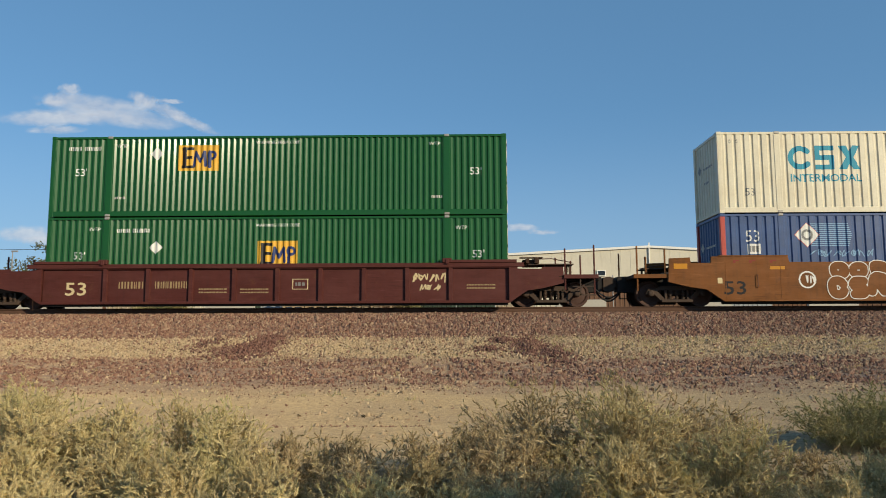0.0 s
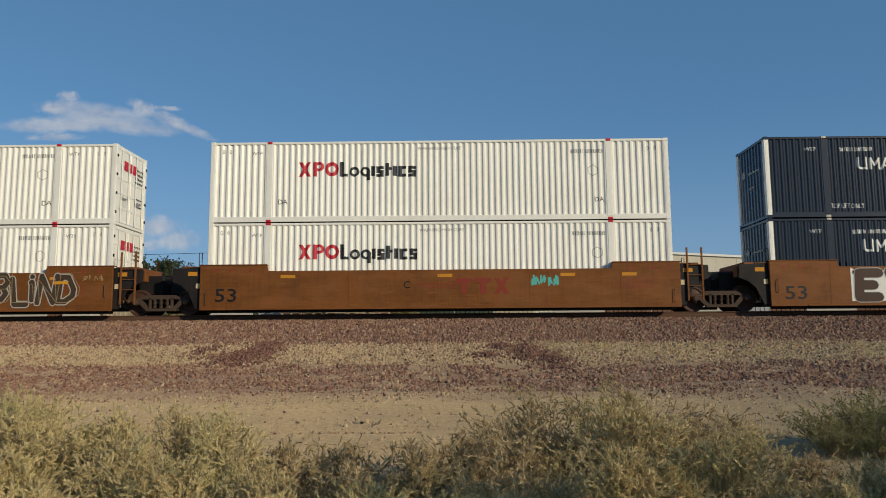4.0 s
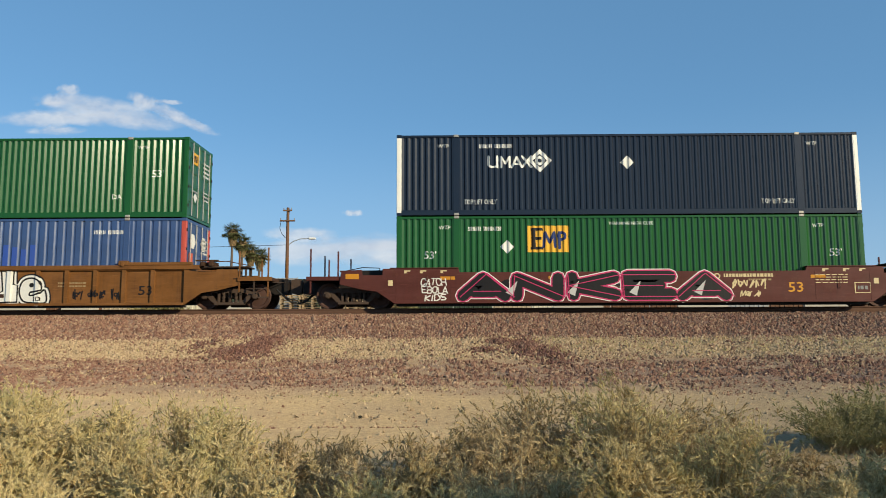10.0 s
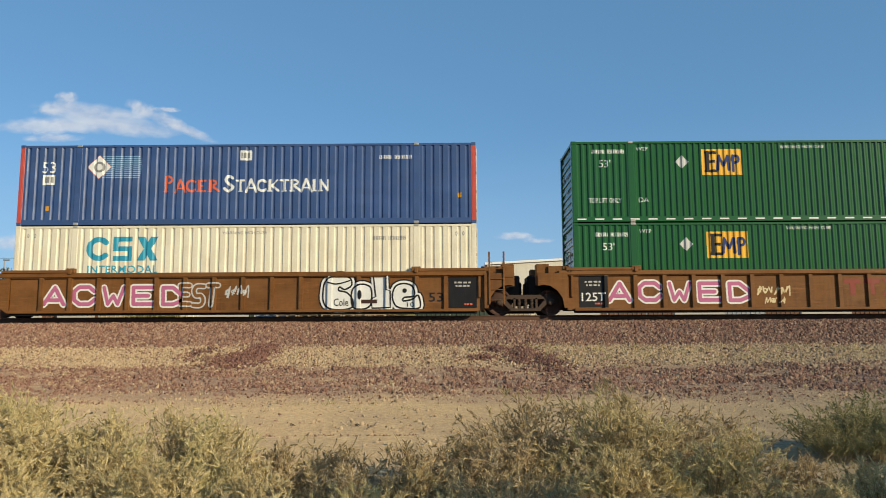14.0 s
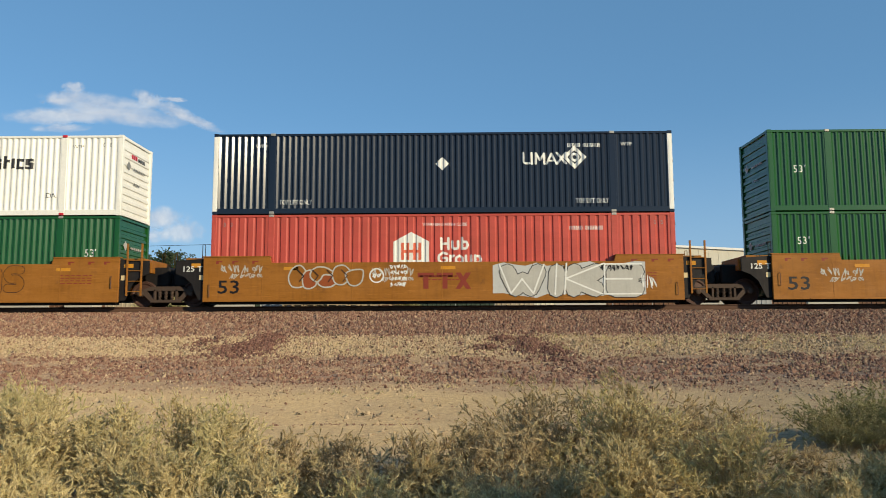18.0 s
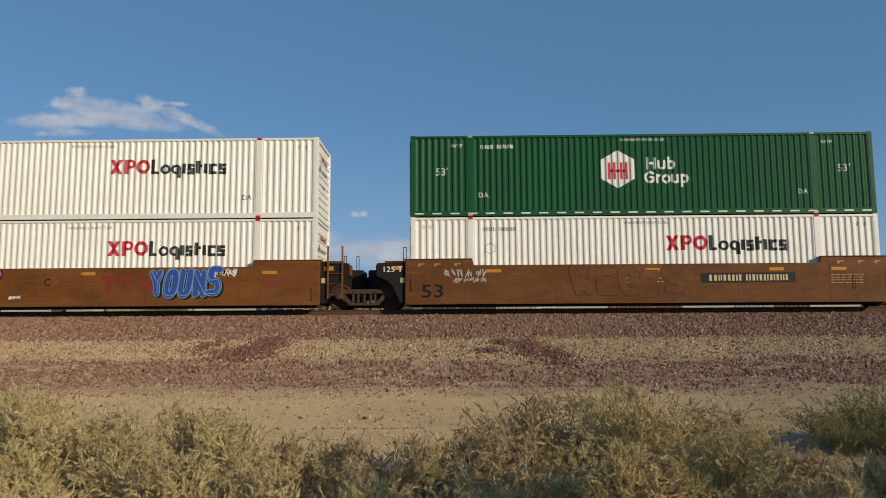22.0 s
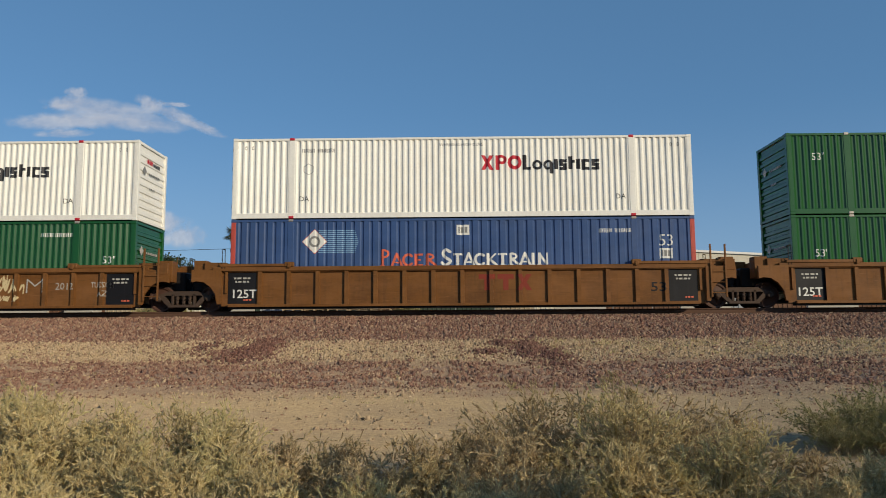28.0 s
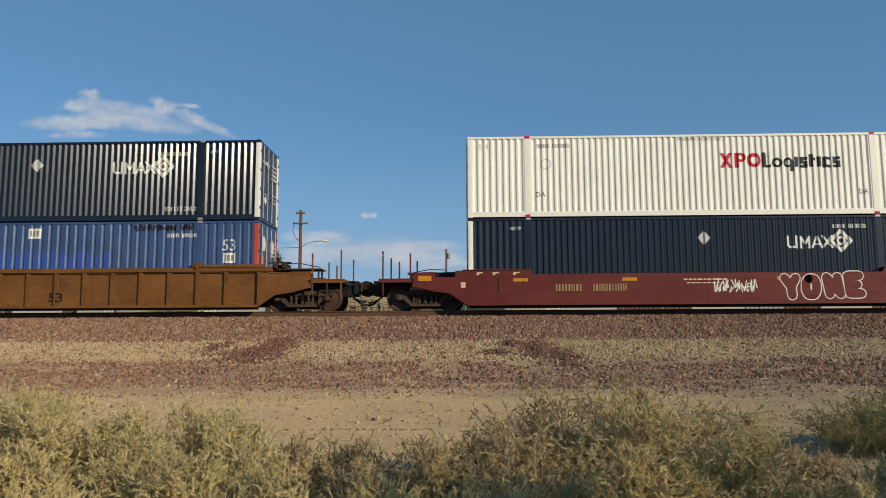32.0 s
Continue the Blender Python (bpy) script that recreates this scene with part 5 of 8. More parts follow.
CARMARK = {
    "num53": lambda f, x, z: f.text("53", x, z, 0.46, "black", width=0.74, weight=0.01),
    "num53s": lambda f, x, z: f.text("53", x, z, 0.32, "black", width=0.5, weight=0.01),
    "num53c": lambda f, x, z: f.text("53", x, z, 0.46, "cream", width=0.74, weight=0.012),
    "num53y": lambda f, x, z: f.text("53", x, z, 0.34, "gold", width=0.5, weight=0.01),
    "lA": lambda f, x, z: f.text("A", x, z, 0.26, "black", weight=0.01), "lB": lambda f, x, z: f.text("B", x, z, 0.26, "black", weight=0.01),
    "lC": lambda f, x, z: f.text("C", x, z, 0.26, "black", weight=0.01),
    "t125": lambda f, x, z: f.text("125T", x, z, 0.3, "white", 1, 0.82, weight=0.012), "t125s": lambda f, x, z: f.text("125 T", x, z, 0.19, "white", 1, 0.66, weight=0.01),
    "bpan": lambda f, x, z: (f.rect(x, 0.78, 0.98, 1.08, "black", -0.5), f.bars(x, 1.12, 0.6, 0.06, 4, "dimwhite", 1), f.bars(x, 1.0, 0.5, 0.06, 4, "dimwhite", 1), f.bars(x + 0.2, 0.37, 0.3, 0.06, 3, "coral", 1)),
    "platec": lambda f, x, z: plate(f, x, z), "plates": lambda f, x, z: plate(f, x, z, 1.7, 0.26, "dark"),
    "dplate": lambda f, x, z: (f.rect(x, z, 0.5, 0.26, "black"), f.bars(x, z, 0.36, 0.14, 4, "grey", 1)),
    "frame": lambda f, x, z: (f.ring(x, z, 0.26, 4, "cream", 0, 0.88, math.pi / 4, 1.5), f.bars(x, z, 0.36, 0.12, 3, "grey", 1)),
    "barsc": lambda f, x, z: (f.bars(x - 0.75, z, 0.9, 0.24, 9, "tan", 0, 0.5, 3), f.bars(x + 0.65, z, 1.15, 0.24, 13, "tan", 0, 0.5, 8)),
    "barss": lambda f, x, z: [f.bars(x, z + dz, 1.0, 0.05, 11, "tan", 0, 0.25, 3) for dz in (0.06, -0.05)],
    "bars2": lambda f, x, z: (f.text("TUCSON", x, z + 0.16, 0.2, "dimwhite", 0, 0.8), f.text("AZ", x, z - 0.14, 0.2, "dimwhite", 0, 0.36)),
    "trio": lambda f, x, z: three_blocks(f, x, z), "xm": lambda f, x, z: (f.rect(x, z, 0.12, 0.6, "oxide", 0, 0.22), f.rect(x, z, 0.12, 0.6, "oxide", 0.5, -0.22)),
    "ev8r": lambda f, x, z: (ragged(f, x - 0.15, z, 4.0, 1.26, "white", 11, -2), spray(f, "EV8R", x, z, 4.1, 1.22, "umber", "silver", 0.31, 0.16, seed=2, heave=0.03),
                             scrawl(f, x + 2.45, z - 0.25, 0.55, 0.3, "dimwhite", 0.025, 4, 8), scrawl(f, x + 4.3, z + 0.42, 0.5, 0.16, "sky", 0.02, 4, 9)),
    "lue": lambda f, x, z: [spray(f, word, x + dx, z + dz, w, h, "moss", "dimwhite", 0.26, 0.42, seed=q, soft=False, heave=0.16)
                            for word, dx, dz, w, h, q in (("LUE", -1.95, 0, 2.4, 1.1, 4), ("iS", -0.35, -0.05, 0.85, 0.75, 5), ("BLiND", 1.55, 0, 3.0, 1.05, 6))] + [
                            spray(f, word, x + dx + 0.05, z + dz + 0.03, w, h, "tan", None, 0.03, 0, 4, None, q, False, 0.16) for word, dx, dz, w, h, q in (("LUE", -1.95, 0, 2.4, 1.0, 14), ("BLiND", 1.55, 0, 3.0, 0.95, 16))] + [
                            ragged(f, x - 1.05, z + 0.2, 0.5, 0.14, "gold", 3, 7), ragged(f, x + 2.5, z + 0.22, 0.5, 0.12, "gold", 4, 7), scrawl(f, x - 4.4, z + 0.35, 1.1, 0.14, "dimwhite", 0.018, 9, 4), scrawl(f, x + 3.6, z + 0.38, 0.7, 0.2, "tan", 0.025, 4, 15)],
    "abst": wild_paint,
    "blacktag": lambda f, x, z: (scrawl(f, x - 0.5, z, 0.5, 0.3, "black", 0.05, 3, 3), f.ring(x + 0.3, z, 0.3, 14, "black", 0, 0.88, squash=2.0), scrawl(f, x + 0.3, z + 0.08, 0.9, 0.2, "black", 0.04, 5, 8), scrawl(f, x + 0.3, z - 0.12, 0.9, 0.2, "black", 0.04, 5, 9)),
    "wtag": lambda f, x, z: [spray(f, word, x + 0.04 * k, z + 0.27 - 0.26 * k, w, 0.25, "white", None, 0.2, 0, 0, None, 20 + k, False, 0.12) for k, (word, w) in enumerate((("CATCH", 0.86), ("EBOLA", 0.90), ("KIDS", 0.74)))],
    "ankea": lambda f, x, z: (cloud_paint(f, x - 0.2, z, 8.4, 0.9, "black", 14, 7, -2.5), spray(f, "ANKEA", x, z, 9.4, 1.06, "black", "white", 0.36, 0.40, 0, None, 3), spray(f, "ANKEA", x, z, 9.4, 1.06, "black", "magenta", 0.36, 0.24, 1.6, None, 3), spray(f, "ANKEA", x + 0.06, z + 0.03, 9.3, 0.8, "magenta", None, 0.035, 0, 5, None, 13), [f.poly([(x + a, z - 0.2), (x + a + 0.25, z - 0.32), (x + a + 0.4, z + 0.2)], "silver", 6) for a in (-3.0, -0.9, 1.2, 3.4)]),
    "gold": lambda f, x, z: (spray(f, "SKWRD", x, z, 4.9, 0.94, "brick", "straw", 0.25, 0.62, shade="umber", seed=3, soft=False, heave=0.03), spray(f, "SKWRD", x, z + 0.02, 4.9, 0.90, "ember", None, 0.05, 0, 5, None, 3, False, 0.03),
                             [scrawl(f, x + dx, z + dz, 0.62, 0.22, "black", 0.032, 5, q) for dx, dz, q in ((-3.02, 0.16, 4), (-2.98, -0.12, 5), (3.0, 0.2, 6), (3.02, -0.02, 7), (2.98, -0.24, 8))]),
    "gole": cole,
    "pink": pink_letters,
    "bubw": lambda f, x, z: (spray(f, "EST", x - 0.3, z, 1.4, 0.8, "ochre", "silver", 0.24, 0.9, seed=8), scrawl(f, x + 1.0, z + 0.1, 0.8, 0.5, "silver", 0.04, 4, 5)),
    "bubo": lambda f, x, z: (blobs(f, [(x - 1.0, z + 0.02, 0.40, 0.40), (x - 0.62, z - 0.08, 0.30, 0.34), (x - 0.15, z + 0.06, 0.42, 0.28), (x + 0.05, z - 0.16, 0.36, 0.24), (x + 0.5, z + 0.0, 0.36, 0.34), (x + 0.95, z - 0.04, 0.34, 0.34)], ("orange", "brick", "orange", "brick", "orange"), "dimwhite", 0.05, -1, 4),
                             [f.stroke([(x + a, z + 0.2), (x + a + 0.2, z), (x + a + 0.05, z - 0.2)], 0.03, "umber", 13) for a in (-1.0, -0.5, 0.0, 0.5)],
                             f.ring(x + 1.7, z, 0.26, 14, "white", 0, 0.82), scrawl(f, x + 1.7, z, 0.3, 0.2, "white", 0.03, 2, 5), [scrawl(f, x + 2.45, z + dz, 0.6, 0.16, "white", 0.025, 5, 6 + k) for k, dz in enumerate((0.3, 0.1, -0.1, -0.3))]),
    "wlarge": lambda f, x, z: (ragged(f, x, z, 5.2, 1.26, "silver", 6, -2.5), spray(f, "WIKE", x + 0.1, z, 5.0, 1.24, "dimwhite", "dark", 0.44, 0.10, seed=9, heave=0.06), spray(f, "WIKE", x + 0.05, z + 0.05, 4.9, 1.1, "white", None, 0.05, 0, 4, None, 9, True, 0.06),
                               scrawl(f, x + 2.7, z - 0.1, 0.5, 0.5, "white", 0.03, 4, 3, 3), scrawl(f, x + 1.6, z + 0.4, 1.2, 0.25, "black", 0.025, 8, 13, 5)),
    "cube": box_sketch,
    "darkw": lambda f, x, z: spray(f, "HORMS", x, z, 4.0, 0.98, "orange", "umber", 0.34, 0.16, seed=7, heave=0.08),
    "pebz": lambda f, x, z: (spray(f, "PEBZ", x, z, 2.5, 1.02, "pink", "plum", 0.44, 0.40, seed=6, heave=0.1), spray(f, "PEBZ", x - 0.06, z + 0.07, 2.45, 0.94, "rose", None, 0.035, 0, 3.2, None, 6, True, 0.1), scrawl(f, x + 1.75, z - 0.48, 0.4, 0.14, "white", 0.03, 3, 5)),
    "bluew": lambda f, x, z: (spray(f, "YOUNS", x, z, 2.5, 1.0, "royal", "sky", 0.40, 0.22, shade="black", seed=9, heave=0.12), spray(f, "YOUNS", x, z + 0.03, 2.4, 0.9, "sky", None, 0.05, 0, 3.4, None, 9, True, 0.12), scrawl(f, x + 1.4, z + 0.3, 0.9, 0.3, "white", 0.03, 5, 9)),
    "tecks": lambda f, x, z: (cloud_paint(f, x - 2.5, z, 0.9, 1.0, "oxide", 7, 8, -6), cloud_paint(f, x + 2.55, z, 0.9, 0.95, "oxide", 7, 9, -6), ragged(f, x - 2.3, z + 0.05, 0.4, 1.0, "golden", 12, -3), ragged(f, x + 2.38, z, 0.4, 1.0, "golden", 13, -3),
                              ragged(f, x - 1.7, z + 0.36, 1.6, 0.44, "lime", 14, -2.5), ragged(f, x + 0.2, z - 0.05, 4.2, 0.8, "bluegreen", 15, -2),
                              spray(f, "TECKS", x, z - 0.03, 4.85, 1.12, "lime", "forest", 0.34, 0.30, shade="bluegreen", seed=5, soft=False, heave=0.08), spray(f, "TECKS", x - 0.05, z + 0.05, 4.8, 1.02, "leaf", None, 0.03, 0, 3.4, None, 5, False, 0.08),
                              [f.ring(x - 2.2 + 0.28 * k, z + 0.38 * math.sin(2.4 * k), 0.04, 8, "leaf", 5) for k in range(16)], scrawl(f, x - 2.9, z - 0.45, 0.8, 0.2, "white", 0.03, 5, 5)),
    "rekt": lambda f, x, z: ([spray(f, c, x - 1.73 + 1.06 * k, z, 0.44, 0.50, "dimwhite", None, 0.075, seed=k) for k, c in enumerate("REKT")], spray(f, "M", x + 3.6, z, 0.6, 0.5, "dimwhite", None, 0.09, seed=5),
                             f.text("2012", x + 4.65, z, 0.24, "dimwhite", 0, 0.66), scrawl(f, x + 2.6, z + 0.1, 0.6, 0.6, "cream", 0.04, 4, 4)),
    "vone": lambda f, x, z: spray(f, "YONE", x, z, 2.8, 0.95, "same2", "white", 0.42, 0.22, seed=3, soft=False, heave=0.1),
    "tagA": lambda f, x, z: (f.ring(x - 1.55, z, 0.3, 14, "white", 0, 0.82), scrawl(f, x - 1.45, z, 0.3, 0.3, "white", 0.04, 3, 3), spray(f, "GOBO", x + 0.55, z + 0.32, 2.7, 0.62, "rust", "white", 0.42, 0.22, seed=3, heave=0.12), spray(f, "CSRO", x + 0.5, z - 0.22, 2.8, 0.8, "rust", "white", 0.42, 0.2, 4, seed=4, heave=0.12)),
    "scr": lambda f, x, z: (scrawl(f, x, z + 0.15, 1.1, 0.35, "cream", 0.045, 6, 31), scrawl(f, x + 0.1, z - 0.2, 0.9, 0.22, "cream", 0.035, 4, 33)),
    "scrw": lambda f, x, z: (scrawl(f, x, z, 1.5, 0.5, "white", 0.035, 8, 41), scrawl(f, x, z - 0.1, 1.3, 0.3, "white", 0.03, 6, 43)),
    "wscr": lambda f, x, z: (scrawl(f, x, z + 0.05, 1.5, 0.3, "dimwhite", 0.028, 7, 51), scrawl(f, x + 0.1, z - 0.18, 1.2, 0.22, "dimwhite", 0.025, 6, 53)),
    "dscr": lambda f, x, z: (scrawl(f, x, z, 1.6, 0.4, "black", 0.045, 7, 61),),
    "darkr": lambda f, x, z: spray(f, "WEGES", x, z, 3.9, 1.0, "dull", "umber", 0.36, 0.14, seed=11, heave=0.14),
    "fec": lambda f, x, z: (f.ring(x - 0.95, z, 0.11, 12, "cream", 0, 0.6), f.bars(x + 0.1, z + 0.03, 1.7, 0.11, 16, "cream", 0, 0.25, 3), f.bars(x + 0.5, z - 0.12, 0.8, 0.06, 8, "tan", 0, 0.25, 4)),
    "smudge": lambda f, x, z: (scrawl(f, x, z, 1.2, 0.2, "oxide", 0.016, 6, 81), scrawl(f, x + 0.2, z - 0.14, 0.8, 0.12, "oxide", 0.013, 5, 82)),
    "mint": lambda f, x, z: (scrawl(f, x, z, 1.0, 0.4, "mint", 0.06, 7, 71),),
}
INK["rust"], INK["ochre"], INK["orange"], INK["dull"], INK["same2"] = PAINT["rusty"], PAINT["ochre"], PAINT["orange"], PAINT["tarnished"], PAINT["maroon"]


def rib_profile(rib, at, n):
    """x and depth of a ribbed side, wall and ribs."""
    xs, ys = [-9.0], [-0.03]
    for j in range(-n, n + 1):
        for dx, y in ((-0.080, -0.03), (-0.068, -0.115), (0.068, -0.115), (0.080, -0.03)):
            xs.append(j * rib + at + dx)
            ys.append(y)
    return np.array(xs + [9.0]), np.array(ys + [-0.03])


def lettered(car, style, marks):
    for name, x, z in marks:
        f = Flat()
        CARMARK[name](f, x, z)
        y = -0.25 if style == "smooth" else -0.03
        if name == "t125s":
            y = -0.14
        over = None
        if style == "ribbed" and name in ("gole", "gold", "scr", "bubw", "rekt", "dscr", "vone", "num53s", "t125", "bpan", "trio", "bars2"):
            over = rib_profile(*RIBS[car.name])
        f.put("marking" if name[:3] in ("num", "lA", "lB", "lC", "t12", "pla", "bar", "bpa", "fra", "dpl", "trio") else "graffiti", car, y, over)


car = rail_car(214.27, "rust-stained orange smooth-sided well car with white graffiti",
               "smooth", "rusty", "C", "C")
lettered(car, "smooth", (("num53", -7.76, 0.59), ("tagA", -3.76, 0.86),))
load(214.27, "blocks", 1, "R", "cream corrugated container with teal lettering stacked on another",
     (("blocks", -4.33, 1.73), ("53k", -6.98, 0.75),))
load(214.27, "banner", 0, "R", "blue corrugated container with red corner posts sunk in a well",
     (("53", -6.98, 2.11), ("plate", -6.94, 1.66), ("comet", -4.69, 2.14), ("tag", -3.96, 1.50),))
car = rail_car(190.75, "brown ribbed well car with a large cream number",
               "ribbed", "brown", "C", "C", rib=1.5, rib_at=0.1)
lettered(car, "ribbed", (("num53c", -6.94, 0.66), ("barsc", -4.26, 0.79), ("scr", 5.34, 0.87), ("frame", 0.89, 0.80), ("barss", -2.14, 0.58), ("barss", -0.70, 0.57), ("barss", 7.15, 0.69),))
load(190.75, "panel", 1, "R", "green corrugated container with a yellow panel stacked on another",
     (("id", -6.93, 2.46), ("wtp", -5.56, 2.55), ("diamond", -4.30, 2.26), ("panel", -2.82, 2.10), ("warn", -0.00, 2.65), ("wtp", 5.55, 2.56), ("53'", -6.99, 1.61), ("53'", 7.00, 1.57), ("small", -5.57, 0.68), ("small", 5.63, 0.66),))
load(190.75, "panel", 0, "R", "green corrugated container with a yellow panel sunk in a well",
     (("wtp", -6.41, 2.47), ("id", -5.09, 2.42), ("diamond", -4.22, 1.82), ("panel", 0.06, 1.57), ("warn", 0.05, 2.59), ("53'", -6.91, 1.54), ("53'", 7.07, 1.55), ("wtp", 6.48, 2.47),))
car = rail_car(167.25, "rusty orange smooth-sided well car with black and white graffiti",
               "smooth", "rusty", "J", "C", brakes="R")
lettered(car, "smooth", (("num53", -7.38, 0.59), ("ev8r", -3.36, 0.82), ("lB", 1.24, 0.94), ("platec", 3.35, 0.92),))
load(167.25, "ringed", 1, "R", "navy corrugated container with white end posts stacked on another",
     (("id", -4.91, 2.42), ("ringed", -3.81, 1.92), ("diamond", -0.04, 2.04), ("top", -5.29, 0.41), ("top", 5.19, 0.44), ("wtp", -6.46, 2.44), ("wtp", 6.38, 2.49),))
load(167.25, "ringed", 0, "R", "navy corrugated container with white end posts sunk in a well",
     (("ringed", -3.80, 1.93), ("id", -4.66, 2.41), ("wtp", -6.45, 2.43), ("wtp", 6.47, 2.46),))
car = rail_car(147.75, "rusty orange middle unit of an articulated well car",
               "smooth", "rusty", "J", "J", ladder=True)
shared_truck(car, 9.75)
lettered(car, "smooth", (("num53", -7.33, 0.64), ("trio", 1.45, 0.90), ("lC", -1.11, 0.96), ("mint", 3.66, 1.07),))
load(147.75, "twotone", 1, "R", "white corrugated container with red and black lettering stacked on another",
     (("twotone", -2.77, 1.87), ("idk", 5.16, 2.45), ("hex", 5.42, 1.76), ("warnk", 0.03, 2.61), ("dak", -5.49, 0.73), ("dak", 5.62, 0.73), ("wtpk", -6.43, 2.48),))
load(147.75, "twotone", 0, "R", "white corrugated container with red and black lettering sunk in a well",
     (("twotone", -2.73, 1.84), ("idk", 5.15, 2.44), ("hex", 5.49, 1.76), ("warnk", 0.09, 2.60), ("wtpk", -6.38, 2.46),))
car = rail_car(128.25, "rusty orange smooth-sided well car with outlined graffiti",
               "smooth", "rusty", "C", "J", ladder=True)
shared_truck(car, 9.75)
lettered(car, "smooth", (("num53", -7.56, 0.65), ("platec", -3.14, 0.95), ("lA", -1.07, 0.99), ("lue", 3.96, 0.90),))
load(128.25, "twotone", 1, "R", "white corrugated container with red and black lettering stacked on another",
     (("twotone", -2.76, 1.90), ("hex", 5.43, 1.79), ("idk", 5.18, 2.47), ("warnk", 0.08, 2.67), ("dak", -5.45, 0.75), ("dak", 5.63, 0.77), ("wtpk", -6.42, 2.51), ("wtpk", 6.53, 2.53),))
load(128.25, "twotone", 0, "R", "white corrugated container with red and black lettering sunk in a well",
     (("twotone", -2.72, 1.88), ("hex", 5.50, 1.79), ("idk", 5.23, 2.44), ("warnk", 0.12, 2.63), ("wtpk", -6.35, 2.48), ("wtpk", 6.56, 2.49),))
car = rail_car(104.65, "bright orange low smooth-sided well car with coloured graffiti",
               "smooth", "orange", "C", "C", low=True, brakes="R")
lettered(car, "smooth", (("plates", -4.13, 0.94), ("abst", -0.01, 0.66), ("blacktag", -3.73, 0.53), ("xm", 3.52, 0.73), ("num53s", 7.16, 0.63), ("dplate", 7.81, 0.64),))
load(104.65, "ringed", 1, "R", "navy corrugated container with white end posts stacked on another",
     (("ringed", 3.87, 1.96), ("id", -4.68, 2.48), ("top", -5.18, 0.47), ("top", 5.28, 0.45), ("wtp", -6.48, 2.52), ("wtp", 6.49, 2.48), ("small", 2.92, 2.79),))
load(104.65, "panel", 0, "R", "green corrugated container with a yellow panel sunk in a well",
     (("panel", -2.80, 2.04), ("diamond", -4.22, 1.81), ("id", -5.04, 2.44), ("warn", 0.10, 2.61), ("wtp", -6.41, 2.49), ("wtp", 6.52, 2.48), ("53'", -6.90, 1.56), ("53'", 7.11, 1.54),))
car = rail_car(81.12, "red-brown low smooth-sided well car with black and pink graffiti",
               "smooth", "brown", "C", "C", low=True, brakes="R")
lettered(car, "smooth", (("ankea", -1.32, 0.69), ("wtag", -6.79, 0.59), ("fec", 3.83, 1.02), ("scr", 3.93, 0.62), ("num53y", 5.53, 0.64), ("frame", 7.79, 0.61),))
load(81.12, "ringed", 1, "R", "navy corrugated container with white end posts stacked on another",
     (("ringed", -3.82, 1.92), ("id", -4.65, 2.48), ("diamond", 0.02, 1.87), ("top", -5.14, 0.49), ("top", 5.23, 0.46), ("wtp", -6.44, 2.49), ("wtp", 6.48, 2.50),))
load(81.12, "panel", 0, "R", "green corrugated container with a yellow panel sunk in a well",
     (("panel", -2.81, 2.08), ("diamond", -4.23, 1.81), ("id", -5.06, 2.45), ("warn", 0.09, 2.62), ("53'", -6.90, 1.54), ("53'", 7.10, 1.57), ("wtp", -6.40, 2.50), ("wtp", 6.53, 2.50),))
car = rail_car(57.60, "ochre ribbed well car with yellow and white graffiti",
               "ribbed", "ochre", "J", "C")
lettered(car, "ribbed", (("t125", -7.51, 0.57), ("bpan", -7.52, 0.76), ("gold", -3.48, 0.66), ("gole", 1.60, 0.78), ("barss", 4.17, 0.85), ("num53s", 6.75, 0.64), ("dscr", 5.03, 0.50),))
load(57.60, "panel", 1, "R", "green corrugated container with a yellow panel stacked on another",
     (("panel", -2.85, 2.07), ("diamond", -4.26, 1.83), ("id", -5.14, 2.43), ("warn", -0.01, 2.64), ("53'", -7.00, 1.57), ("53'", 6.99, 1.58), ("da", -5.49, 0.71), ("da", 5.57, 0.75), ("wtp", -6.45, 2.51), ("wtp", 6.44, 2.52),))
load(57.60, "banner", 0, "R", "blue corrugated container with red corner posts sunk in a well",
     (("53", -6.95, 2.04), ("plate", -6.89, 1.61), ("panel", -4.69, 2.03), ("plate", 0.05, 2.48), ("patch", 0.07, 1.58), ("id", 5.31, 2.40),))
car = rail_car(38.12, "ochre ribbed middle well car with pink letters",
               "ribbed", "ochre", "J", "J", ladder=True)
shared_truck(car, 9.74)
lettered(car, "ribbed", (("t125", -7.44, 0.60), ("bpan", -7.45, 0.76), ("pink", -4.48, 0.76), ("scr", -1.28, 0.65), ("trio", 2.05, 0.90), ("gole", 4.44, 0.89), ("num53s", 6.80, 0.71), ("bpan", 7.78, 0.84),))
load(38.12, "panel", 1, "R", "green corrugated container with a yellow panel stacked on another",
     (("panel", -2.79, 2.13), ("diamondg", -4.19, 2.14), ("id", -6.82, 2.53), ("53'", -6.90, 2.10), ("53'", 7.08, 2.11), ("wtp", -5.57, 2.62), ("wtp", 5.73, 2.63), ("warn", 0.05, 2.66), ("top", -6.92, 0.78), ("top", 7.06, 0.78), ("da", -5.57, 0.79), ("da", 5.76, 0.81), ("dashes", 0, 0.11),))
load(38.12, "panel", 0, "R", "green corrugated container with a yellow panel sunk in a well",
     (("panel", -2.74, 2.10), ("diamondg", -4.16, 2.13), ("id", -6.79, 2.48), ("53'", -6.85, 2.06), ("53'", 7.14, 2.08), ("wtp", -5.56, 2.59), ("wtp", 5.77, 2.60), ("warn", 0.12, 2.68),))
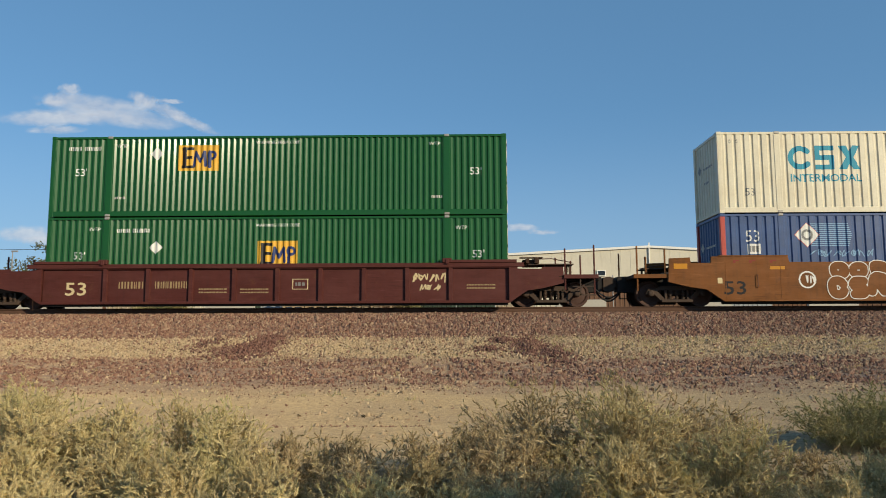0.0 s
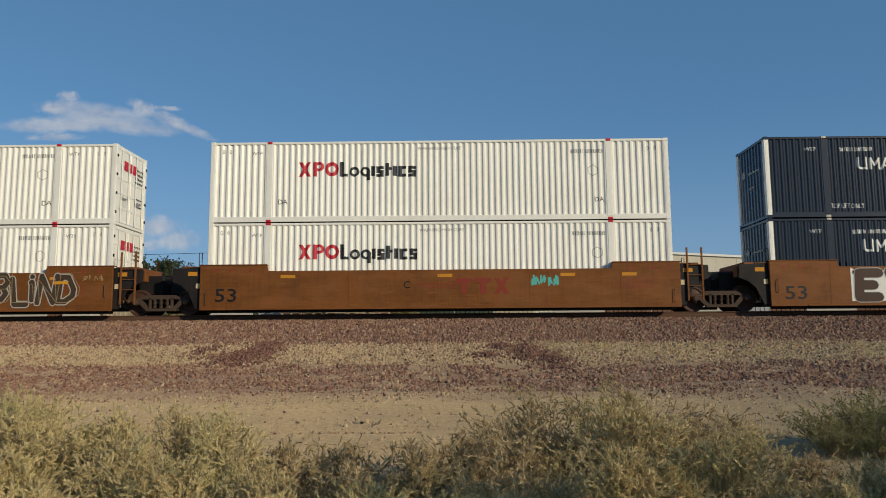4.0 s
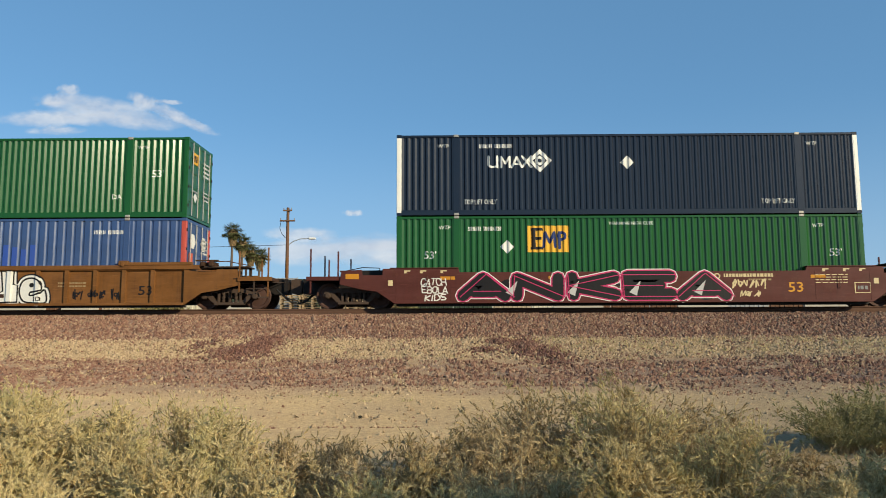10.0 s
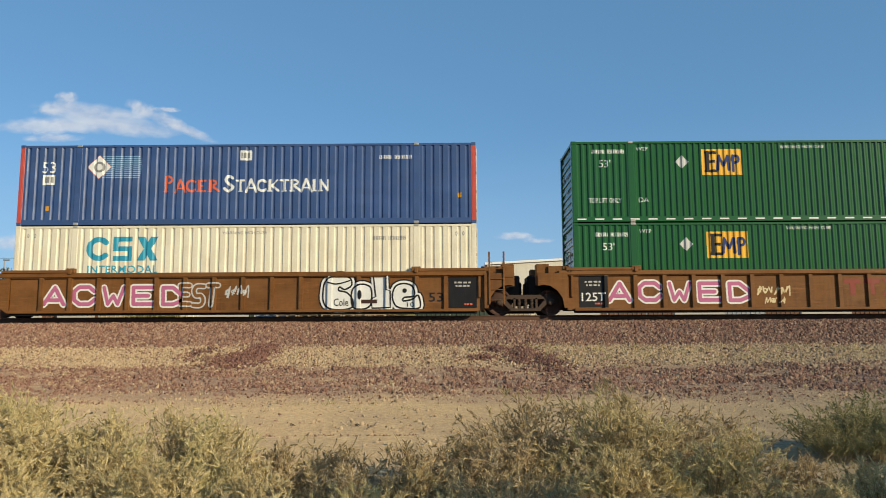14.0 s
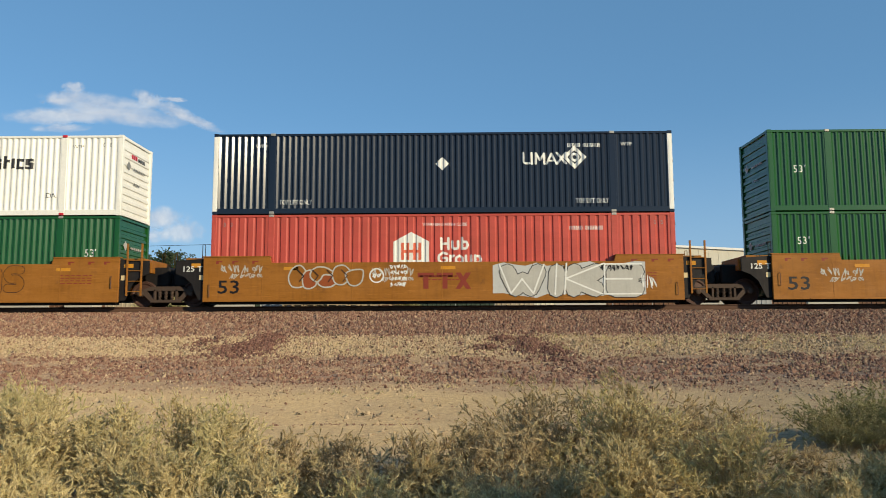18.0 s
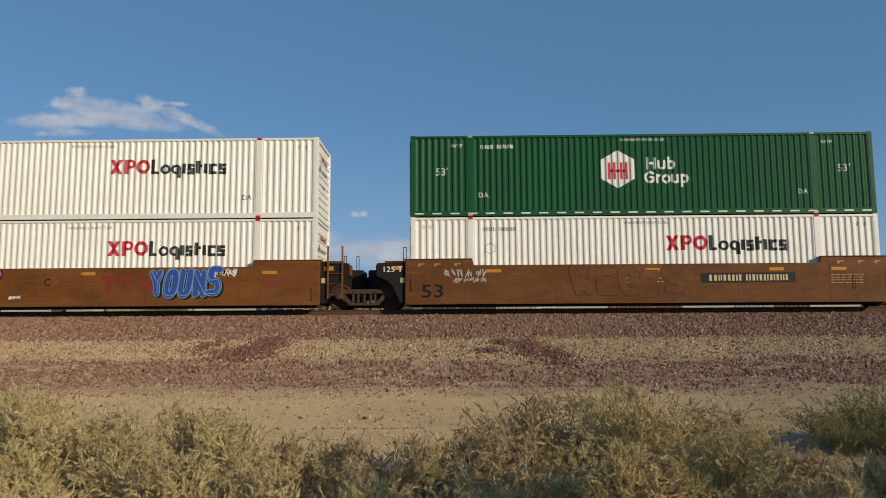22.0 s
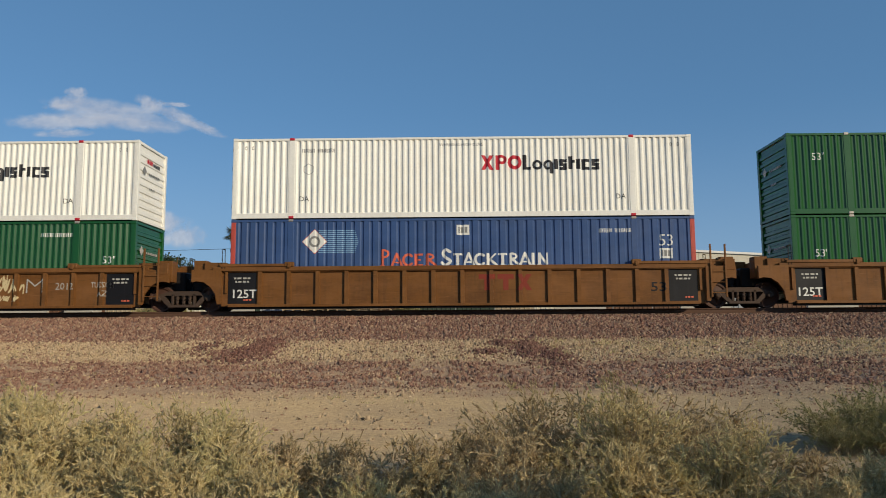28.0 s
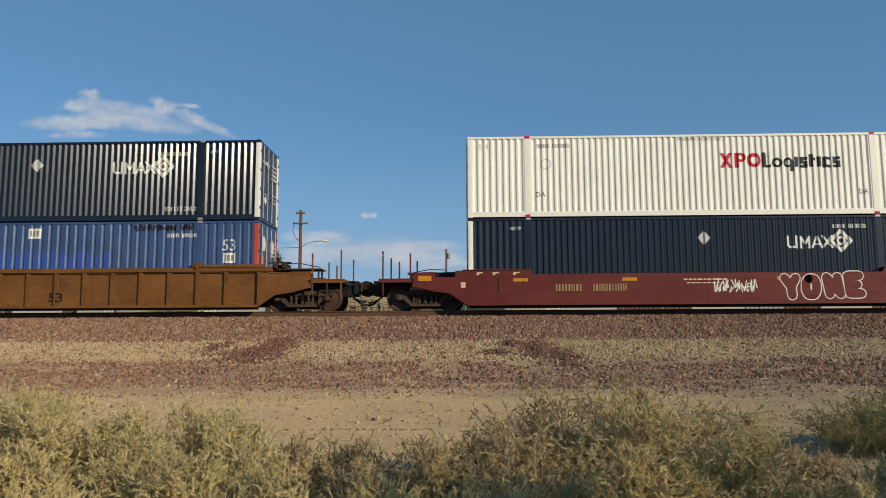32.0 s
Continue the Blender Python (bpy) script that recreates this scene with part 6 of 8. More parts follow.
car = rail_car(18.60, "ochre ribbed well car with pink and white graffiti",
               "ribbed", "ochre", "C", "J", brakes="L", ladder=True)
shared_truck(car, 9.76)
lettered(car, "ribbed", (("pink", -4.49, 0.72), ("bubw", -1.24, 0.74), ("gole", 4.41, 0.79), ("num53s", 6.66, 0.62), ("bpan", 7.58, 0.68),))
load(18.60, "banner", 1, "R", "blue corrugated container with red corner posts stacked on another",
     (("banner", -0.03, 1.46), ("comet", -4.83, 2.09), ("53", -7.04, 2.09), ("plate", -7.02, 1.64), ("plate", -0.06, 2.48), ("id", 5.20, 2.39), ("amber", -7.02, 0.61), ("amber", 7.50, 1.01),))
load(18.60, "blocks", 0, "R", "cream corrugated container with teal lettering sunk in a well",
     (("blocks", -4.26, 1.86), ("idk", 4.99, 2.41), ("warnk", -0.02, 2.62),))
car = rail_car(-4.86, "golden orange smooth-sided well car with an air tank on its end",
               "smooth", "orange", "J", "C", brakes="R")
lettered(car, "smooth", (("platec", 3.33, 0.91), ("lB", 1.20, 0.88), ("wscr", -1.84, 1.10), ("frame", 7.92, 0.71), ("num53", -7.36, 0.68), ("t125s", -8.57, 1.28), ("wscr", -2.07, 1.07), ("wscr", -5.90, 1.00),))
load(-4.86, "badge", 1, "R", "dark green corrugated container with a white emblem stacked on another",
     (("badge", -0.90, 1.56), ("id", 5.08, 2.45), ("warn", -0.03, 2.62), ("53'", 6.95, 1.58), ("da", 5.50, 0.72), ("wtp", 6.39, 2.48), ("53'", -7.00, 1.50),))
load(-4.86, "panel", 0, "R", "green corrugated container with a yellow panel sunk in a well",
     (("panel", 2.88, 2.03), ("diamond", 4.21, 2.20), ("id", 7.12, 2.40), ("53'", 7.03, 1.98), ("warn", -0.02, 2.61), ("wtp", 5.55, 2.51), ("53'", -7.00, 1.89),))
car = rail_car(-24.33, "golden orange middle well car with large pale graffiti",
               "smooth", "orange", "J", "J", ladder=True)
shared_truck(car, 9.73)
lettered(car, "smooth", (("t125s", -8.63, 1.28), ("num53", -7.35, 0.64), ("wscr", -6.91, 1.21), ("bubo", -3.95, 1.01), ("trio", 0.04, 0.82), ("wlarge", 4.33, 0.85), ("wscr", -1.71, 1.08),))
load(-24.33, "ringed", 1, "R", "navy corrugated container with white end posts stacked on another",
     (("ringed", 3.88, 1.94), ("diamond", 0.01, 1.77), ("id", 4.94, 2.40), ("top", -5.14, 0.43), ("top", 5.25, 0.42), ("wtp", -6.39, 2.44), ("wtp", 6.48, 2.43),))
load(-24.33, "redbox", 0, "R", "faded red corrugated container with a white emblem sunk in a well",
     (("redgable", -1.08, 1.64), ("id", 4.95, 2.37), ("warn", 0.09, 2.52),))
car = rail_car(-43.73, "golden orange smooth-sided well car with outlined graffiti",
               "smooth", "orange", "C", "J", ladder=True)
shared_truck(car, 9.70)
lettered(car, "smooth", (("num53", -7.40, 0.76), ("smudge", -7.1, 1.16), ("smudge", -5.7, 0.98), ("platec", -3.32, 0.96), ("lA", -1.18, 0.96), ("cube", 0.08, 0.96), ("darkw", 2.99, 0.94),))
load(-43.73, "twotone", 1, "L", "white corrugated container with red and black lettering stacked on another",
     (("twotone", 2.91, 1.95), ("idk", -5.08, 2.47), ("hex", -5.31, 1.79), ("warnk", 0.04, 2.65), ("dak", -5.52, 0.74), ("dak", 5.57, 0.73), ("wtpk", -6.44, 2.48), ("wtpk", 6.46, 2.48),))
load(-43.73, "badge", 0, "L", "dark green corrugated container with a white emblem sunk in a well",
     (("house", -0.79, 1.71), ("id", -5.08, 2.44), ("warn", 0.07, 2.62), ("53'", -6.91, 1.59), ("53'", 7.07, 1.59),))
car = rail_car(-67.34, "rusty brown smooth-sided well car with faint dark graffiti",
               "smooth", "tarnished", "J", "C")
lettered(car, "smooth", (("t125s", -8.66, 1.36), ("num53", -7.31, 0.59), ("darkr", -0.71, 0.88), ("platec", 3.42, 0.98), ("wscr", -6.19, 1.15),))
load(-67.34, "badge", 1, "L", "dark green corrugated container with a white emblem stacked on another",
     (("badge", -0.80, 1.64), ("id", -5.08, 2.49), ("warn", 0.07, 2.69), ("53'", -6.97, 1.61), ("53'", 7.05, 1.63), ("wtp", -6.44, 2.52), ("wtp", 6.50, 2.55), ("da", -5.51, 0.76), ("da", 5.59, 0.80), ("dashes", 0, 0.11),))
load(-67.34, "twotone", 0, "L", "white corrugated container with red and black lettering sunk in a well",
     (("twotone", 2.96, 1.91), ("idk", -5.03, 2.46), ("hex", -5.30, 1.79), ("warnk", 0.11, 2.65),))
car = rail_car(-86.75, "rusty middle well car with pink and blue graffiti",
               "smooth", "rusty", "J", "J", ladder=True)
shared_truck(car, 9.70)
lettered(car, "smooth", (("t125s", -8.76, 1.36), ("num53", -7.39, 0.61), ("pebz", -4.10, 0.93), ("lC", -1.22, 0.98), ("trio", 1.54, 0.92), ("bluew", 3.60, 0.98),))
load(-86.75, "twotone", 1, "L", "white corrugated container with red and black lettering stacked on another",
     (("twotone", 2.84, 1.87), ("idk", -5.14, 2.48), ("hex", -5.37, 1.83), ("warnk", 0.02, 2.64), ("dak", -5.54, 0.75), ("dak", 5.57, 0.75),))
load(-86.75, "twotone", 0, "L", "white corrugated container with red and black lettering sunk in a well",
     (("twotone", 2.88, 1.86), ("idk", -5.10, 2.45), ("hex", -5.34, 1.76), ("warnk", 0.05, 2.62),))
car = rail_car(-106.30, "rusty smooth-sided well car with large green graffiti",
               "smooth", "rusty", "C", "J", brakes="L", ladder=True)
shared_truck(car, 9.73)
lettered(car, "smooth", (("num53", -7.60, 0.64), ("mint", -7.94, 1.05), ("platec", -3.23, 0.94), ("lB", -1.14, 0.99), ("tecks", 3.33, 0.87),))
load(-106.30, "twotone", 1, "L", "white corrugated container with red and black lettering stacked on another",
     (("twotone", 2.89, 1.85), ("idk", -5.12, 2.48), ("hex", -5.38, 1.81), ("warnk", 0.04, 2.61), ("dak", -5.50, 0.75), ("dak", 5.56, 0.71),))
load(-106.30, "twotone", 0, "L", "white corrugated container with red and black lettering sunk in a well",
     (("twotone", 2.93, 1.84), ("idk", -5.05, 2.45), ("hex", -5.32, 1.76), ("warnk", 0.10, 2.63),))
car = rail_car(-129.80, "ochre ribbed well car with a brake wheel on its end",
               "ribbed", "ochre", "J", "C", brakes="R")
lettered(car, "ribbed", (("num53s", 6.78, 0.70), ("plates", 4.19, 0.87), ("t125", -7.56, 0.52), ("bpan", -7.56, 0.63),))
load(-129.80, "panel", 1, "R", "green corrugated container with a yellow panel stacked on another",
     (("panel", 2.75, 2.08), ("diamond", 4.16, 2.27), ("id", 7.07, 2.47), ("53'", 6.99, 2.04), ("wtp", 5.49, 2.58), ("top", 6.98, 0.66), ("warn", -0.08, 2.66), ("da", 5.51, 0.72), ("53'", -7.00, 2.06),))
load(-129.80, "panel", 0, "R", "green corrugated container with a yellow panel sunk in a well",
     (("diamond", 4.44, 1.78), ("id", 5.12, 2.39), ("53'", 7.03, 1.53), ("wtp", 6.46, 2.45), ("warn", -0.02, 2.59), ("53'", -7.09, 1.57),))
car = rail_car(-149.27, "ochre ribbed middle well car with black end panels",
               "ribbed", "ochre", "J", "J", ladder=True)
shared_truck(car, 9.73)
lettered(car, "ribbed", (("t125", -7.53, 0.58), ("num53s", 6.73, 0.73), ("trio", 1.45, 0.92), ("bpan", -7.63, 0.71), ("bpan", 7.58, 0.61),))
load(-149.27, "twotone", 1, "L", "white corrugated container with red and black lettering stacked on another",
     (("twotone", 2.88, 1.93), ("idk", -5.10, 2.44), ("hex", -5.39, 1.77), ("warnk", 0.00, 2.61), ("dak", -5.53, 0.71), ("dak", 5.57, 0.71),))
load(-149.27, "banner", 0, "L", "blue corrugated container with red corner posts sunk in a well",
     (("banner", 0.05, 1.50), ("comet", -4.72, 2.10), ("plate", 0.04, 2.47), ("53", 7.07, 2.06), ("plate", 7.06, 1.60), ("id", 5.29, 2.41),))
car = rail_car(-168.78, "ochre ribbed well car with thin white letters",
               "ribbed", "ochre", "C", "J", ladder=True)
shared_truck(car, 9.75)
lettered(car, "ribbed", (("plates", -4.82, 0.85), ("rekt", 1.03, 0.89), ("scr", 3.67, 0.67), ("bars2", 7.00, 0.77), ("bpan", 7.63, 0.63),))
load(-168.78, "twotone", 1, "L", "white corrugated container with red and black lettering stacked on another",
     (("twotone", 2.90, 1.84), ("idk", -5.09, 2.48), ("hex", -5.35, 1.83), ("warnk", 0.06, 2.63), ("dak", -5.49, 0.75), ("dak", 5.61, 0.71),))
load(-168.78, "badge", 0, "L", "dark green corrugated container with a white emblem sunk in a well",
     (("house", -0.78, 1.66), ("id", 5.21, 2.41), ("53'", -6.89, 1.57), ("53'", 7.13, 1.52), ("warn", 0.11, 2.61),))
car = rail_car(-192.30, "dark red low smooth-sided well car with white graffiti",
               "smooth", "maroon", "C", "C", low=True, brakes="R")
lettered(car, "smooth", (("barsc", -3.92, 0.73), ("scrw", 0.94, 0.77), ("vone", 3.84, 0.71), ("num53y", 6.90, 0.69), ("dplate", 7.40, 0.68),))
load(-192.30, "twotone", 1, "L", "white corrugated container with red and black lettering stacked on another",
     (("twotone", 2.90, 1.93), ("idk", -5.11, 2.54), ("hex", -5.33, 1.89), ("warnk", 0.03, 2.72), ("dak", -5.53, 0.81), ("dak", 5.59, 0.81),))
load(-192.30, "ringed", 0, "L", "navy corrugated container with white end posts sunk in a well",
     (("ringed", 3.92, 1.98), ("diamondg", 0.05, 2.14), ("id", 4.95, 2.51), ("wtp", -6.44, 2.52), ("wtp", 6.49, 2.55),))
car = rail_car(-215.80, "weathered ochre ribbed well car with amber reflectors",
               "ribbed", "ochre", "C", "C")
lettered(car, "ribbed", (("num53s", 0.97, 0.50),))
load(-215.80, "ringed", 1, "R", "navy corrugated container with white end posts stacked on another",
     (("ringed", 3.80, 1.93), ("diamondg", -0.00, 2.05), ("id", 4.90, 2.41), ("top", 5.24, 0.42), ("wtp", 6.45, 2.45),))
load(-215.80, "banner", 0, "R", "blue corrugated container with red corner posts sunk in a well",
     (("53", 7.03, 2.03), ("plate", 7.05, 1.57), ("plate", 0.07, 2.49), ("patch", 0.11, 1.46), ("id", 5.32, 2.38), ("darktag", 4.70, 2.65),))

# ---- ground: one sheet from the camera over the embankment to the horizon ----
PROFILE_Y = (-4000, -60, 0.0, 7.0, 12.0, 16.3, 20.0, 23.6, 24.85, 25.15, 25.75, 28.5, 29.1, 30.6, 33.0, 60, 400, 4200)
PROFILE_Z = (0.0, 0.0, 0.0, 0.05, 0.16, 0.43, 0.84, 1.50, 2.09, 2.18, 2.275, 2.29, 2.16, 1.75, 1.70, 1.70, 1.70, 1.70)


def level(x, y):
    z = float(np.interp(y, PROFILE_Y, PROFILE_Z))
    if abs(x) < 80 and -5 < y < 24.7:
        z += 0.05 * noise.noise((x * 0.35, y * 0.5, 0.0)) + 0.018 * noise.noise((x * 1.7, y * 1.9, 3.0))
    return z


def ground_material():
    m, n, links, p = nodes_of("sand_and_gravel")
    geo = n.new("ShaderNodeNewGeometry")
    pos = geo.outputs["Position"]
    sep = n.new("ShaderNodeSeparateXYZ")
    links.new(pos, sep.inputs[0])
    warp = noise_node(n, links, stretched(n, links, pos, 0.35, 1.0, 1.0), 0.8, 5, 0.65)
    def shifted(amount):
        k = n.new("ShaderNodeMath")
        k.operation = "MULTIPLY_ADD"
        links.new(warp, k.inputs[0])
        k.inputs[1].default_value = amount
        links.new(sep.outputs["Y"], k.inputs[2])
        return k.outputs[0]
    def times(a, b):
        k = n.new("ShaderNodeMath")
        k.operation = "MULTIPLY"
        links.new(a, k.inputs[0])
        if isinstance(b, float):
            k.inputs[1].default_value = b
        else:
            links.new(b, k.inputs[1])
        return k.outputs[0]
    grit = noise_node(n, links, pos, 30.0, 6, 0.8)
    fine = noise_node(n, links, pos, 9.0, 6, 0.7)
    broad = noise_node(n, links, pos, 0.5, 5, 0.6)
    sand = mixed(n, links, band(n, links, fine, 0.3, 0.7), (0.32, 0.222, 0.112), (0.57, 0.415, 0.215))
    sand = mixed(n, links, band(n, links, broad, 0.4, 0.65, 0, 0.5), sand, (0.27, 0.195, 0.118))
    gravel = mixed(n, links, band(n, links, grit, 0.38, 0.62), (0.085, 0.046, 0.036), (0.30, 0.195, 0.14))
    lower = times(band(n, links, shifted(2.4), 16.4, 18.6), band(n, links, shifted(2.6), 22.6, 20.9))
    patchy = band(n, links, noise_node(n, links, stretched(n, links, pos, 0.25, 0.6, 1.0), 1.3, 5, 0.7), 0.38, 0.52, 0.45, 1.0)
    c = mixed(n, links, times(times(lower, patchy), 0.95), sand, gravel)
    c = mixed(n, links, times(band(n, links, grit, 0.56, 0.66), band(n, links, fine, 0.45, 0.65, 0.0, 0.7)), c, (0.13, 0.08, 0.06))
    c = mixed(n, links, band(n, links, noise_node(n, links, pos, 17.0, 6, 0.85), 0.47, 0.60, 0, 0.55), c, (0.15, 0.10, 0.065))
    c = mixed(n, links, band(n, links, noise_node(n, links, pos, 24.0, 5, 0.8), 0.55, 0.66, 0, 0.5), c, (0.60, 0.47, 0.285))
    c = mixed(n, links, band(n, links, shifted(0.5), 23.55, 23.85), c, gravel)
    links.new(c, p.inputs["Base Color"])
    p.inputs["Roughness"].default_value = 0.95
    p.inputs["Diffuse Roughness"].default_value = 1.0
    b = n.new("ShaderNodeBump")
    b.inputs["Strength"].default_value, b.inputs["Distance"].default_value = 0.7, 0.03
    links.new(mixed(n, links, 0.5, grit, fine), b.inputs["Height"])
    links.new(b.outputs[0], p.inputs["Normal"])
    return m


def axis(points):
    out = []
    for a, b, step in points:
        out += list(np.arange(a, b, step))
    return out + [points[-1][1]]


gx = axis([(-4000, -1000, 1000), (-1000, -200, 200), (-200, -60, 28), (-60, -20, 4), (-20, 20, 0.25), (20, 60, 4), (60, 200, 28), (200, 1000, 200), (1000, 4000, 1000)])
gy = axis([(-4000, -400, 900), (-400, -60, 85), (-60, 2, 6.2), (2, 23.5, 0.25), (23.5, 25.5, 0.1), (25.5, 33, 0.5), (33, 60, 9), (60, 400, 85), (400, 4200, 950)])
verts = [(x, y, level(x, y)) for y in gy for x in gx]
w = len(gx)
faces = [(j * w + i, j * w + i + 1, (j + 1) * w + i + 1, (j + 1) * w + i) for j in range(len(gy) - 1) for i in range(w - 1)]
me = bpy.data.meshes.new("ground")
me.from_pydata(verts, [], faces)
me.materials.append(ground_material())
me.polygons.foreach_set("use_smooth", [True] * len(faces))
tagged(new("ground", me), "tan desert sand with bands of reddish gravel and a ballast bank", "ground", kind="structure")


def stone_material(name, tone):
    m, n, links, p = nodes_of(name)
    geo = n.new("ShaderNodeNewGeometry")
    ramp = n.new("ShaderNodeValToRGB")
    ramp.color_ramp.elements[0].color = (*tone[0], 1)
    ramp.color_ramp.elements[1].color = (*tone[-1], 1)
    for at, c in zip((0.3, 0.55, 0.8), tone[1:]):
        e = ramp.color_ramp.elements.new(at)
        e.color = (*c, 1)
    links.new(geo.outputs["Random Per Island"], ramp.inputs[0])
    grain = noise_node(n, links, geo.outputs["Position"], 60, 4, 0.7)
    links.new(mixed(n, links, band(n, links, grain, 0.35, 0.7, 0, 0.25), ramp.outputs[0], (0.12, 0.07, 0.055)), p.inputs["Base Color"])
    p.inputs["Roughness"].default_value = 0.9
    p.inputs["Diffuse Roughness"].default_value = 1.0
    return m


STONE = stone_material("crushed_stone", ((0.13, 0.060, 0.039), (0.21, 0.103, 0.066), (0.275, 0.148, 0.094), (0.275, 0.172, 0.110), (0.39, 0.275, 0.175)))
SPILL = stone_material("dark_red_stone", ((0.09, 0.037, 0.026), (0.14, 0.060, 0.041), (0.19, 0.086, 0.058), (0.19, 0.10, 0.068), (0.28, 0.17, 0.11)))
PEBBLE = stone_material("tan_pebbles", ((0.26, 0.18, 0.10), (0.38, 0.27, 0.155), (0.46, 0.34, 0.20), (0.42, 0.30, 0.175), (0.52, 0.39, 0.235)))


def scatter(name, label, places, sizes, sink=0.35, material=STONE):
    """Loose stones as one sheet of small uneven solids."""
    base = np.array([(1, 0, 0), (-0.5, 0.87, 0), (-0.5, -0.87, 0), (0.42, 0.25, 0.95), (-0.42, 0.25, 0.85)], float)
    tri = np.array([(0, 1, 4), (0, 4, 3), (1, 2, 4), (2, 3, 4), (2, 0, 3)])
    k = len(places)
    rng = np.random.default_rng(5)
    v = base[None] * rng.uniform(0.55, 1.25, (k, 5, 1)) + rng.uniform(-0.25, 0.25, (k, 5, 3)) - (0, 0, 0.45)
    a = rng.uniform(0, 2 * np.pi, k)
    ca, sa = np.cos(a)[:, None], np.sin(a)[:, None]
    x, y = v[:, :, 0] * ca - v[:, :, 1] * sa, v[:, :, 0] * sa + v[:, :, 1] * ca
    v = np.stack([x, y, v[:, :, 2] * 1.05], 2) * np.asarray(sizes)[:, None, None]
    v += np.asarray(places)[:, None, :] + np.array([0, 0, 1])[None, None] * (np.asarray(sizes) * (0.6 - sink))[:, None, None]
    f = (tri[None] + 5 * np.arange(k)[:, None, None]).reshape(-1, 3)
    mesh = bpy.data.meshes.new(name)
    mesh.vertices.add(k * 5)
    mesh.vertices.foreach_set("co", v.astype(np.float32).ravel())
    mesh.loops.add(len(f) * 3)
    mesh.loops.foreach_set("vertex_index", f.astype(np.int32).ravel())
    mesh.polygons.add(len(f))
    mesh.polygons.foreach_set("loop_start", np.arange(0, len(f) * 3, 3, dtype=np.int32))
    mesh.update(calc_edges=True)
    mesh.materials.append(material)
    return tagged(new(name, mesh), label, "gravel", kind="stuff")


rng = np.random.default_rng(11)


def strewn(count, x0, x1, y0, y1, keep=None):
    out = []
    while len(out) < count:
        x, y = rng.uniform(x0, x1), rng.uniform(y0, y1)
        if keep is None or rng.random() < keep(x, y):
            out.append((x, y, level(x, y)))
    return out


def in_band(x, y):
    """How thickly the gravel lies: a ragged band along the foot of the bank, thinning out both ways."""
    edge = 1.1 * noise.noise((x * 0.3, y * 0.4, 7.0)) + 0.5 * noise.noise((x * 1.1, y * 1.3, 2.0))
    u = y + edge
    base = 1.0 if 16.6 < u < 20.6 else 0.16 if u >= 20.6 else 0.22 if u > 15.4 else 0.03
    return base * (0.22 + 0.78 * (noise.noise((x * 0.8, y * 1.4, 1.0)) > -0.10)) * (0.45 + 0.55 * (noise.noise((x * 2.6, y * 3.0, 4.0)) > -0.15))


p1 = strewn(31000, -18.5, 18.5, 23.5, 26.2)
scatter("ballast", "reddish brown crushed ballast stones banked below the rails", p1, rng.uniform(0.040, 0.082, len(p1)))
p2 = strewn(33000, -17, 17, 11.5, 23.6, in_band)
p2 += [(x, 11.75 + 0.06 * math.sin(2 * x) + rng.normal(0, 0.05), level(x, 11.75)) for x in rng.uniform(-2.9, -0.5, 110)]
scatter("gravel", "sparse reddish gravel strewn over tan sand", p2, (0.026 + 0.052 * rng.random(len(p2)) ** 1.4) * np.interp([q[1] for q in p2], (12, 15.5, 18), (0.45, 0.6, 1.0)))
p4 = strewn(27000, -16.5, 16.5, 10.5, 23.7, lambda x, y: 1.0 if y > 20.5 else 0.03 + 0.07 * (noise.noise((x * 0.4, y * 0.8, 5.0)) > 0.1))
scatter("pebbles", "small tan pebbles and clods scattered over the sand", p4, 0.024 + 0.052 * rng.random(len(p4)) ** 1.8, 0.4, PEBBLE)
p3 = []
for cx, cy, sx, sy, count in ((-5.75, 22.5, 0.50, 1.5, 1500), (-6.2, 21.4, 0.75, 0.9, 650), (-7.4, 22.4, 0.5, 1.0, 160),
                              (2.1, 22.0, 0.42, 1.0, 1500), (1.35, 22.8, 0.35, 0.45, 180), (0.9, 21.6, 0.5, 0.5, 160), (2.7, 20.9, 0.5, 1.2, 450)):
    for _ in range(count):
        x, y = cx + rng.normal(0, sx * 0.6), cy + rng.normal(0, sy * 0.6)
        y = min(y, 23.6)
        p3.append((x, y, level(x, y) + 0.09 * rng.random() * math.exp(-((x - cx) / sx) ** 2 - ((y - cy) / sy) ** 2)))
scatter("spilled_ballast", "heaps of dark red ballast spilled on the sandy bank", p3, rng.uniform(0.030, 0.070, len(p3)), 0.35, SPILL)

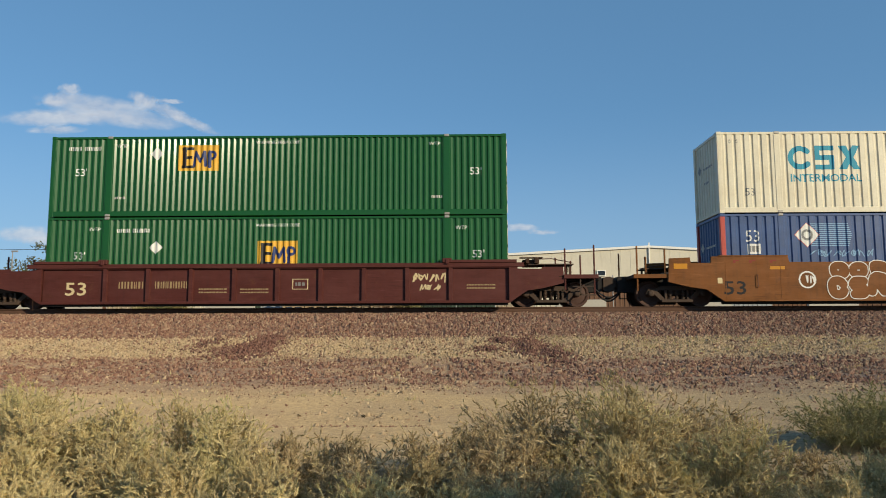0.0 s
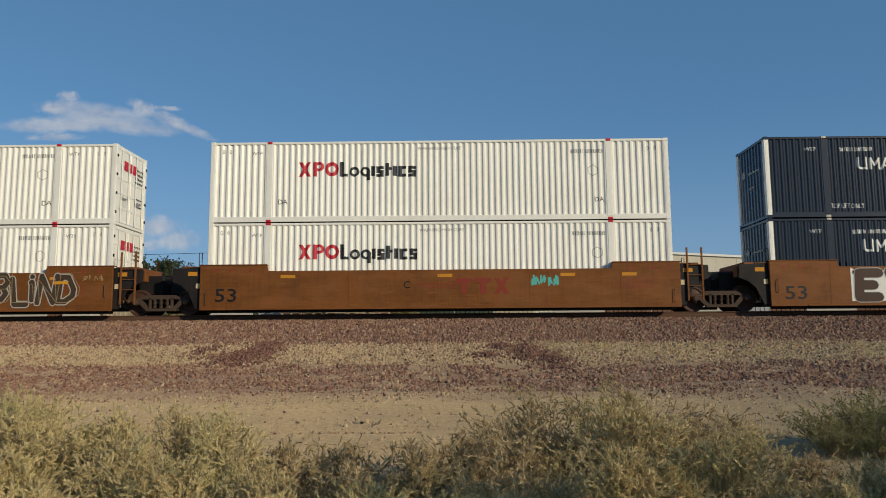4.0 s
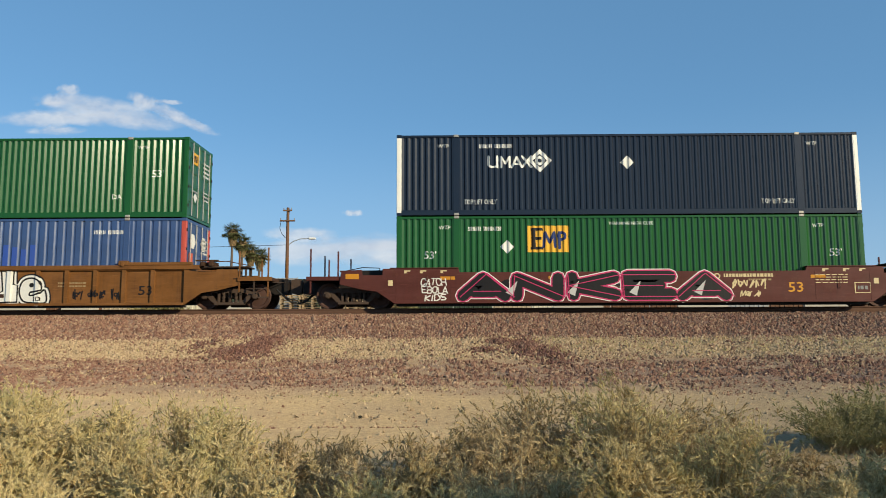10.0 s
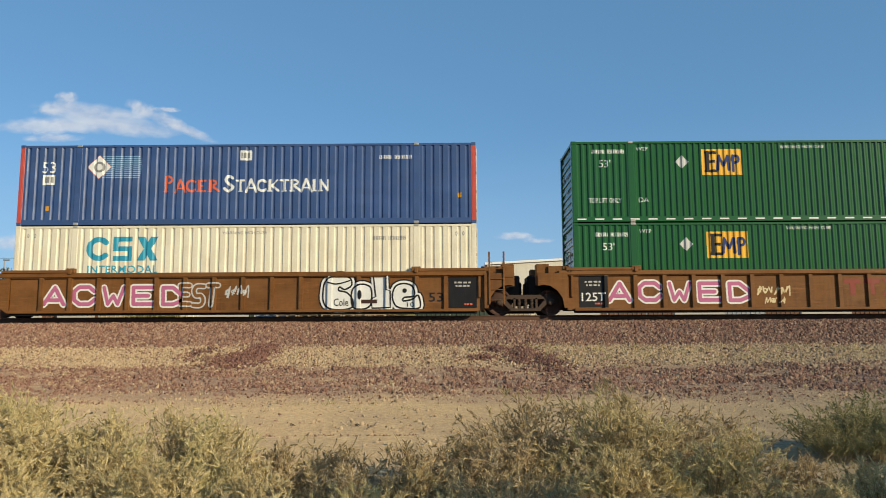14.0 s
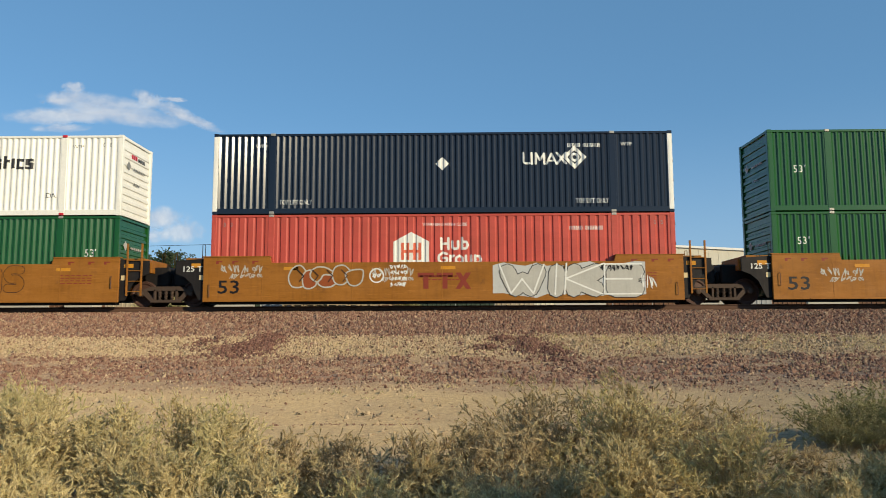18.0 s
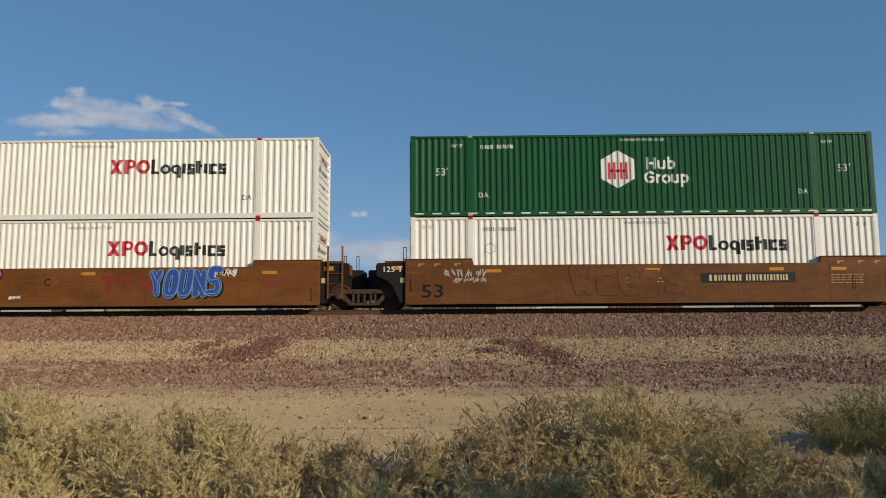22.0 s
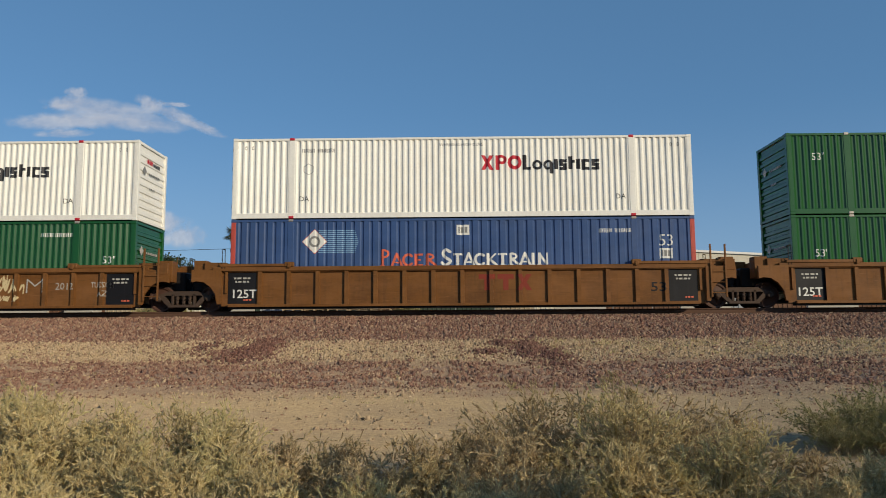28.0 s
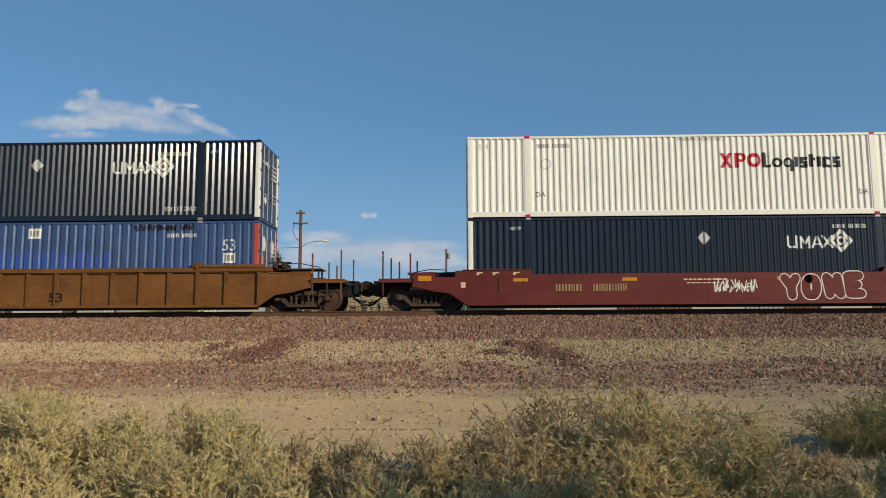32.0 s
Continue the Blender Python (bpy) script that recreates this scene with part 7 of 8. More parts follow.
# ---- the track ----
RAILSTEEL = weathered("rusted_rail", (0.10, 0.055, 0.037), (0.15, 0.075, 0.047), 0.75, 0.5, 0.2, spec=0.2)
SLEEPER = weathered("creosoted_timber", (0.11, 0.075, 0.055), (0.17, 0.12, 0.09), 0.85, 0.6, 0.2)
RAIL_SHAPE = ((-0.07, 0.0), (0.07, 0.0), (0.07, 0.012), (0.012, 0.03), (0.009, 0.125), (0.036, 0.138), (0.036, 0.166), (0.028, 0.172), (-0.028, 0.172), (-0.036, 0.166), (-0.036, 0.138), (-0.009, 0.125), (-0.012, 0.03), (-0.07, 0.012))
for dy in (-0.755, 0.755):
    bm = bmesh.new()
    a = [bm.verts.new((-420, TRACK + dy + u, RAIL - 0.20 + v * 1.163)) for u, v in RAIL_SHAPE]
    b = [bm.verts.new((420, TRACK + dy + u, RAIL - 0.20 + v * 1.163)) for u, v in RAIL_SHAPE]
    for i in range(len(a)):
        bm.faces.new((a[i], b[i], b[(i + 1) % len(a)], a[(i + 1) % len(a)]))
    bmesh.ops.recalc_face_normals(bm, faces=bm.faces[:])
    tagged(new("rail", to_mesh("rail", bm, RAILSTEEL)), "rusty brown steel rail on timber sleepers", "rail", "rails of the track", "structure")
sleepers = thing("sleeper_row", "dark timber sleepers under the rails", "sleepers", pose(0, TRACK, RAIL - 0.231), "", "structure")
sleeper_mesh = to_mesh("sleeper", boxes((-0.115, 0.115, -1.3, 1.3, -0.12, 0.017), bevel=0.012), SLEEPER)
clip_mesh = to_mesh("tie_plate", boxes((-0.09, 0.09, -0.11, 0.11, 0.017, 0.03)), RAILSTEEL)
for k in range(-38, 39):
    part("sleeper", sleeper_mesh, None, sleepers, "", pose(k * 0.5, rng.uniform(-0.03, 0.03), 0, 0, 0, rng.uniform(-0.6, 0.6)))
    for dy in (-0.755, 0.755):
        part("tie_plate", clip_mesh, None, sleepers, "", pose(k * 0.5, dy, 0))

# ---- desert shrubs ----
def leaf_material(name, a, b, c):
    m, n, links, p = nodes_of(name)
    geo = n.new("ShaderNodeNewGeometry")
    ramp = n.new("ShaderNodeValToRGB")
    ramp.color_ramp.elements[0].color, ramp.color_ramp.elements[1].color = (*a, 1), (*c, 1)
    e = ramp.color_ramp.elements.new(0.5)
    e.color = (*b, 1)
    links.new(geo.outputs["Random Per Island"], ramp.inputs[0])
    big = noise_node(n, links, geo.outputs["Position"], 4.5, 3, 0.6)
    tuft = noise_node(n, links, geo.outputs["Position"], 1.7, 2, 0.5)
    col = mixed(n, links, band(n, links, big, 0.45, 0.62, 0, 0.6), ramp.outputs[0], a)
    col = mixed(n, links, band(n, links, tuft, 0.5, 0.62, 0, 0.55), col, [q * f for q, f in zip(b, (0.80, 0.88, 0.80))])
    links.new(col, p.inputs["Base Color"])
    p.inputs["Roughness"].default_value = 0.75
    p.inputs["Diffuse Roughness"].default_value = 0.6
    tr = n.new("ShaderNodeBsdfTranslucent")
    links.new(col, tr.inputs[0])
    ms = n.new("ShaderNodeMixShader")
    ms.inputs[0].default_value = 0.42
    links.new(p.outputs[0], ms.inputs[1])
    links.new(tr.outputs[0], ms.inputs[2])
    links.new(ms.outputs[0], n["Material Output"].inputs[0])
    return m


STRAW = leaf_material("straw_leaves", (0.46, 0.36, 0.18), (0.74, 0.60, 0.30), (0.90, 0.78, 0.47))
SAGE = leaf_material("grey_brown_leaves", (0.33, 0.24, 0.13), (0.60, 0.455, 0.24), (0.82, 0.665, 0.40))
OLIVE = leaf_material("olive_leaves", (0.20, 0.185, 0.08), (0.42, 0.375, 0.17), (0.62, 0.55, 0.275))
TWIG = weathered("dry_twigs", (0.46, 0.37, 0.21), (0.24, 0.17, 0.10), 0.9, 0.5, 0.2)
TREELEAF = leaf_material("dark_tree_leaves", (0.03, 0.045, 0.018), (0.06, 0.085, 0.03), (0.11, 0.13, 0.05))
PALELEAF = leaf_material("pale_tree_leaves", (0.09, 0.10, 0.05), (0.16, 0.17, 0.09), (0.25, 0.24, 0.14))
PALMLEAF = leaf_material("palm_fronds", (0.07, 0.085, 0.03), (0.15, 0.16, 0.06), (0.30, 0.26, 0.11))
DEADLEAF = leaf_material("dead_palm_fronds", (0.22, 0.15, 0.07), (0.42, 0.29, 0.14), (0.55, 0.40, 0.21))
BARK = weathered("grey_bark", (0.13, 0.10, 0.075), (0.07, 0.05, 0.04), 0.9, 0.5, 0.4)


def mesh_from(name, v, f, material):
    me = bpy.data.meshes.new(name)
    me.from_pydata(v, [], f)
    me.materials.append(material)
    return me


def stems(paths):
    """Thin three-sided tapering stems along the paths."""
    v, f = [], []
    for path, r in paths:
        base = len(v)
        k = len(path)
        for i, q in enumerate(path):
            rr = r * (1 - 0.8 * i / (k - 1))
            for j in range(3):
                a = 2.1 * j
                v.append((q[0] + rr * math.cos(a), q[1] + rr * math.sin(a), q[2]))
        for i in range(k - 1):
            for j in range(3):
                a, b = base + i * 3 + j, base + i * 3 + (j + 1) % 3
                f.append((a, b, b + 3, a + 3))
    return v, f


def shrub_parts(seed, radius, height, count, leaves, leaf, droop=0.3):
    """Stems fanning out from the root, each with feathery sprigs of small narrow leaves."""
    rnd = np.random.default_rng(seed)
    paths, at, along, out = [], [], [], []
    lobes = [(rnd.uniform(0, 2 * np.pi), rnd.uniform(0.0, 1.0) ** 0.6, rnd.uniform(0.74, 1.08)) for _ in range(11)]
    for i in range(count):
        la, ls, lh = lobes[i % len(lobes)]
        a = la + rnd.normal(0, 0.28) / (0.4 + ls)
        spread = min(1.05, max(0.02, ls + rnd.normal(0, 0.13)))
        reach = radius * spread
        top = height * math.sqrt(max(0.05, 1 - 0.72 * min(1, spread) ** 2)) * lh * (1 - 0.45 * rnd.random() ** 2.0)
        bx, by = rnd.normal(0, radius * 0.16, 2)
        wob = rnd.normal(0, 0.05, (4, 2)) * radius
        u = np.array((0, 1, 2, 3)) / 3
        q = np.stack([bx + math.cos(a) * reach * u ** 1.15 + wob[:, 0] * u, by + math.sin(a) * reach * u ** 1.15 + wob[:, 1] * u,
                      top * u ** (0.85 - droop * spread * 0.5)], 1)
        paths.append(([tuple(p) for p in q], rnd.uniform(0.003, 0.006)))
        for k in range(9):                      # sprigs, thickest towards the tip
            w = (1 - 0.62 * rnd.random() ** 1.4) * 3 if k else 3.0
            j = min(int(w), 2)
            start = q[j] + (q[j + 1] - q[j]) * (w - j)
            d = rnd.normal(0, 0.6, 3) + (math.cos(a) * spread * 0.7, math.sin(a) * spread * 0.7, 0.55)
            d *= rnd.uniform(0.04, 0.12) * (0.5 + 0.5 * height) / np.linalg.norm(d)
            paths.append(([tuple(start), tuple(start + d)], 0.0022))
            c = start[None] + d[None] * rnd.uniform(0.05, 1.05, (leaves, 1))
            at.append(c)
            along.append(np.repeat(d[None] / np.linalg.norm(d), leaves, 0))
            face = np.array((start[0], start[1], start[2] - height * 0.4))
            out.append(np.repeat(face[None] / (np.linalg.norm(face) + 1e-9), leaves, 0))
    c, n, o = np.concatenate(at), np.concatenate(along), np.concatenate(out)
    n = n + rnd.normal(0, 0.38, n.shape)
    n /= np.linalg.norm(n, axis=1, keepdims=True)
    t = np.cross(n, o + rnd.normal(0, 0.4, o.shape))        # the blade faces outward
    t /= np.linalg.norm(t, axis=1, keepdims=True) + 1e-9
    size = leaf * rnd.uniform(0.8, 2.0, (len(c), 1))
    v = np.stack([c + t * size * 0.14, c - t * size * 0.14, c + n * size], 1).reshape(-1, 3)
    return paths, v.tolist(), np.arange(len(v)).reshape(-1, 3).tolist()


def shrub(seed, radius, height, count, leaves, leaf, material, label, droop=0.3):
    top = thing("shrub", label, "shrub", group="shrubs before the track")
    paths, lv, lf = shrub_parts(seed, radius, height, count, leaves, leaf, droop)
    v, f = stems(paths)
    part("branchwork", mesh_from("branchwork", v, f, TWIG), None, top)
    part("foliage", mesh_from("foliage", lv, lf, material), None, top)
    return top


KINDS = [
    shrub(1, 0.62, 1.04, 150, 22, 0.022, STRAW, "straw-coloured desert shrub with fine upright twigs", 0.15),
    shrub(2, 0.75, 1.14, 170, 22, 0.022, SAGE, "grey-brown desert shrub with straw-yellow tips"),
    shrub(3, 0.50, 0.80, 120, 22, 0.021, STRAW, "low straw-yellow desert shrub", 0.2),
    shrub(4, 0.80, 0.90, 170, 22, 0.021, OLIVE, "olive-green rounded desert shrub"),
    shrub(5, 0.58, 0.78, 130, 22, 0.021, SAGE, "low grey-brown desert shrub with dry twigs"),
    shrub(7, 0.52, 0.66, 170, 2, 0.02, STRAW, "half-dead desert shrub of bare pale twigs", 0.5),
    # never in view: a tall shape added only to throw shade on the near shrubs
    shrub(6, 0.52, 2.60, 110, 16, 0.085, SAGE, "tall dense shrub out of view, added to shade the near shrubs"),
]
PLANTED = (  # kind, x, y, turn, size
    (1, 0.80, 6.9, 20, 1.0), (1, 1.70, 7.2, 140, 1.06), (0, 1.45, 6.3, 60, 1.0), (1, 2.25, 6.7, 250, 0.84), (4, 0.35, 6.3, 10, 1.0), (0, 2.0, 5.7, 200, 0.85),
    (2, 1.2, 5.5, 33, 0.95), (4, 2.85, 6.3, 80, 0.8), (3, 3.5, 6.1, 310, 0.68), (2, 3.9, 6.4, 45, 0.8), (1, 4.3, 6.0, 120, 0.75), (2, 3.0, 5.4, 290, 0.85),
    (3, 4.95, 9.8, 15, 0.78), (3, 5.6, 10.0, 140, 0.9), (3, 4.75, 9.5, 200, 0.52), (3, 5.3, 9.4, 75, 0.66), (3, 5.9, 9.5, 310, 0.8), (2, 2.4, 4.9, 100, 0.8), (4, 0.7, 5.2, 160, 0.8),
    (4, -0.35, 6.2, 70, 1.0), (4, -0.95, 6.5, 200, 0.92), (2, -0.55, 5.0, 20, 0.8), (4, -1.4, 6.1, 130, 1.0), (2, -1.35, 5.2, 280, 0.85), (2, 0.0, 5.0, 15, 0.72),
    (5, -1.75, 5.25, 10, 1.0), (5, -1.45, 4.9, 150, 0.9), (5, 0.35, 5.6, 60, 1.05), (4, 0.05, 6.6, 150, 0.95), (4, -0.75, 5.7, 320, 0.85), (0, -5.3, 8.2, 20, 0.95),
    (0, -1.9, 6.2, 0, 0.9), (0, -2.35, 6.9, 90, 0.9), (0, -3.0, 6.6, 200, 0.88), (0, -2.6, 5.9, 300, 0.8), (2, -1.95, 5.3, 50, 0.95), (0, -3.6, 6.4, 45, 0.96),
    (0, -4.1, 7.4, 150, 1.02), (1, -4.6, 7.0, 220, 0.98), (2, -3.3, 5.5, 75, 1.0), (0, -3.9, 5.7, 180, 0.85), (2, -2.7, 4.9, 25, 0.8), (0, -4.9, 6.3, 260, 0.8),
    # the kind 6 entries stand out of view, added for their shadows
    (2, -1.6, 5.75, 200, 0.85), (6, 4.2, 1.5, 130, 1.1), (6, 3.75, 1.0, 40, 1.05), (6, 6.75, 1.9, 20, 1.0), (6, 8.0, 2.0, 300, 1.0), (6, 6.3, 1.7, 170, 0.95), (6, 7.2, 1.7, 250, 1.0),
)
for k, x, y, turn, size in PLANTED:
    twin = copy_thing(KINDS[k], Matrix.Translation((x, y, level(x, y) - 0.03)) @ pose(0, 0, 0, 0, 0, turn) @ Matrix.Scale(size, 4))
for ob in KINDS:
    for o in (*ob.children_recursive, ob):
        bpy.data.objects.remove(o)


def dry_grass():
    """Low tufts of dead grass on the sandy strips."""
    rnd = np.random.default_rng(77)
    lv, lf = [], []
    for k in range(520):
        if k % 3:
            x, y = rnd.uniform(1.5, 16), rnd.uniform(21.2, 23.5)
        else:
            x, y = rnd.uniform(-15, 15), rnd.uniform(14.5, 23.3)
        z, size = level(x, y), rnd.uniform(0.05, 0.14)
        for _ in range(16):
            d = rnd.normal(0, 0.55, 3) + (0, 0, 1.0)
            d /= np.linalg.norm(d)
            c = np.array((x + rnd.normal(0, size * 0.7), y + rnd.normal(0, size * 0.7), z - 0.01))
            t = np.cross(d, rnd.normal(0, 1, 3))
            t = t / np.linalg.norm(t) * 0.008
            b = len(lv)
            lv += [tuple(c + t), tuple(c - t), tuple(c + d * size * rnd.uniform(0.6, 1.3))]
            lf.append((b, b + 1, b + 2))
    tagged(new("dry_grass", mesh_from("dry_grass", lv, lf, STRAW)), "low tufts of straw-coloured dry grass on sand", "grass", kind="stuff")


dry_grass()


# ---- trees and palms beyond the track ----
def tree(label, x, y, height, spread, material, seed, density, leaf, bare=0.0):
    rnd = np.random.default_rng(seed)
    base = 1.70
    top = thing("tree", label, "tree", pose(x, y, base), "trees beyond the track")
    paths = [([(0, 0, 0), (0.05 * height * rnd.normal(), 0, height * 0.22), (0.04 * height * rnd.normal(), 0, height * 0.45)], height * 0.03)]
    tips = []
    for i in range(14):
        a, s = rnd.uniform(0, 2 * np.pi), rnd.uniform(0.3, 1.0)
        start = np.array((0, 0, height * rnd.uniform(0.2, 0.45)))
        end = np.array((math.cos(a) * spread * s, math.sin(a) * spread * s, height * rnd.uniform(0.55, 1.0) * (1 - 0.25 * s)))
        mid = (start + end) / 2 + rnd.normal(0, 0.05, 3) * height
        paths.append(([tuple(start), tuple(mid), tuple(end)], height * 0.011))
        for _ in range(4):
            d = rnd.normal(0, 1, 3) * (1, 1, 0.6) * spread * 0.28
            paths.append(([tuple(mid + (end - mid) * rnd.uniform(0, 1)), tuple(end + d * 0.6), tuple(end + d)], height * 0.004))
            tips.append((end + d, spread * rnd.uniform(0.12, 0.26)))
    v, f = stems(paths)
    part("trunk", mesh_from("trunk", v, f, BARK), None, top)
    lv, lf = [], []
    for c, r in tips:
        if rnd.random() < bare:
            continue
        for _ in range(density):
            d = rnd.normal(0, 0.55, 3) * r * (1, 1, 0.8)
            n, t = rnd.normal(0, 1, 3), rnd.normal(0, 1, 3)
            n /= np.linalg.norm(n)
            t /= np.linalg.norm(t)
            q = c + d
            b = len(lv)
            lv += [tuple(q), tuple(q + (n * 0.6 + t * 0.3) * leaf), tuple(q + n * leaf), tuple(q + (n * 0.5 - t * 0.35) * leaf)]
            lf.append((b, b + 1, b + 2, b + 3))
    part("crown", mesh_from("crown", lv, lf, material), None, top)
    return top


def palm(label, x, y, height, seed, crown=1.9):
    rnd = np.random.default_rng(seed)
    top = thing("palm_tree", label, "palm tree", pose(x, y, 1.70), "palms beyond the track")
    bm = bmesh.new()
    lean = 0.012
    for i in range(8):
        add_rod(bm, (lean * height * i / 8, 0, height * i / 8), (lean * height * (i + 1) / 8, 0, height * (i + 1) / 8), 0.27 - 0.014 * i, 10, 0.25 - 0.014 * i)
    part("trunk", bm, BARK, top)
    tip = np.array((lean * height, 0, height))
    lv, lf = [], []
    for i in range(110):
        a, e = rnd.uniform(0, 2 * np.pi), rnd.uniform(-1.3, 1.2)
        d = np.array((math.cos(a) * math.cos(e), math.sin(a) * math.cos(e), math.sin(e)))
        L = crown * rnd.uniform(0.35, 0.65) * (0.75 if e < -0.4 else 1)
        c = tip + d * L + (0, 0, -0.2 * L)
        side = np.cross(d, (0, 0, 1.0))
        side /= np.linalg.norm(side) + 1e-9
        for k in range(11):                     # a fan of narrow blades
            w = (k - 5) / 5 * 1.25
            b = len(lv)
            t = d * math.cos(w) + side * math.sin(w)
            end = c + t * crown * 0.48 + (0, 0, -0.10 * crown * abs(w) - 0.1)
            o = np.cross(t, (0, 0, 1.0)) * 0.05
            lv += [tuple(c), tuple((c + end) / 2 + o), tuple(end), tuple((c + end) / 2 - o)]
            lf.append((b, b + 1, b + 2, b + 3))
        b = len(lv)
        lv += [tuple(tip), tuple(c), tuple(c + (0, 0, 0.06)), tuple(tip + (0, 0, 0.06))]
        lf.append((b, b + 1, b + 2, b + 3))
    part("crown", mesh_from("crown", lv, lf, PALMLEAF), None, top)
    lv, lf = [], []
    for i in range(420):                        # dead fronds hanging round the trunk
        a, u = rnd.uniform(0, 2 * np.pi), rnd.uniform(0.0, 1.0)
        r = 0.3 + crown * 0.24 * (1 - u) * rnd.uniform(0.6, 1.2)
        c = tip + (math.cos(a) * r, math.sin(a) * r, -0.2 - crown * 1.0 * u)
        o = np.array((-math.sin(a), math.cos(a), 0)) * 0.11
        b = len(lv)
        lv += [tuple(c + (0, 0, 0.4)), tuple(c - o), tuple(c + (math.cos(a) * 0.12, math.sin(a) * 0.12, -0.55)), tuple(c + o)]
        lf.append((b, b + 1, b + 2, b + 3))
    part("dead_fronds", mesh_from("dead_fronds", lv, lf, DEADLEAF), None, top)


tree("dark leafy tree with a ragged open crown", -29.4, 71, 9.9, 3.0, TREELEAF, 3, 60, 0.32)
tree("dark leafy tree with a thin crown", -26.4, 72, 9.4, 2.4, TREELEAF, 8, 40, 0.32)
tree("half-bare pale tree with thin branches", -42.9, 80, 10.6, 2.6, PALELEAF, 5, 60, 0.30, 0.1)
tree("pale leafy tree behind the yard", -45.6, 84, 10.2, 2.8, PALELEAF, 6, 34, 0.30, 0.3)
for k, (x, h) in enumerate(((-32.9, 15.6), (-31.8, 14.1), (-30.9, 12.9), (-29.9, 12.3))):
    palm("tall fan palm with a shaggy drooping crown", x, 110 + 1.5 * k, h, 20 + k, 1.8)


# ---- warehouse, poles and yard beyond the track ----
SHEET = weathered("cream_sheet_metal", (0.62, 0.57, 0.45), (0.46, 0.40, 0.30), 0.6, 0.4, 0.35)
TRIM = weathered("white_roof_trim", (0.80, 0.78, 0.72), (0.5, 0.45, 0.36), 0.5, 0.3, 0.3)
GREYSHEET = weathered("grey_sheet_metal", (0.30, 0.31, 0.32), (0.2, 0.18, 0.16), 0.5, 0.4, 0.4)
TIMBER = weathered("weathered_timber", (0.16, 0.085, 0.05), (0.08, 0.05, 0.035), 0.85, 0.5, 0.5)
PALEWOOD = weathered("pallet_wood", (0.42, 0.31, 0.19), (0.22, 0.16, 0.10), 0.85, 0.6, 0.4)
CONCRETE = weathered("pale_concrete", (0.46, 0.43, 0.37), (0.38, 0.34, 0.28), 0.85, 0.5, 0.5)
GLASS = weathered("dark_window_glass", (0.02, 0.025, 0.03), (0.05, 0.05, 0.05), 0.15, 0.2, 0.1)

house = thing("warehouse", "long cream sheet-metal warehouse with a low gable", "building", pose(0, 75, 1.7))
bx0, bx1, ridge, eave, peak = 3.75, 33.2, 19.3, 7.72, 8.52
n_sheet = 30
for k in range(n_sheet):
    a, b = bx0 + (bx1 - bx0) * k / n_sheet, bx0 + (bx1 - bx0) * (k + 1) / n_sheet
    za, zb = [eave + (peak - eave) * (1 - abs(q - ridge) / (ridge - bx0 if q < ridge else bx1 - ridge)) for q in (a, b)]
    bm = prism([(a, 0), (b - 0.004, 0), (b - 0.004, zb), (a, za)], 0.0, 0.12)
    add_box(bm, a, a + 0.05, -0.012, 0.0, 0, za)
    part("wall_panel", bm, SHEET, house)
for side, (xa, za, xb, zb) in enumerate(((bx0 - 0.2, eave, ridge, peak), (ridge, peak, bx1 + 0.2, eave))):
    part("roof", prism([(xa, za), (xb, zb), (xb, zb + 0.22), (xa, za + 0.22)], -0.18, 40.0), TRIM, house, "white sheet-metal roof")
part("side_wall", boxes((bx0, bx0 + 0.15, 0.13, 40, 0, eave), (bx1 - 0.15, bx1, 0.13, 40, 0, eave)), SHEET, house)
part("downpipe", boxes((19.3, 19.42, -0.16, -0.05, 0, peak + 0.5)), TRIM, house)
win = part("window", boxes((14.2, 14.9, -0.10, -0.045, 5.75, 6.2)), GLASS, house)
part("window_frame", boxes((14.1, 15.0, -0.12, -0.05, 6.2, 6.28), (14.1, 15.0, -0.12, -0.05, 5.67, 5.75), (14.1, 14.2, -0.12, -0.05, 5.75, 6.2), (14.9, 15.0, -0.12, -0.05, 5.75, 6.2)), TRIM, win)
for x in (9.2, 26.5):
    door = part("roller_door", boxes((x, x + 3.6, -0.08, -0.045, 0, 4.2)), GREYSHEET, house)
    for k in range(10):
        part("slat", boxes((x + 0.05, x + 3.55, -0.11, -0.085, 0.05 + 0.41 * k, 0.42 + 0.41 * k), bevel=0.01), GREYSHEET, door)
shed = thing("lean_to_shed", "grey sheet-metal lean-to beside the warehouse", "shed", pose(0, 76, 1.7))
part("wall", prism([(1.1, 0), (3.7, 0), (3.7, 7.4), (1.1, 5.7)], 0.0, 8.0), GREYSHEET, shed)
part("roof", prism([(0.9, 5.66), (3.7, 7.45), (3.7, 7.55), (0.9, 5.76)], -0.2, 8.2), GREYSHEET, shed)

pole = thing("utility_pole", "brown timber utility pole with crossarms and a street light", "utility pole", pose(-13.38, 60, 1.7))
part("pole", rods(((0, 0, 0), (0, 0, 10.3), 0.17, 12, 0.12)), TIMBER, pole)
for z, w in ((10.05, 0.36), (9.2, 0.62)):
    arm = part("crossarm", boxes((-w, w, -0.19, -0.09, z - 0.06, z + 0.06), bevel=0.01), TIMBER, pole)
    for x in (-w + 0.06, w - 0.06):
        part("insulator", lathe([(0, 0.03), (0.05, 0.05), (0.09, 0.03), (0.13, 0.045), (0.17, 0.0001)], 8, "Z"), GREYSHEET, arm, "", pose(x, -0.14, z + 0.06))
part("cable", tube([(-0.5, -0.2, 9.2), (-0.6, -0.2, 8.6), (-0.4, -0.2, 8.1), (-0.12, -0.2, 7.8)], 0.022), RUBBER, pole)
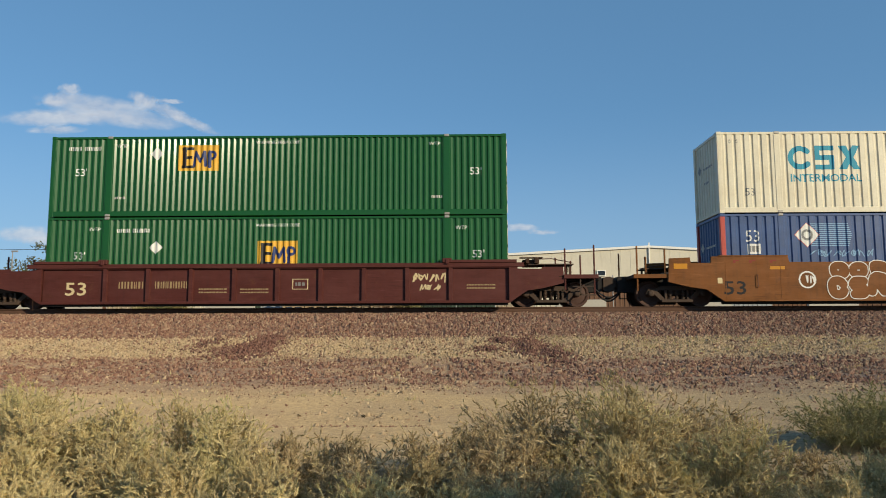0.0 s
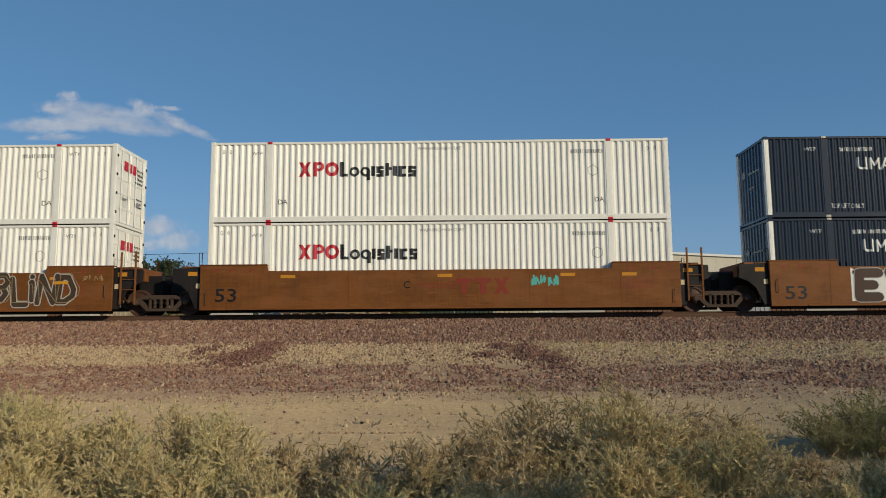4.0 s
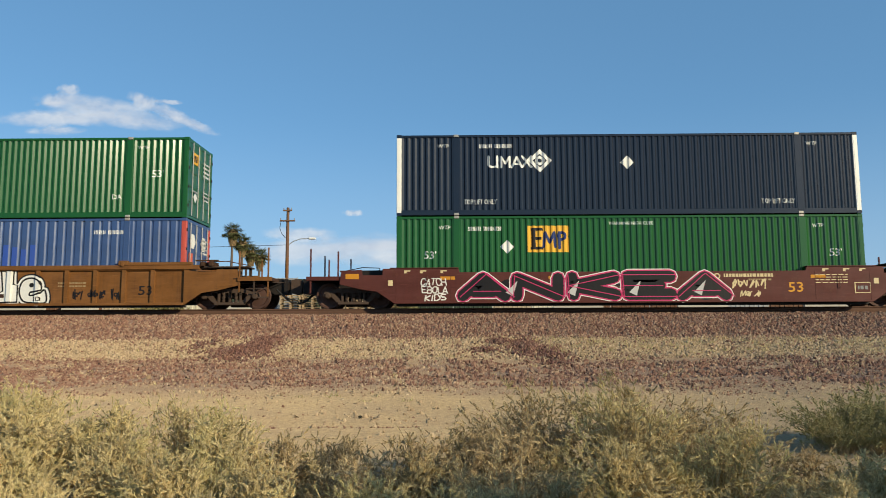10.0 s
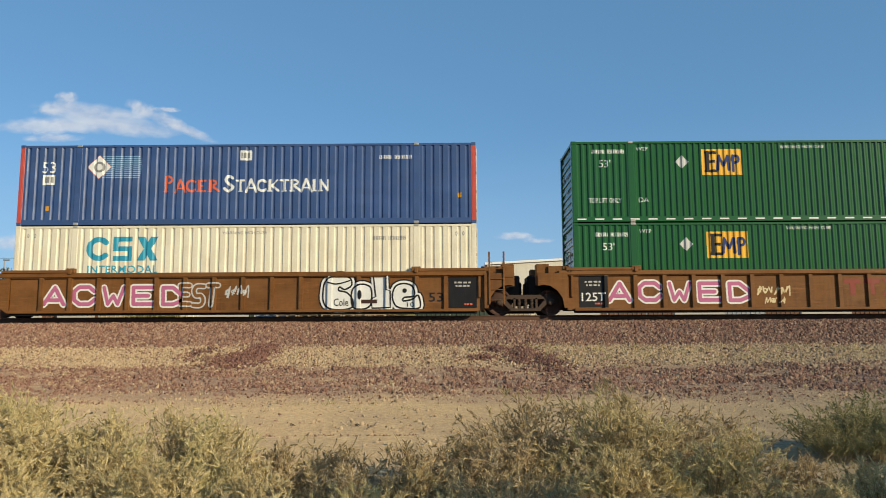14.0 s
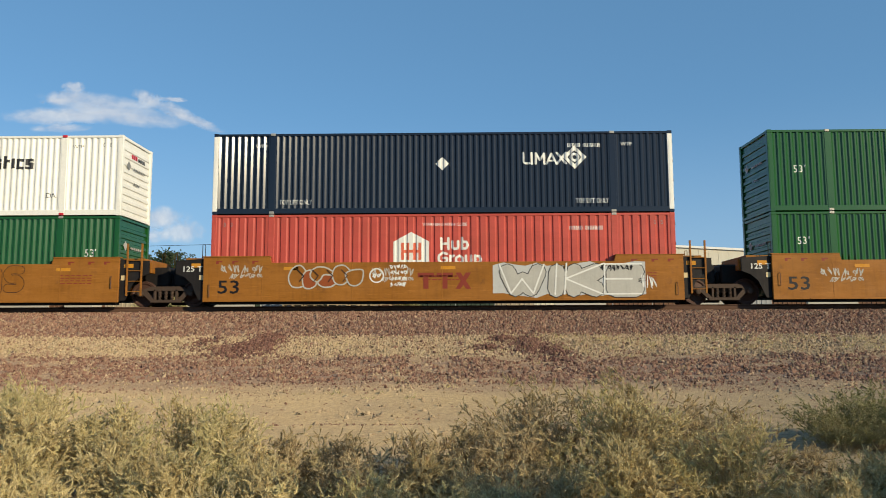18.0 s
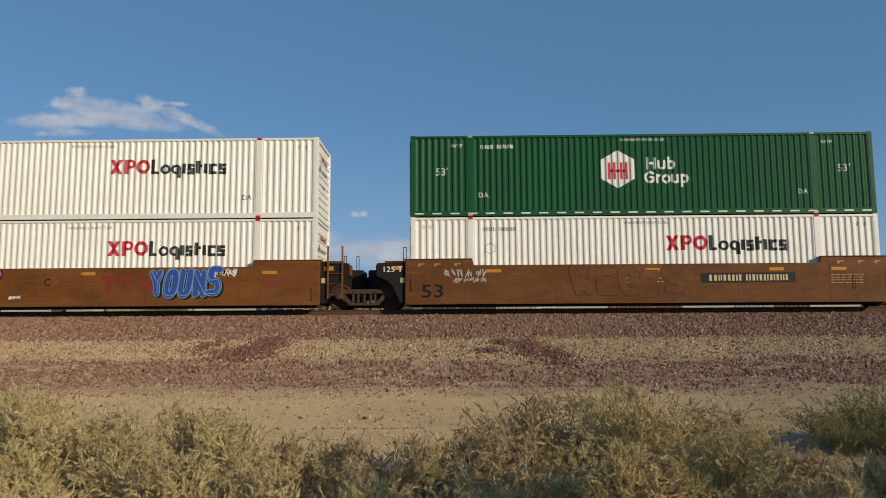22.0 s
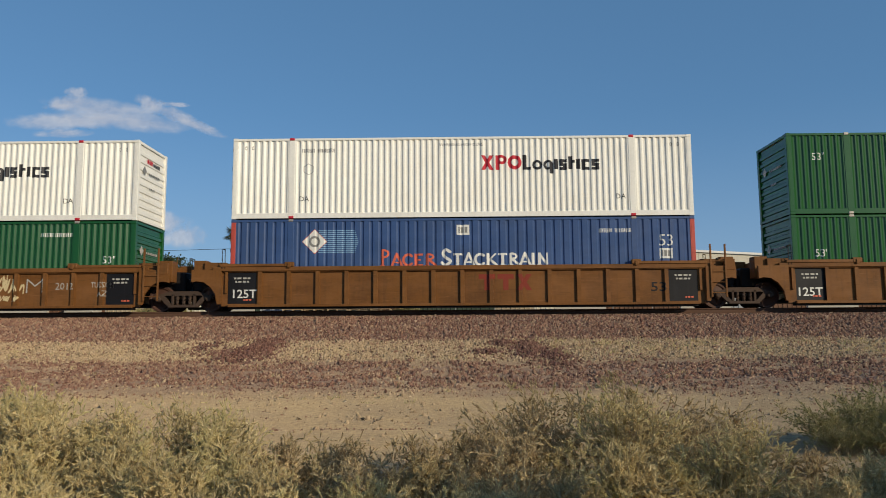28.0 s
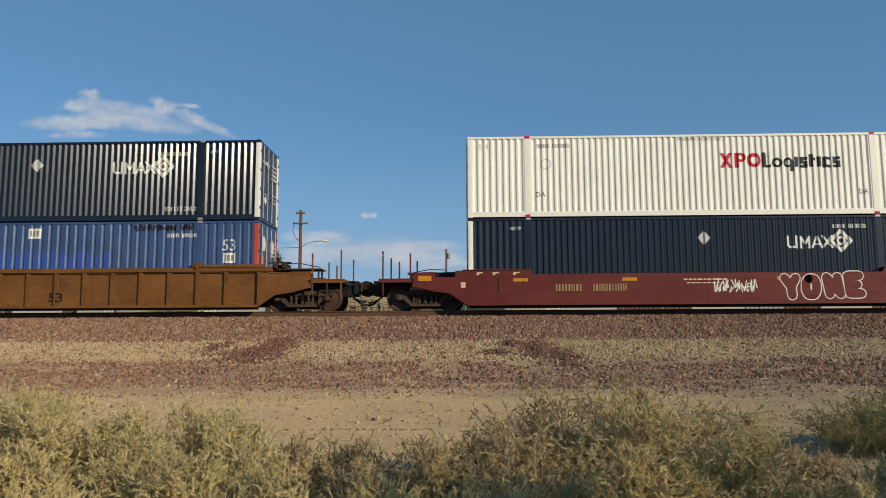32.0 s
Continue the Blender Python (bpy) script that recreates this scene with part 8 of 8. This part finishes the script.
lamp = part("lamp_arm", tube([(0.1, 0, 7.25), (0.5, 0, 7.55), (1.0, 0, 7.72), (1.75, 0, 7.78)], 0.035), GREYSHEET, pole)
part("lamp_head", boxes((1.7, 2.3, -0.13, 0.13, 7.68, 7.84), bevel=0.05), TRIM, lamp)
for z0, z1, y in ((7.25, 7.45, 0.0),):
    wire = [(-13.38 - 4.0 * k, 60, 1.7 + z0 - 0.35 * math.sin(math.pi * k / 12)) for k in range(13)]
    tagged(new("power_line", to_mesh("power_line", tube(wire, 0.018, 5), RUBBER)), "thin black power line strung from a timber pole", "cable", kind="structure")
far_pole = thing("utility_pole", "distant timber pole with a small transformer", "utility pole", pose(-3.05, 120, 1.7))
part("pole", rods(((0, 0, 0), (0, 0, 14.2), 0.22, 10, 0.16)), TIMBER, far_pole)
part("transformer", rods(((0.4, 0, 12.6), (0.4, 0, 13.5), 0.26, 12)), GREYSHEET, far_pole)
lamp_post = thing("street_lamp", "thin grey street lamp beyond the yard", "street lamp", pose(-42.08, 70, 1.7))
part("post", rods(((0, 0, 0), (0, 0, 7.9), 0.08, 8, 0.05)), GREYSHEET, lamp_post)
part("lamp_head", boxes((-0.1, 0.5, -0.1, 0.1, 7.85, 8.0), bevel=0.03), GREYSHEET, lamp_post)


def pallet_stack(x, y, n, tilt):
    st = thing("pallet_stack", "stack of weathered wooden pallets in the yard", "pallets", pose(x, y, 1.7, 0, 0, tilt), "pallet stacks in the yard")
    for k in range(n):
        z = 0.145 * k
        p = part("pallet", cached("pallet_base", lambda: to_mesh("pallet", boxes((-0.6, -0.5, -0.5, 0.5, 0.02, 0.11), (-0.05, 0.05, -0.5, 0.5, 0.02, 0.11), (0.5, 0.6, -0.5, 0.5, 0.02, 0.11)), PALEWOOD)), None, st, "", pose(0.02 * (k % 3 - 1), 0, z))
        for j in range(4):
            part("board", cached("pallet_board", lambda: to_mesh("board", boxes((-0.6, 0.6, -0.06, 0.06, 0.112, 0.134)), PALEWOOD)), None, p, "", pose(0, -0.44 + 0.29 * j, 0))


for x, y, n, tilt in ((-9.6, 44.4, 16, 4), (-8.3, 44.6, 17, -3), (-7.0, 44.4, 15, 8), (-5.7, 44.6, 16, 0), (-4.4, 44.4, 14, 2)):
    pallet_stack(x, y, n, tilt)


def tote(x, y, tilt):
    t = thing("liquid_tote", "white plastic tote in a galvanised wire cage", "tote", pose(x, y, 1.7, 0, 0, tilt), "totes in the yard")
    part("tank", boxes((-0.55, 0.55, -0.45, 0.45, 0.16, 1.05), bevel=0.06), TRIM, t)
    part("base", boxes((-0.6, 0.6, -0.5, 0.5, 0.0, 0.05), (-0.6, -0.45, -0.5, 0.5, 0.05, 0.15), (0.45, 0.6, -0.5, 0.5, 0.05, 0.15)), GREYSHEET, t)
    for k in range(5):
        part("cage_bar", rods(((-0.58 + 0.29 * k, -0.5, 0.1), (-0.58 + 0.29 * k, -0.5, 1.1), 0.018, 6)), CASTING, t)
    for z in (0.3, 0.6, 0.9, 1.1):
        part("cage_bar", rods(((-0.6, -0.5, z), (0.6, -0.5, z), 0.018, 6)), CASTING, t)


for x, y, z, tilt in ((-1.35, 44.4, 0, 3), (0.2, 44.6, 0, -4)):
    tote(x, y, tilt)
box = thing("storage_box", "cream steel storage box standing in the yard", "storage box", pose(-22.2, 44.4, 1.7))
part("body", boxes((-0.85, 0.85, -0.6, 0.6, 0.08, 2.1), bevel=0.03), CONCRETE, box)
part("lid", boxes((-0.9, 0.9, -0.65, 0.65, 2.1, 2.2), bevel=0.02), TRIM, box)
for x in (-0.6, 0.6):
    part("skid", boxes((x - 0.08, x + 0.08, -0.6, 0.6, 0, 0.08)), TIMBER, box)


def barrier_mesh():
    bm = bmesh.new()
    a = [bm.verts.new((-1.48, y, z)) for y, z in ((-0.3, 0), (-0.3, 0.1), (-0.16, 0.4), (-0.1, 1.95), (0.1, 1.95), (0.16, 0.4), (0.3, 0.1), (0.3, 0))]
    b = [bm.verts.new((1.48, v.co.y, v.co.z)) for v in a]
    for i in range(8):
        bm.faces.new((a[i], b[i], b[(i + 1) % 8], a[(i + 1) % 8]))
    bm.faces.new(a[::-1])
    bm.faces.new(b)
    bmesh.ops.recalc_face_normals(bm, faces=bm.faces[:])
    return to_mesh("precast_barrier", bm, CONCRETE)


barrier = barrier_mesh()
for x, y, tilt in ((-13.6, 45.0, 0), (-26.1, 45.0, -1), (-32.5, 45.0, 0), (7.5, 45.1, -1), (14.9, 45.0, -1), (22.4, 45.0, 0)):
    ob = new("precast_barrier", barrier)
    ob.matrix_basis = pose(x, y, 1.7, 0, 0, tilt)
    tagged(ob, "pale tall precast concrete barrier standing in the yard", "barrier", "barriers in the yard")
for x, y, s, seed in ((-18.2, 44.5, 1.2, 51), (-17.0, 44.8, 1.2, 52), (-34.5, 44.8, 1.2, 53), (-2.9, 44.8, 1.05, 54)):
    top = shrub(seed, 0.9 * s, 1.9 * s, 110, 8, 0.10, OLIVE, "leafy green bush in the yard")
    top.matrix_basis = pose(x, y, 1.7)
fence = thing("yard_fence", "yard fence of weathered grey and tan sheet panels", "fence", pose(0, 46, 1.7))
TANSHEET = weathered("tan_sheet_metal", (0.40, 0.33, 0.23), (0.22, 0.17, 0.11), 0.7, 0.6, 0.5)


def ribbed_sheet(h):
    """One folded sheet, its ribs towards the track."""
    line = [(0.03, -0.02)]
    for j in range(8):
        a = 0.12 + 0.28 * j
        line += [(a, -0.02), (a + 0.02, -0.05), (a + 0.09, -0.05), (a + 0.11, -0.02)]
    line += [(2.37, -0.02), (2.37, 0.02), (0.03, 0.02)]
    bm = bmesh.new()
    low = [bm.verts.new((x, y, 0.05)) for x, y in line]
    high = [bm.verts.new((x, y, h)) for x, y in line]
    for i in range(len(line)):
        k = (i + 1) % len(line)
        bm.faces.new((low[i], low[k], high[k], high[i]))
    bm.faces.new(high)
    return bm


GREENSHEET = weathered("dark_green_sheet_metal", (0.035, 0.055, 0.035), (0.06, 0.05, 0.035), 0.7, 0.5, 0.4)
fence_meshes = [to_mesh("panel", ribbed_sheet(h), mt)
                for h, mt in ((3.4, GREENSHEET), (3.2, TANSHEET), (3.45, GREYSHEET), (3.1, TIMBER), (3.3, SHEET), (3.2, TIMBER), (3.3, GREENSHEET))]
for k in range(-20, 21):
    part("post", cached("fencepost", lambda: to_mesh("post", rods(((0, 0, 0), (0, 0, 3.5), 0.035, 8)), GREYSHEET)), None, fence, "", pose(k * 2.4, 0, 0))
    part("panel", fence_meshes[(k * k + k // 3) % 7], None, fence, "", pose(k * 2.4, 0, 0))


# ---- sky: thin clouds, far off ----
def cloud_material():
    m, n, links, p = nodes_of("cloud_vapour")
    tc = n.new("ShaderNodeTexCoord")
    oi = n.new("ShaderNodeObjectInfo")
    length = n.new("ShaderNodeVectorMath")
    length.operation = "LENGTH"
    links.new(tc.outputs["Object"], length.inputs[0])
    shift = n.new("ShaderNodeVectorMath")
    shift.operation = "MULTIPLY_ADD"
    shift.inputs[1].default_value = (1.6, 1.0, 0.55)
    links.new(tc.outputs["Object"], shift.inputs[0])
    k = n.new("ShaderNodeVectorMath")
    k.operation = "SCALE"
    k.inputs[0].default_value = (9.0, 5.0, 7.0)
    links.new(oi.outputs["Random"], k.inputs["Scale"])
    links.new(k.outputs[0], shift.inputs[2])
    fluff = noise_node(n, links, shift.outputs[0], 1.5, 6, 0.52)
    body = band(n, links, length.outputs["Value"], 0.15, 1.0, 1.0, 0.0)
    add = n.new("ShaderNodeMath")
    add.operation = "MULTIPLY_ADD"
    links.new(fluff, add.inputs[0])
    add.inputs[1].default_value = 1.5
    add.inputs[2].default_value = -0.75
    total = n.new("ShaderNodeMath")
    total.operation = "ADD"
    links.new(add.outputs[0], total.inputs[0])
    links.new(body, total.inputs[1])
    gate = n.new("ShaderNodeMath")
    gate.operation = "MULTIPLY"
    links.new(band(n, links, total.outputs[0], 0.16, 0.85, 0.0, 0.62), gate.inputs[0])
    links.new(band(n, links, length.outputs["Value"], 0.7, 1.0, 1.0, 0.0), gate.inputs[1])
    clear = n.new("ShaderNodeBsdfTransparent")
    glow = n.new("ShaderNodeEmission")
    links.new(mixed(n, links, band(n, links, fluff, 0.35, 0.7), (0.60, 0.64, 0.76), (0.86, 0.85, 0.88)), glow.inputs[0])
    glow.inputs[1].default_value = CLOUD_GLOW
    mix = n.new("ShaderNodeMixShader")
    links.new(gate.outputs[0], mix.inputs[0])
    links.new(clear.outputs[0], mix.inputs[1])
    links.new(glow.outputs[0], mix.inputs[2])
    links.new(mix.outputs[0], n["Material Output"].inputs[0])
    return m


CLOUD_GLOW = 0.78
VAPOUR = cloud_material()


def puff_mesh():
    bm = bmesh.new()
    bmesh.ops.create_grid(bm, x_segments=2, y_segments=2, size=1.0, matrix=pose(0, 0, 0, 90))
    return to_mesh("cloud_puff", bm, VAPOUR)


PUFF = puff_mesh()


def cloud(label, puffs, y, drift=0.0):
    top = thing("cloud", label, "cloud", pose(0, y, 0), "clouds", "structure")
    for k, (x, z, w, h, tilt) in enumerate(puffs):
        part("cloud_puff", PUFF, None, top, "", Matrix.Translation((x, 6.0 * k, z)) @ pose(0, 0, 0, 0, tilt, 0) @ Matrix.Diagonal((w, 1, h, 1)))
    if drift:
        DRIFTERS.append((top, y, drift))


DRIFTERS = []
cloud("thin white streaky cloud in a blue sky", (
    (-1362, 722, 190, 38, -1), (-1180, 766, 245, 46, 6), (-1295, 797, 100, 32, -3), (-1282, 831, 56, 22, 0), (-1342, 783, 70, 16, 0), (-1040, 794, 66, 34, 18),
    (-950, 752, 135, 30, 23), (-866, 712, 112, 22, 22), (-1056, 728, 230, 40, 5), (-1230, 742, 190, 36, 3), (-962, 797, 66, 11, 4), (-1345, 702, 130, 20, 0)), 2400, 30.0)
cloud("low hazy white cloud near the horizon", ((-958, 363, 110, 52, 0), (-1040, 418, 120, 44, 5), (-1136, 405, 180, 50, 0), (-1130, 350, 160, 34, 0)), 2600, 20.0)
cloud("low white cloud near the horizon", ((-1541, 366, 170, 40, 0), (-1450, 345, 150, 26, 0)), 2650, 20.0)
cloud("wide thin veil of cloud near the horizon", ((-547, 373, 170, 36, 3), (-343, 320, 380, 80, 0), (-206, 331, 320, 36, 0), (-364, 454, 46, 16, 0), (-560, 310, 260, 60, 0), (-120, 280, 300, 50, 0)), 2700, 15.0)
cloud("small faint wisp of cloud", ((245, 396, 110, 20, 2), (330, 380, 80, 12, 0)), 2750, 15.0)



# ---- what moves: the train runs by, its wheels turning ----
def run_at(t):
    return float(np.interp(t, [r[0] for r in RUN], [r[1] for r in RUN]))


def motions():
    for ob, s, z in MOVERS:
        walk(ob, [(t, pose(s + d, SIDE, z)) for t, d in RUN])
    for ob, y, d in DRIFTERS:
        walk(ob, [(0, pose(-d * 0.4, y, 0)), (32, pose(d * 0.6, y, 0))])
    for s, wheels in WHEELS:
        seen = [k / 30 for k in range(0, 961) if abs(s + run_at(k / 30)) < 26]
        if not seen:
            continue
        for w, dx in wheels:
            first, last = seen[0], seen[-1]
            rows = [(t, pose(dx, 0, WHEEL, 0, math.degrees((run_at(t) - run_at(first)) / WHEEL), 0)) for t in seen]
            if first > 0:
                rows.insert(0, (0, rows[0][1]))
            if last < 32:
                rows.append((32, rows[-1][1]))
            walk(w, rows)


motions()
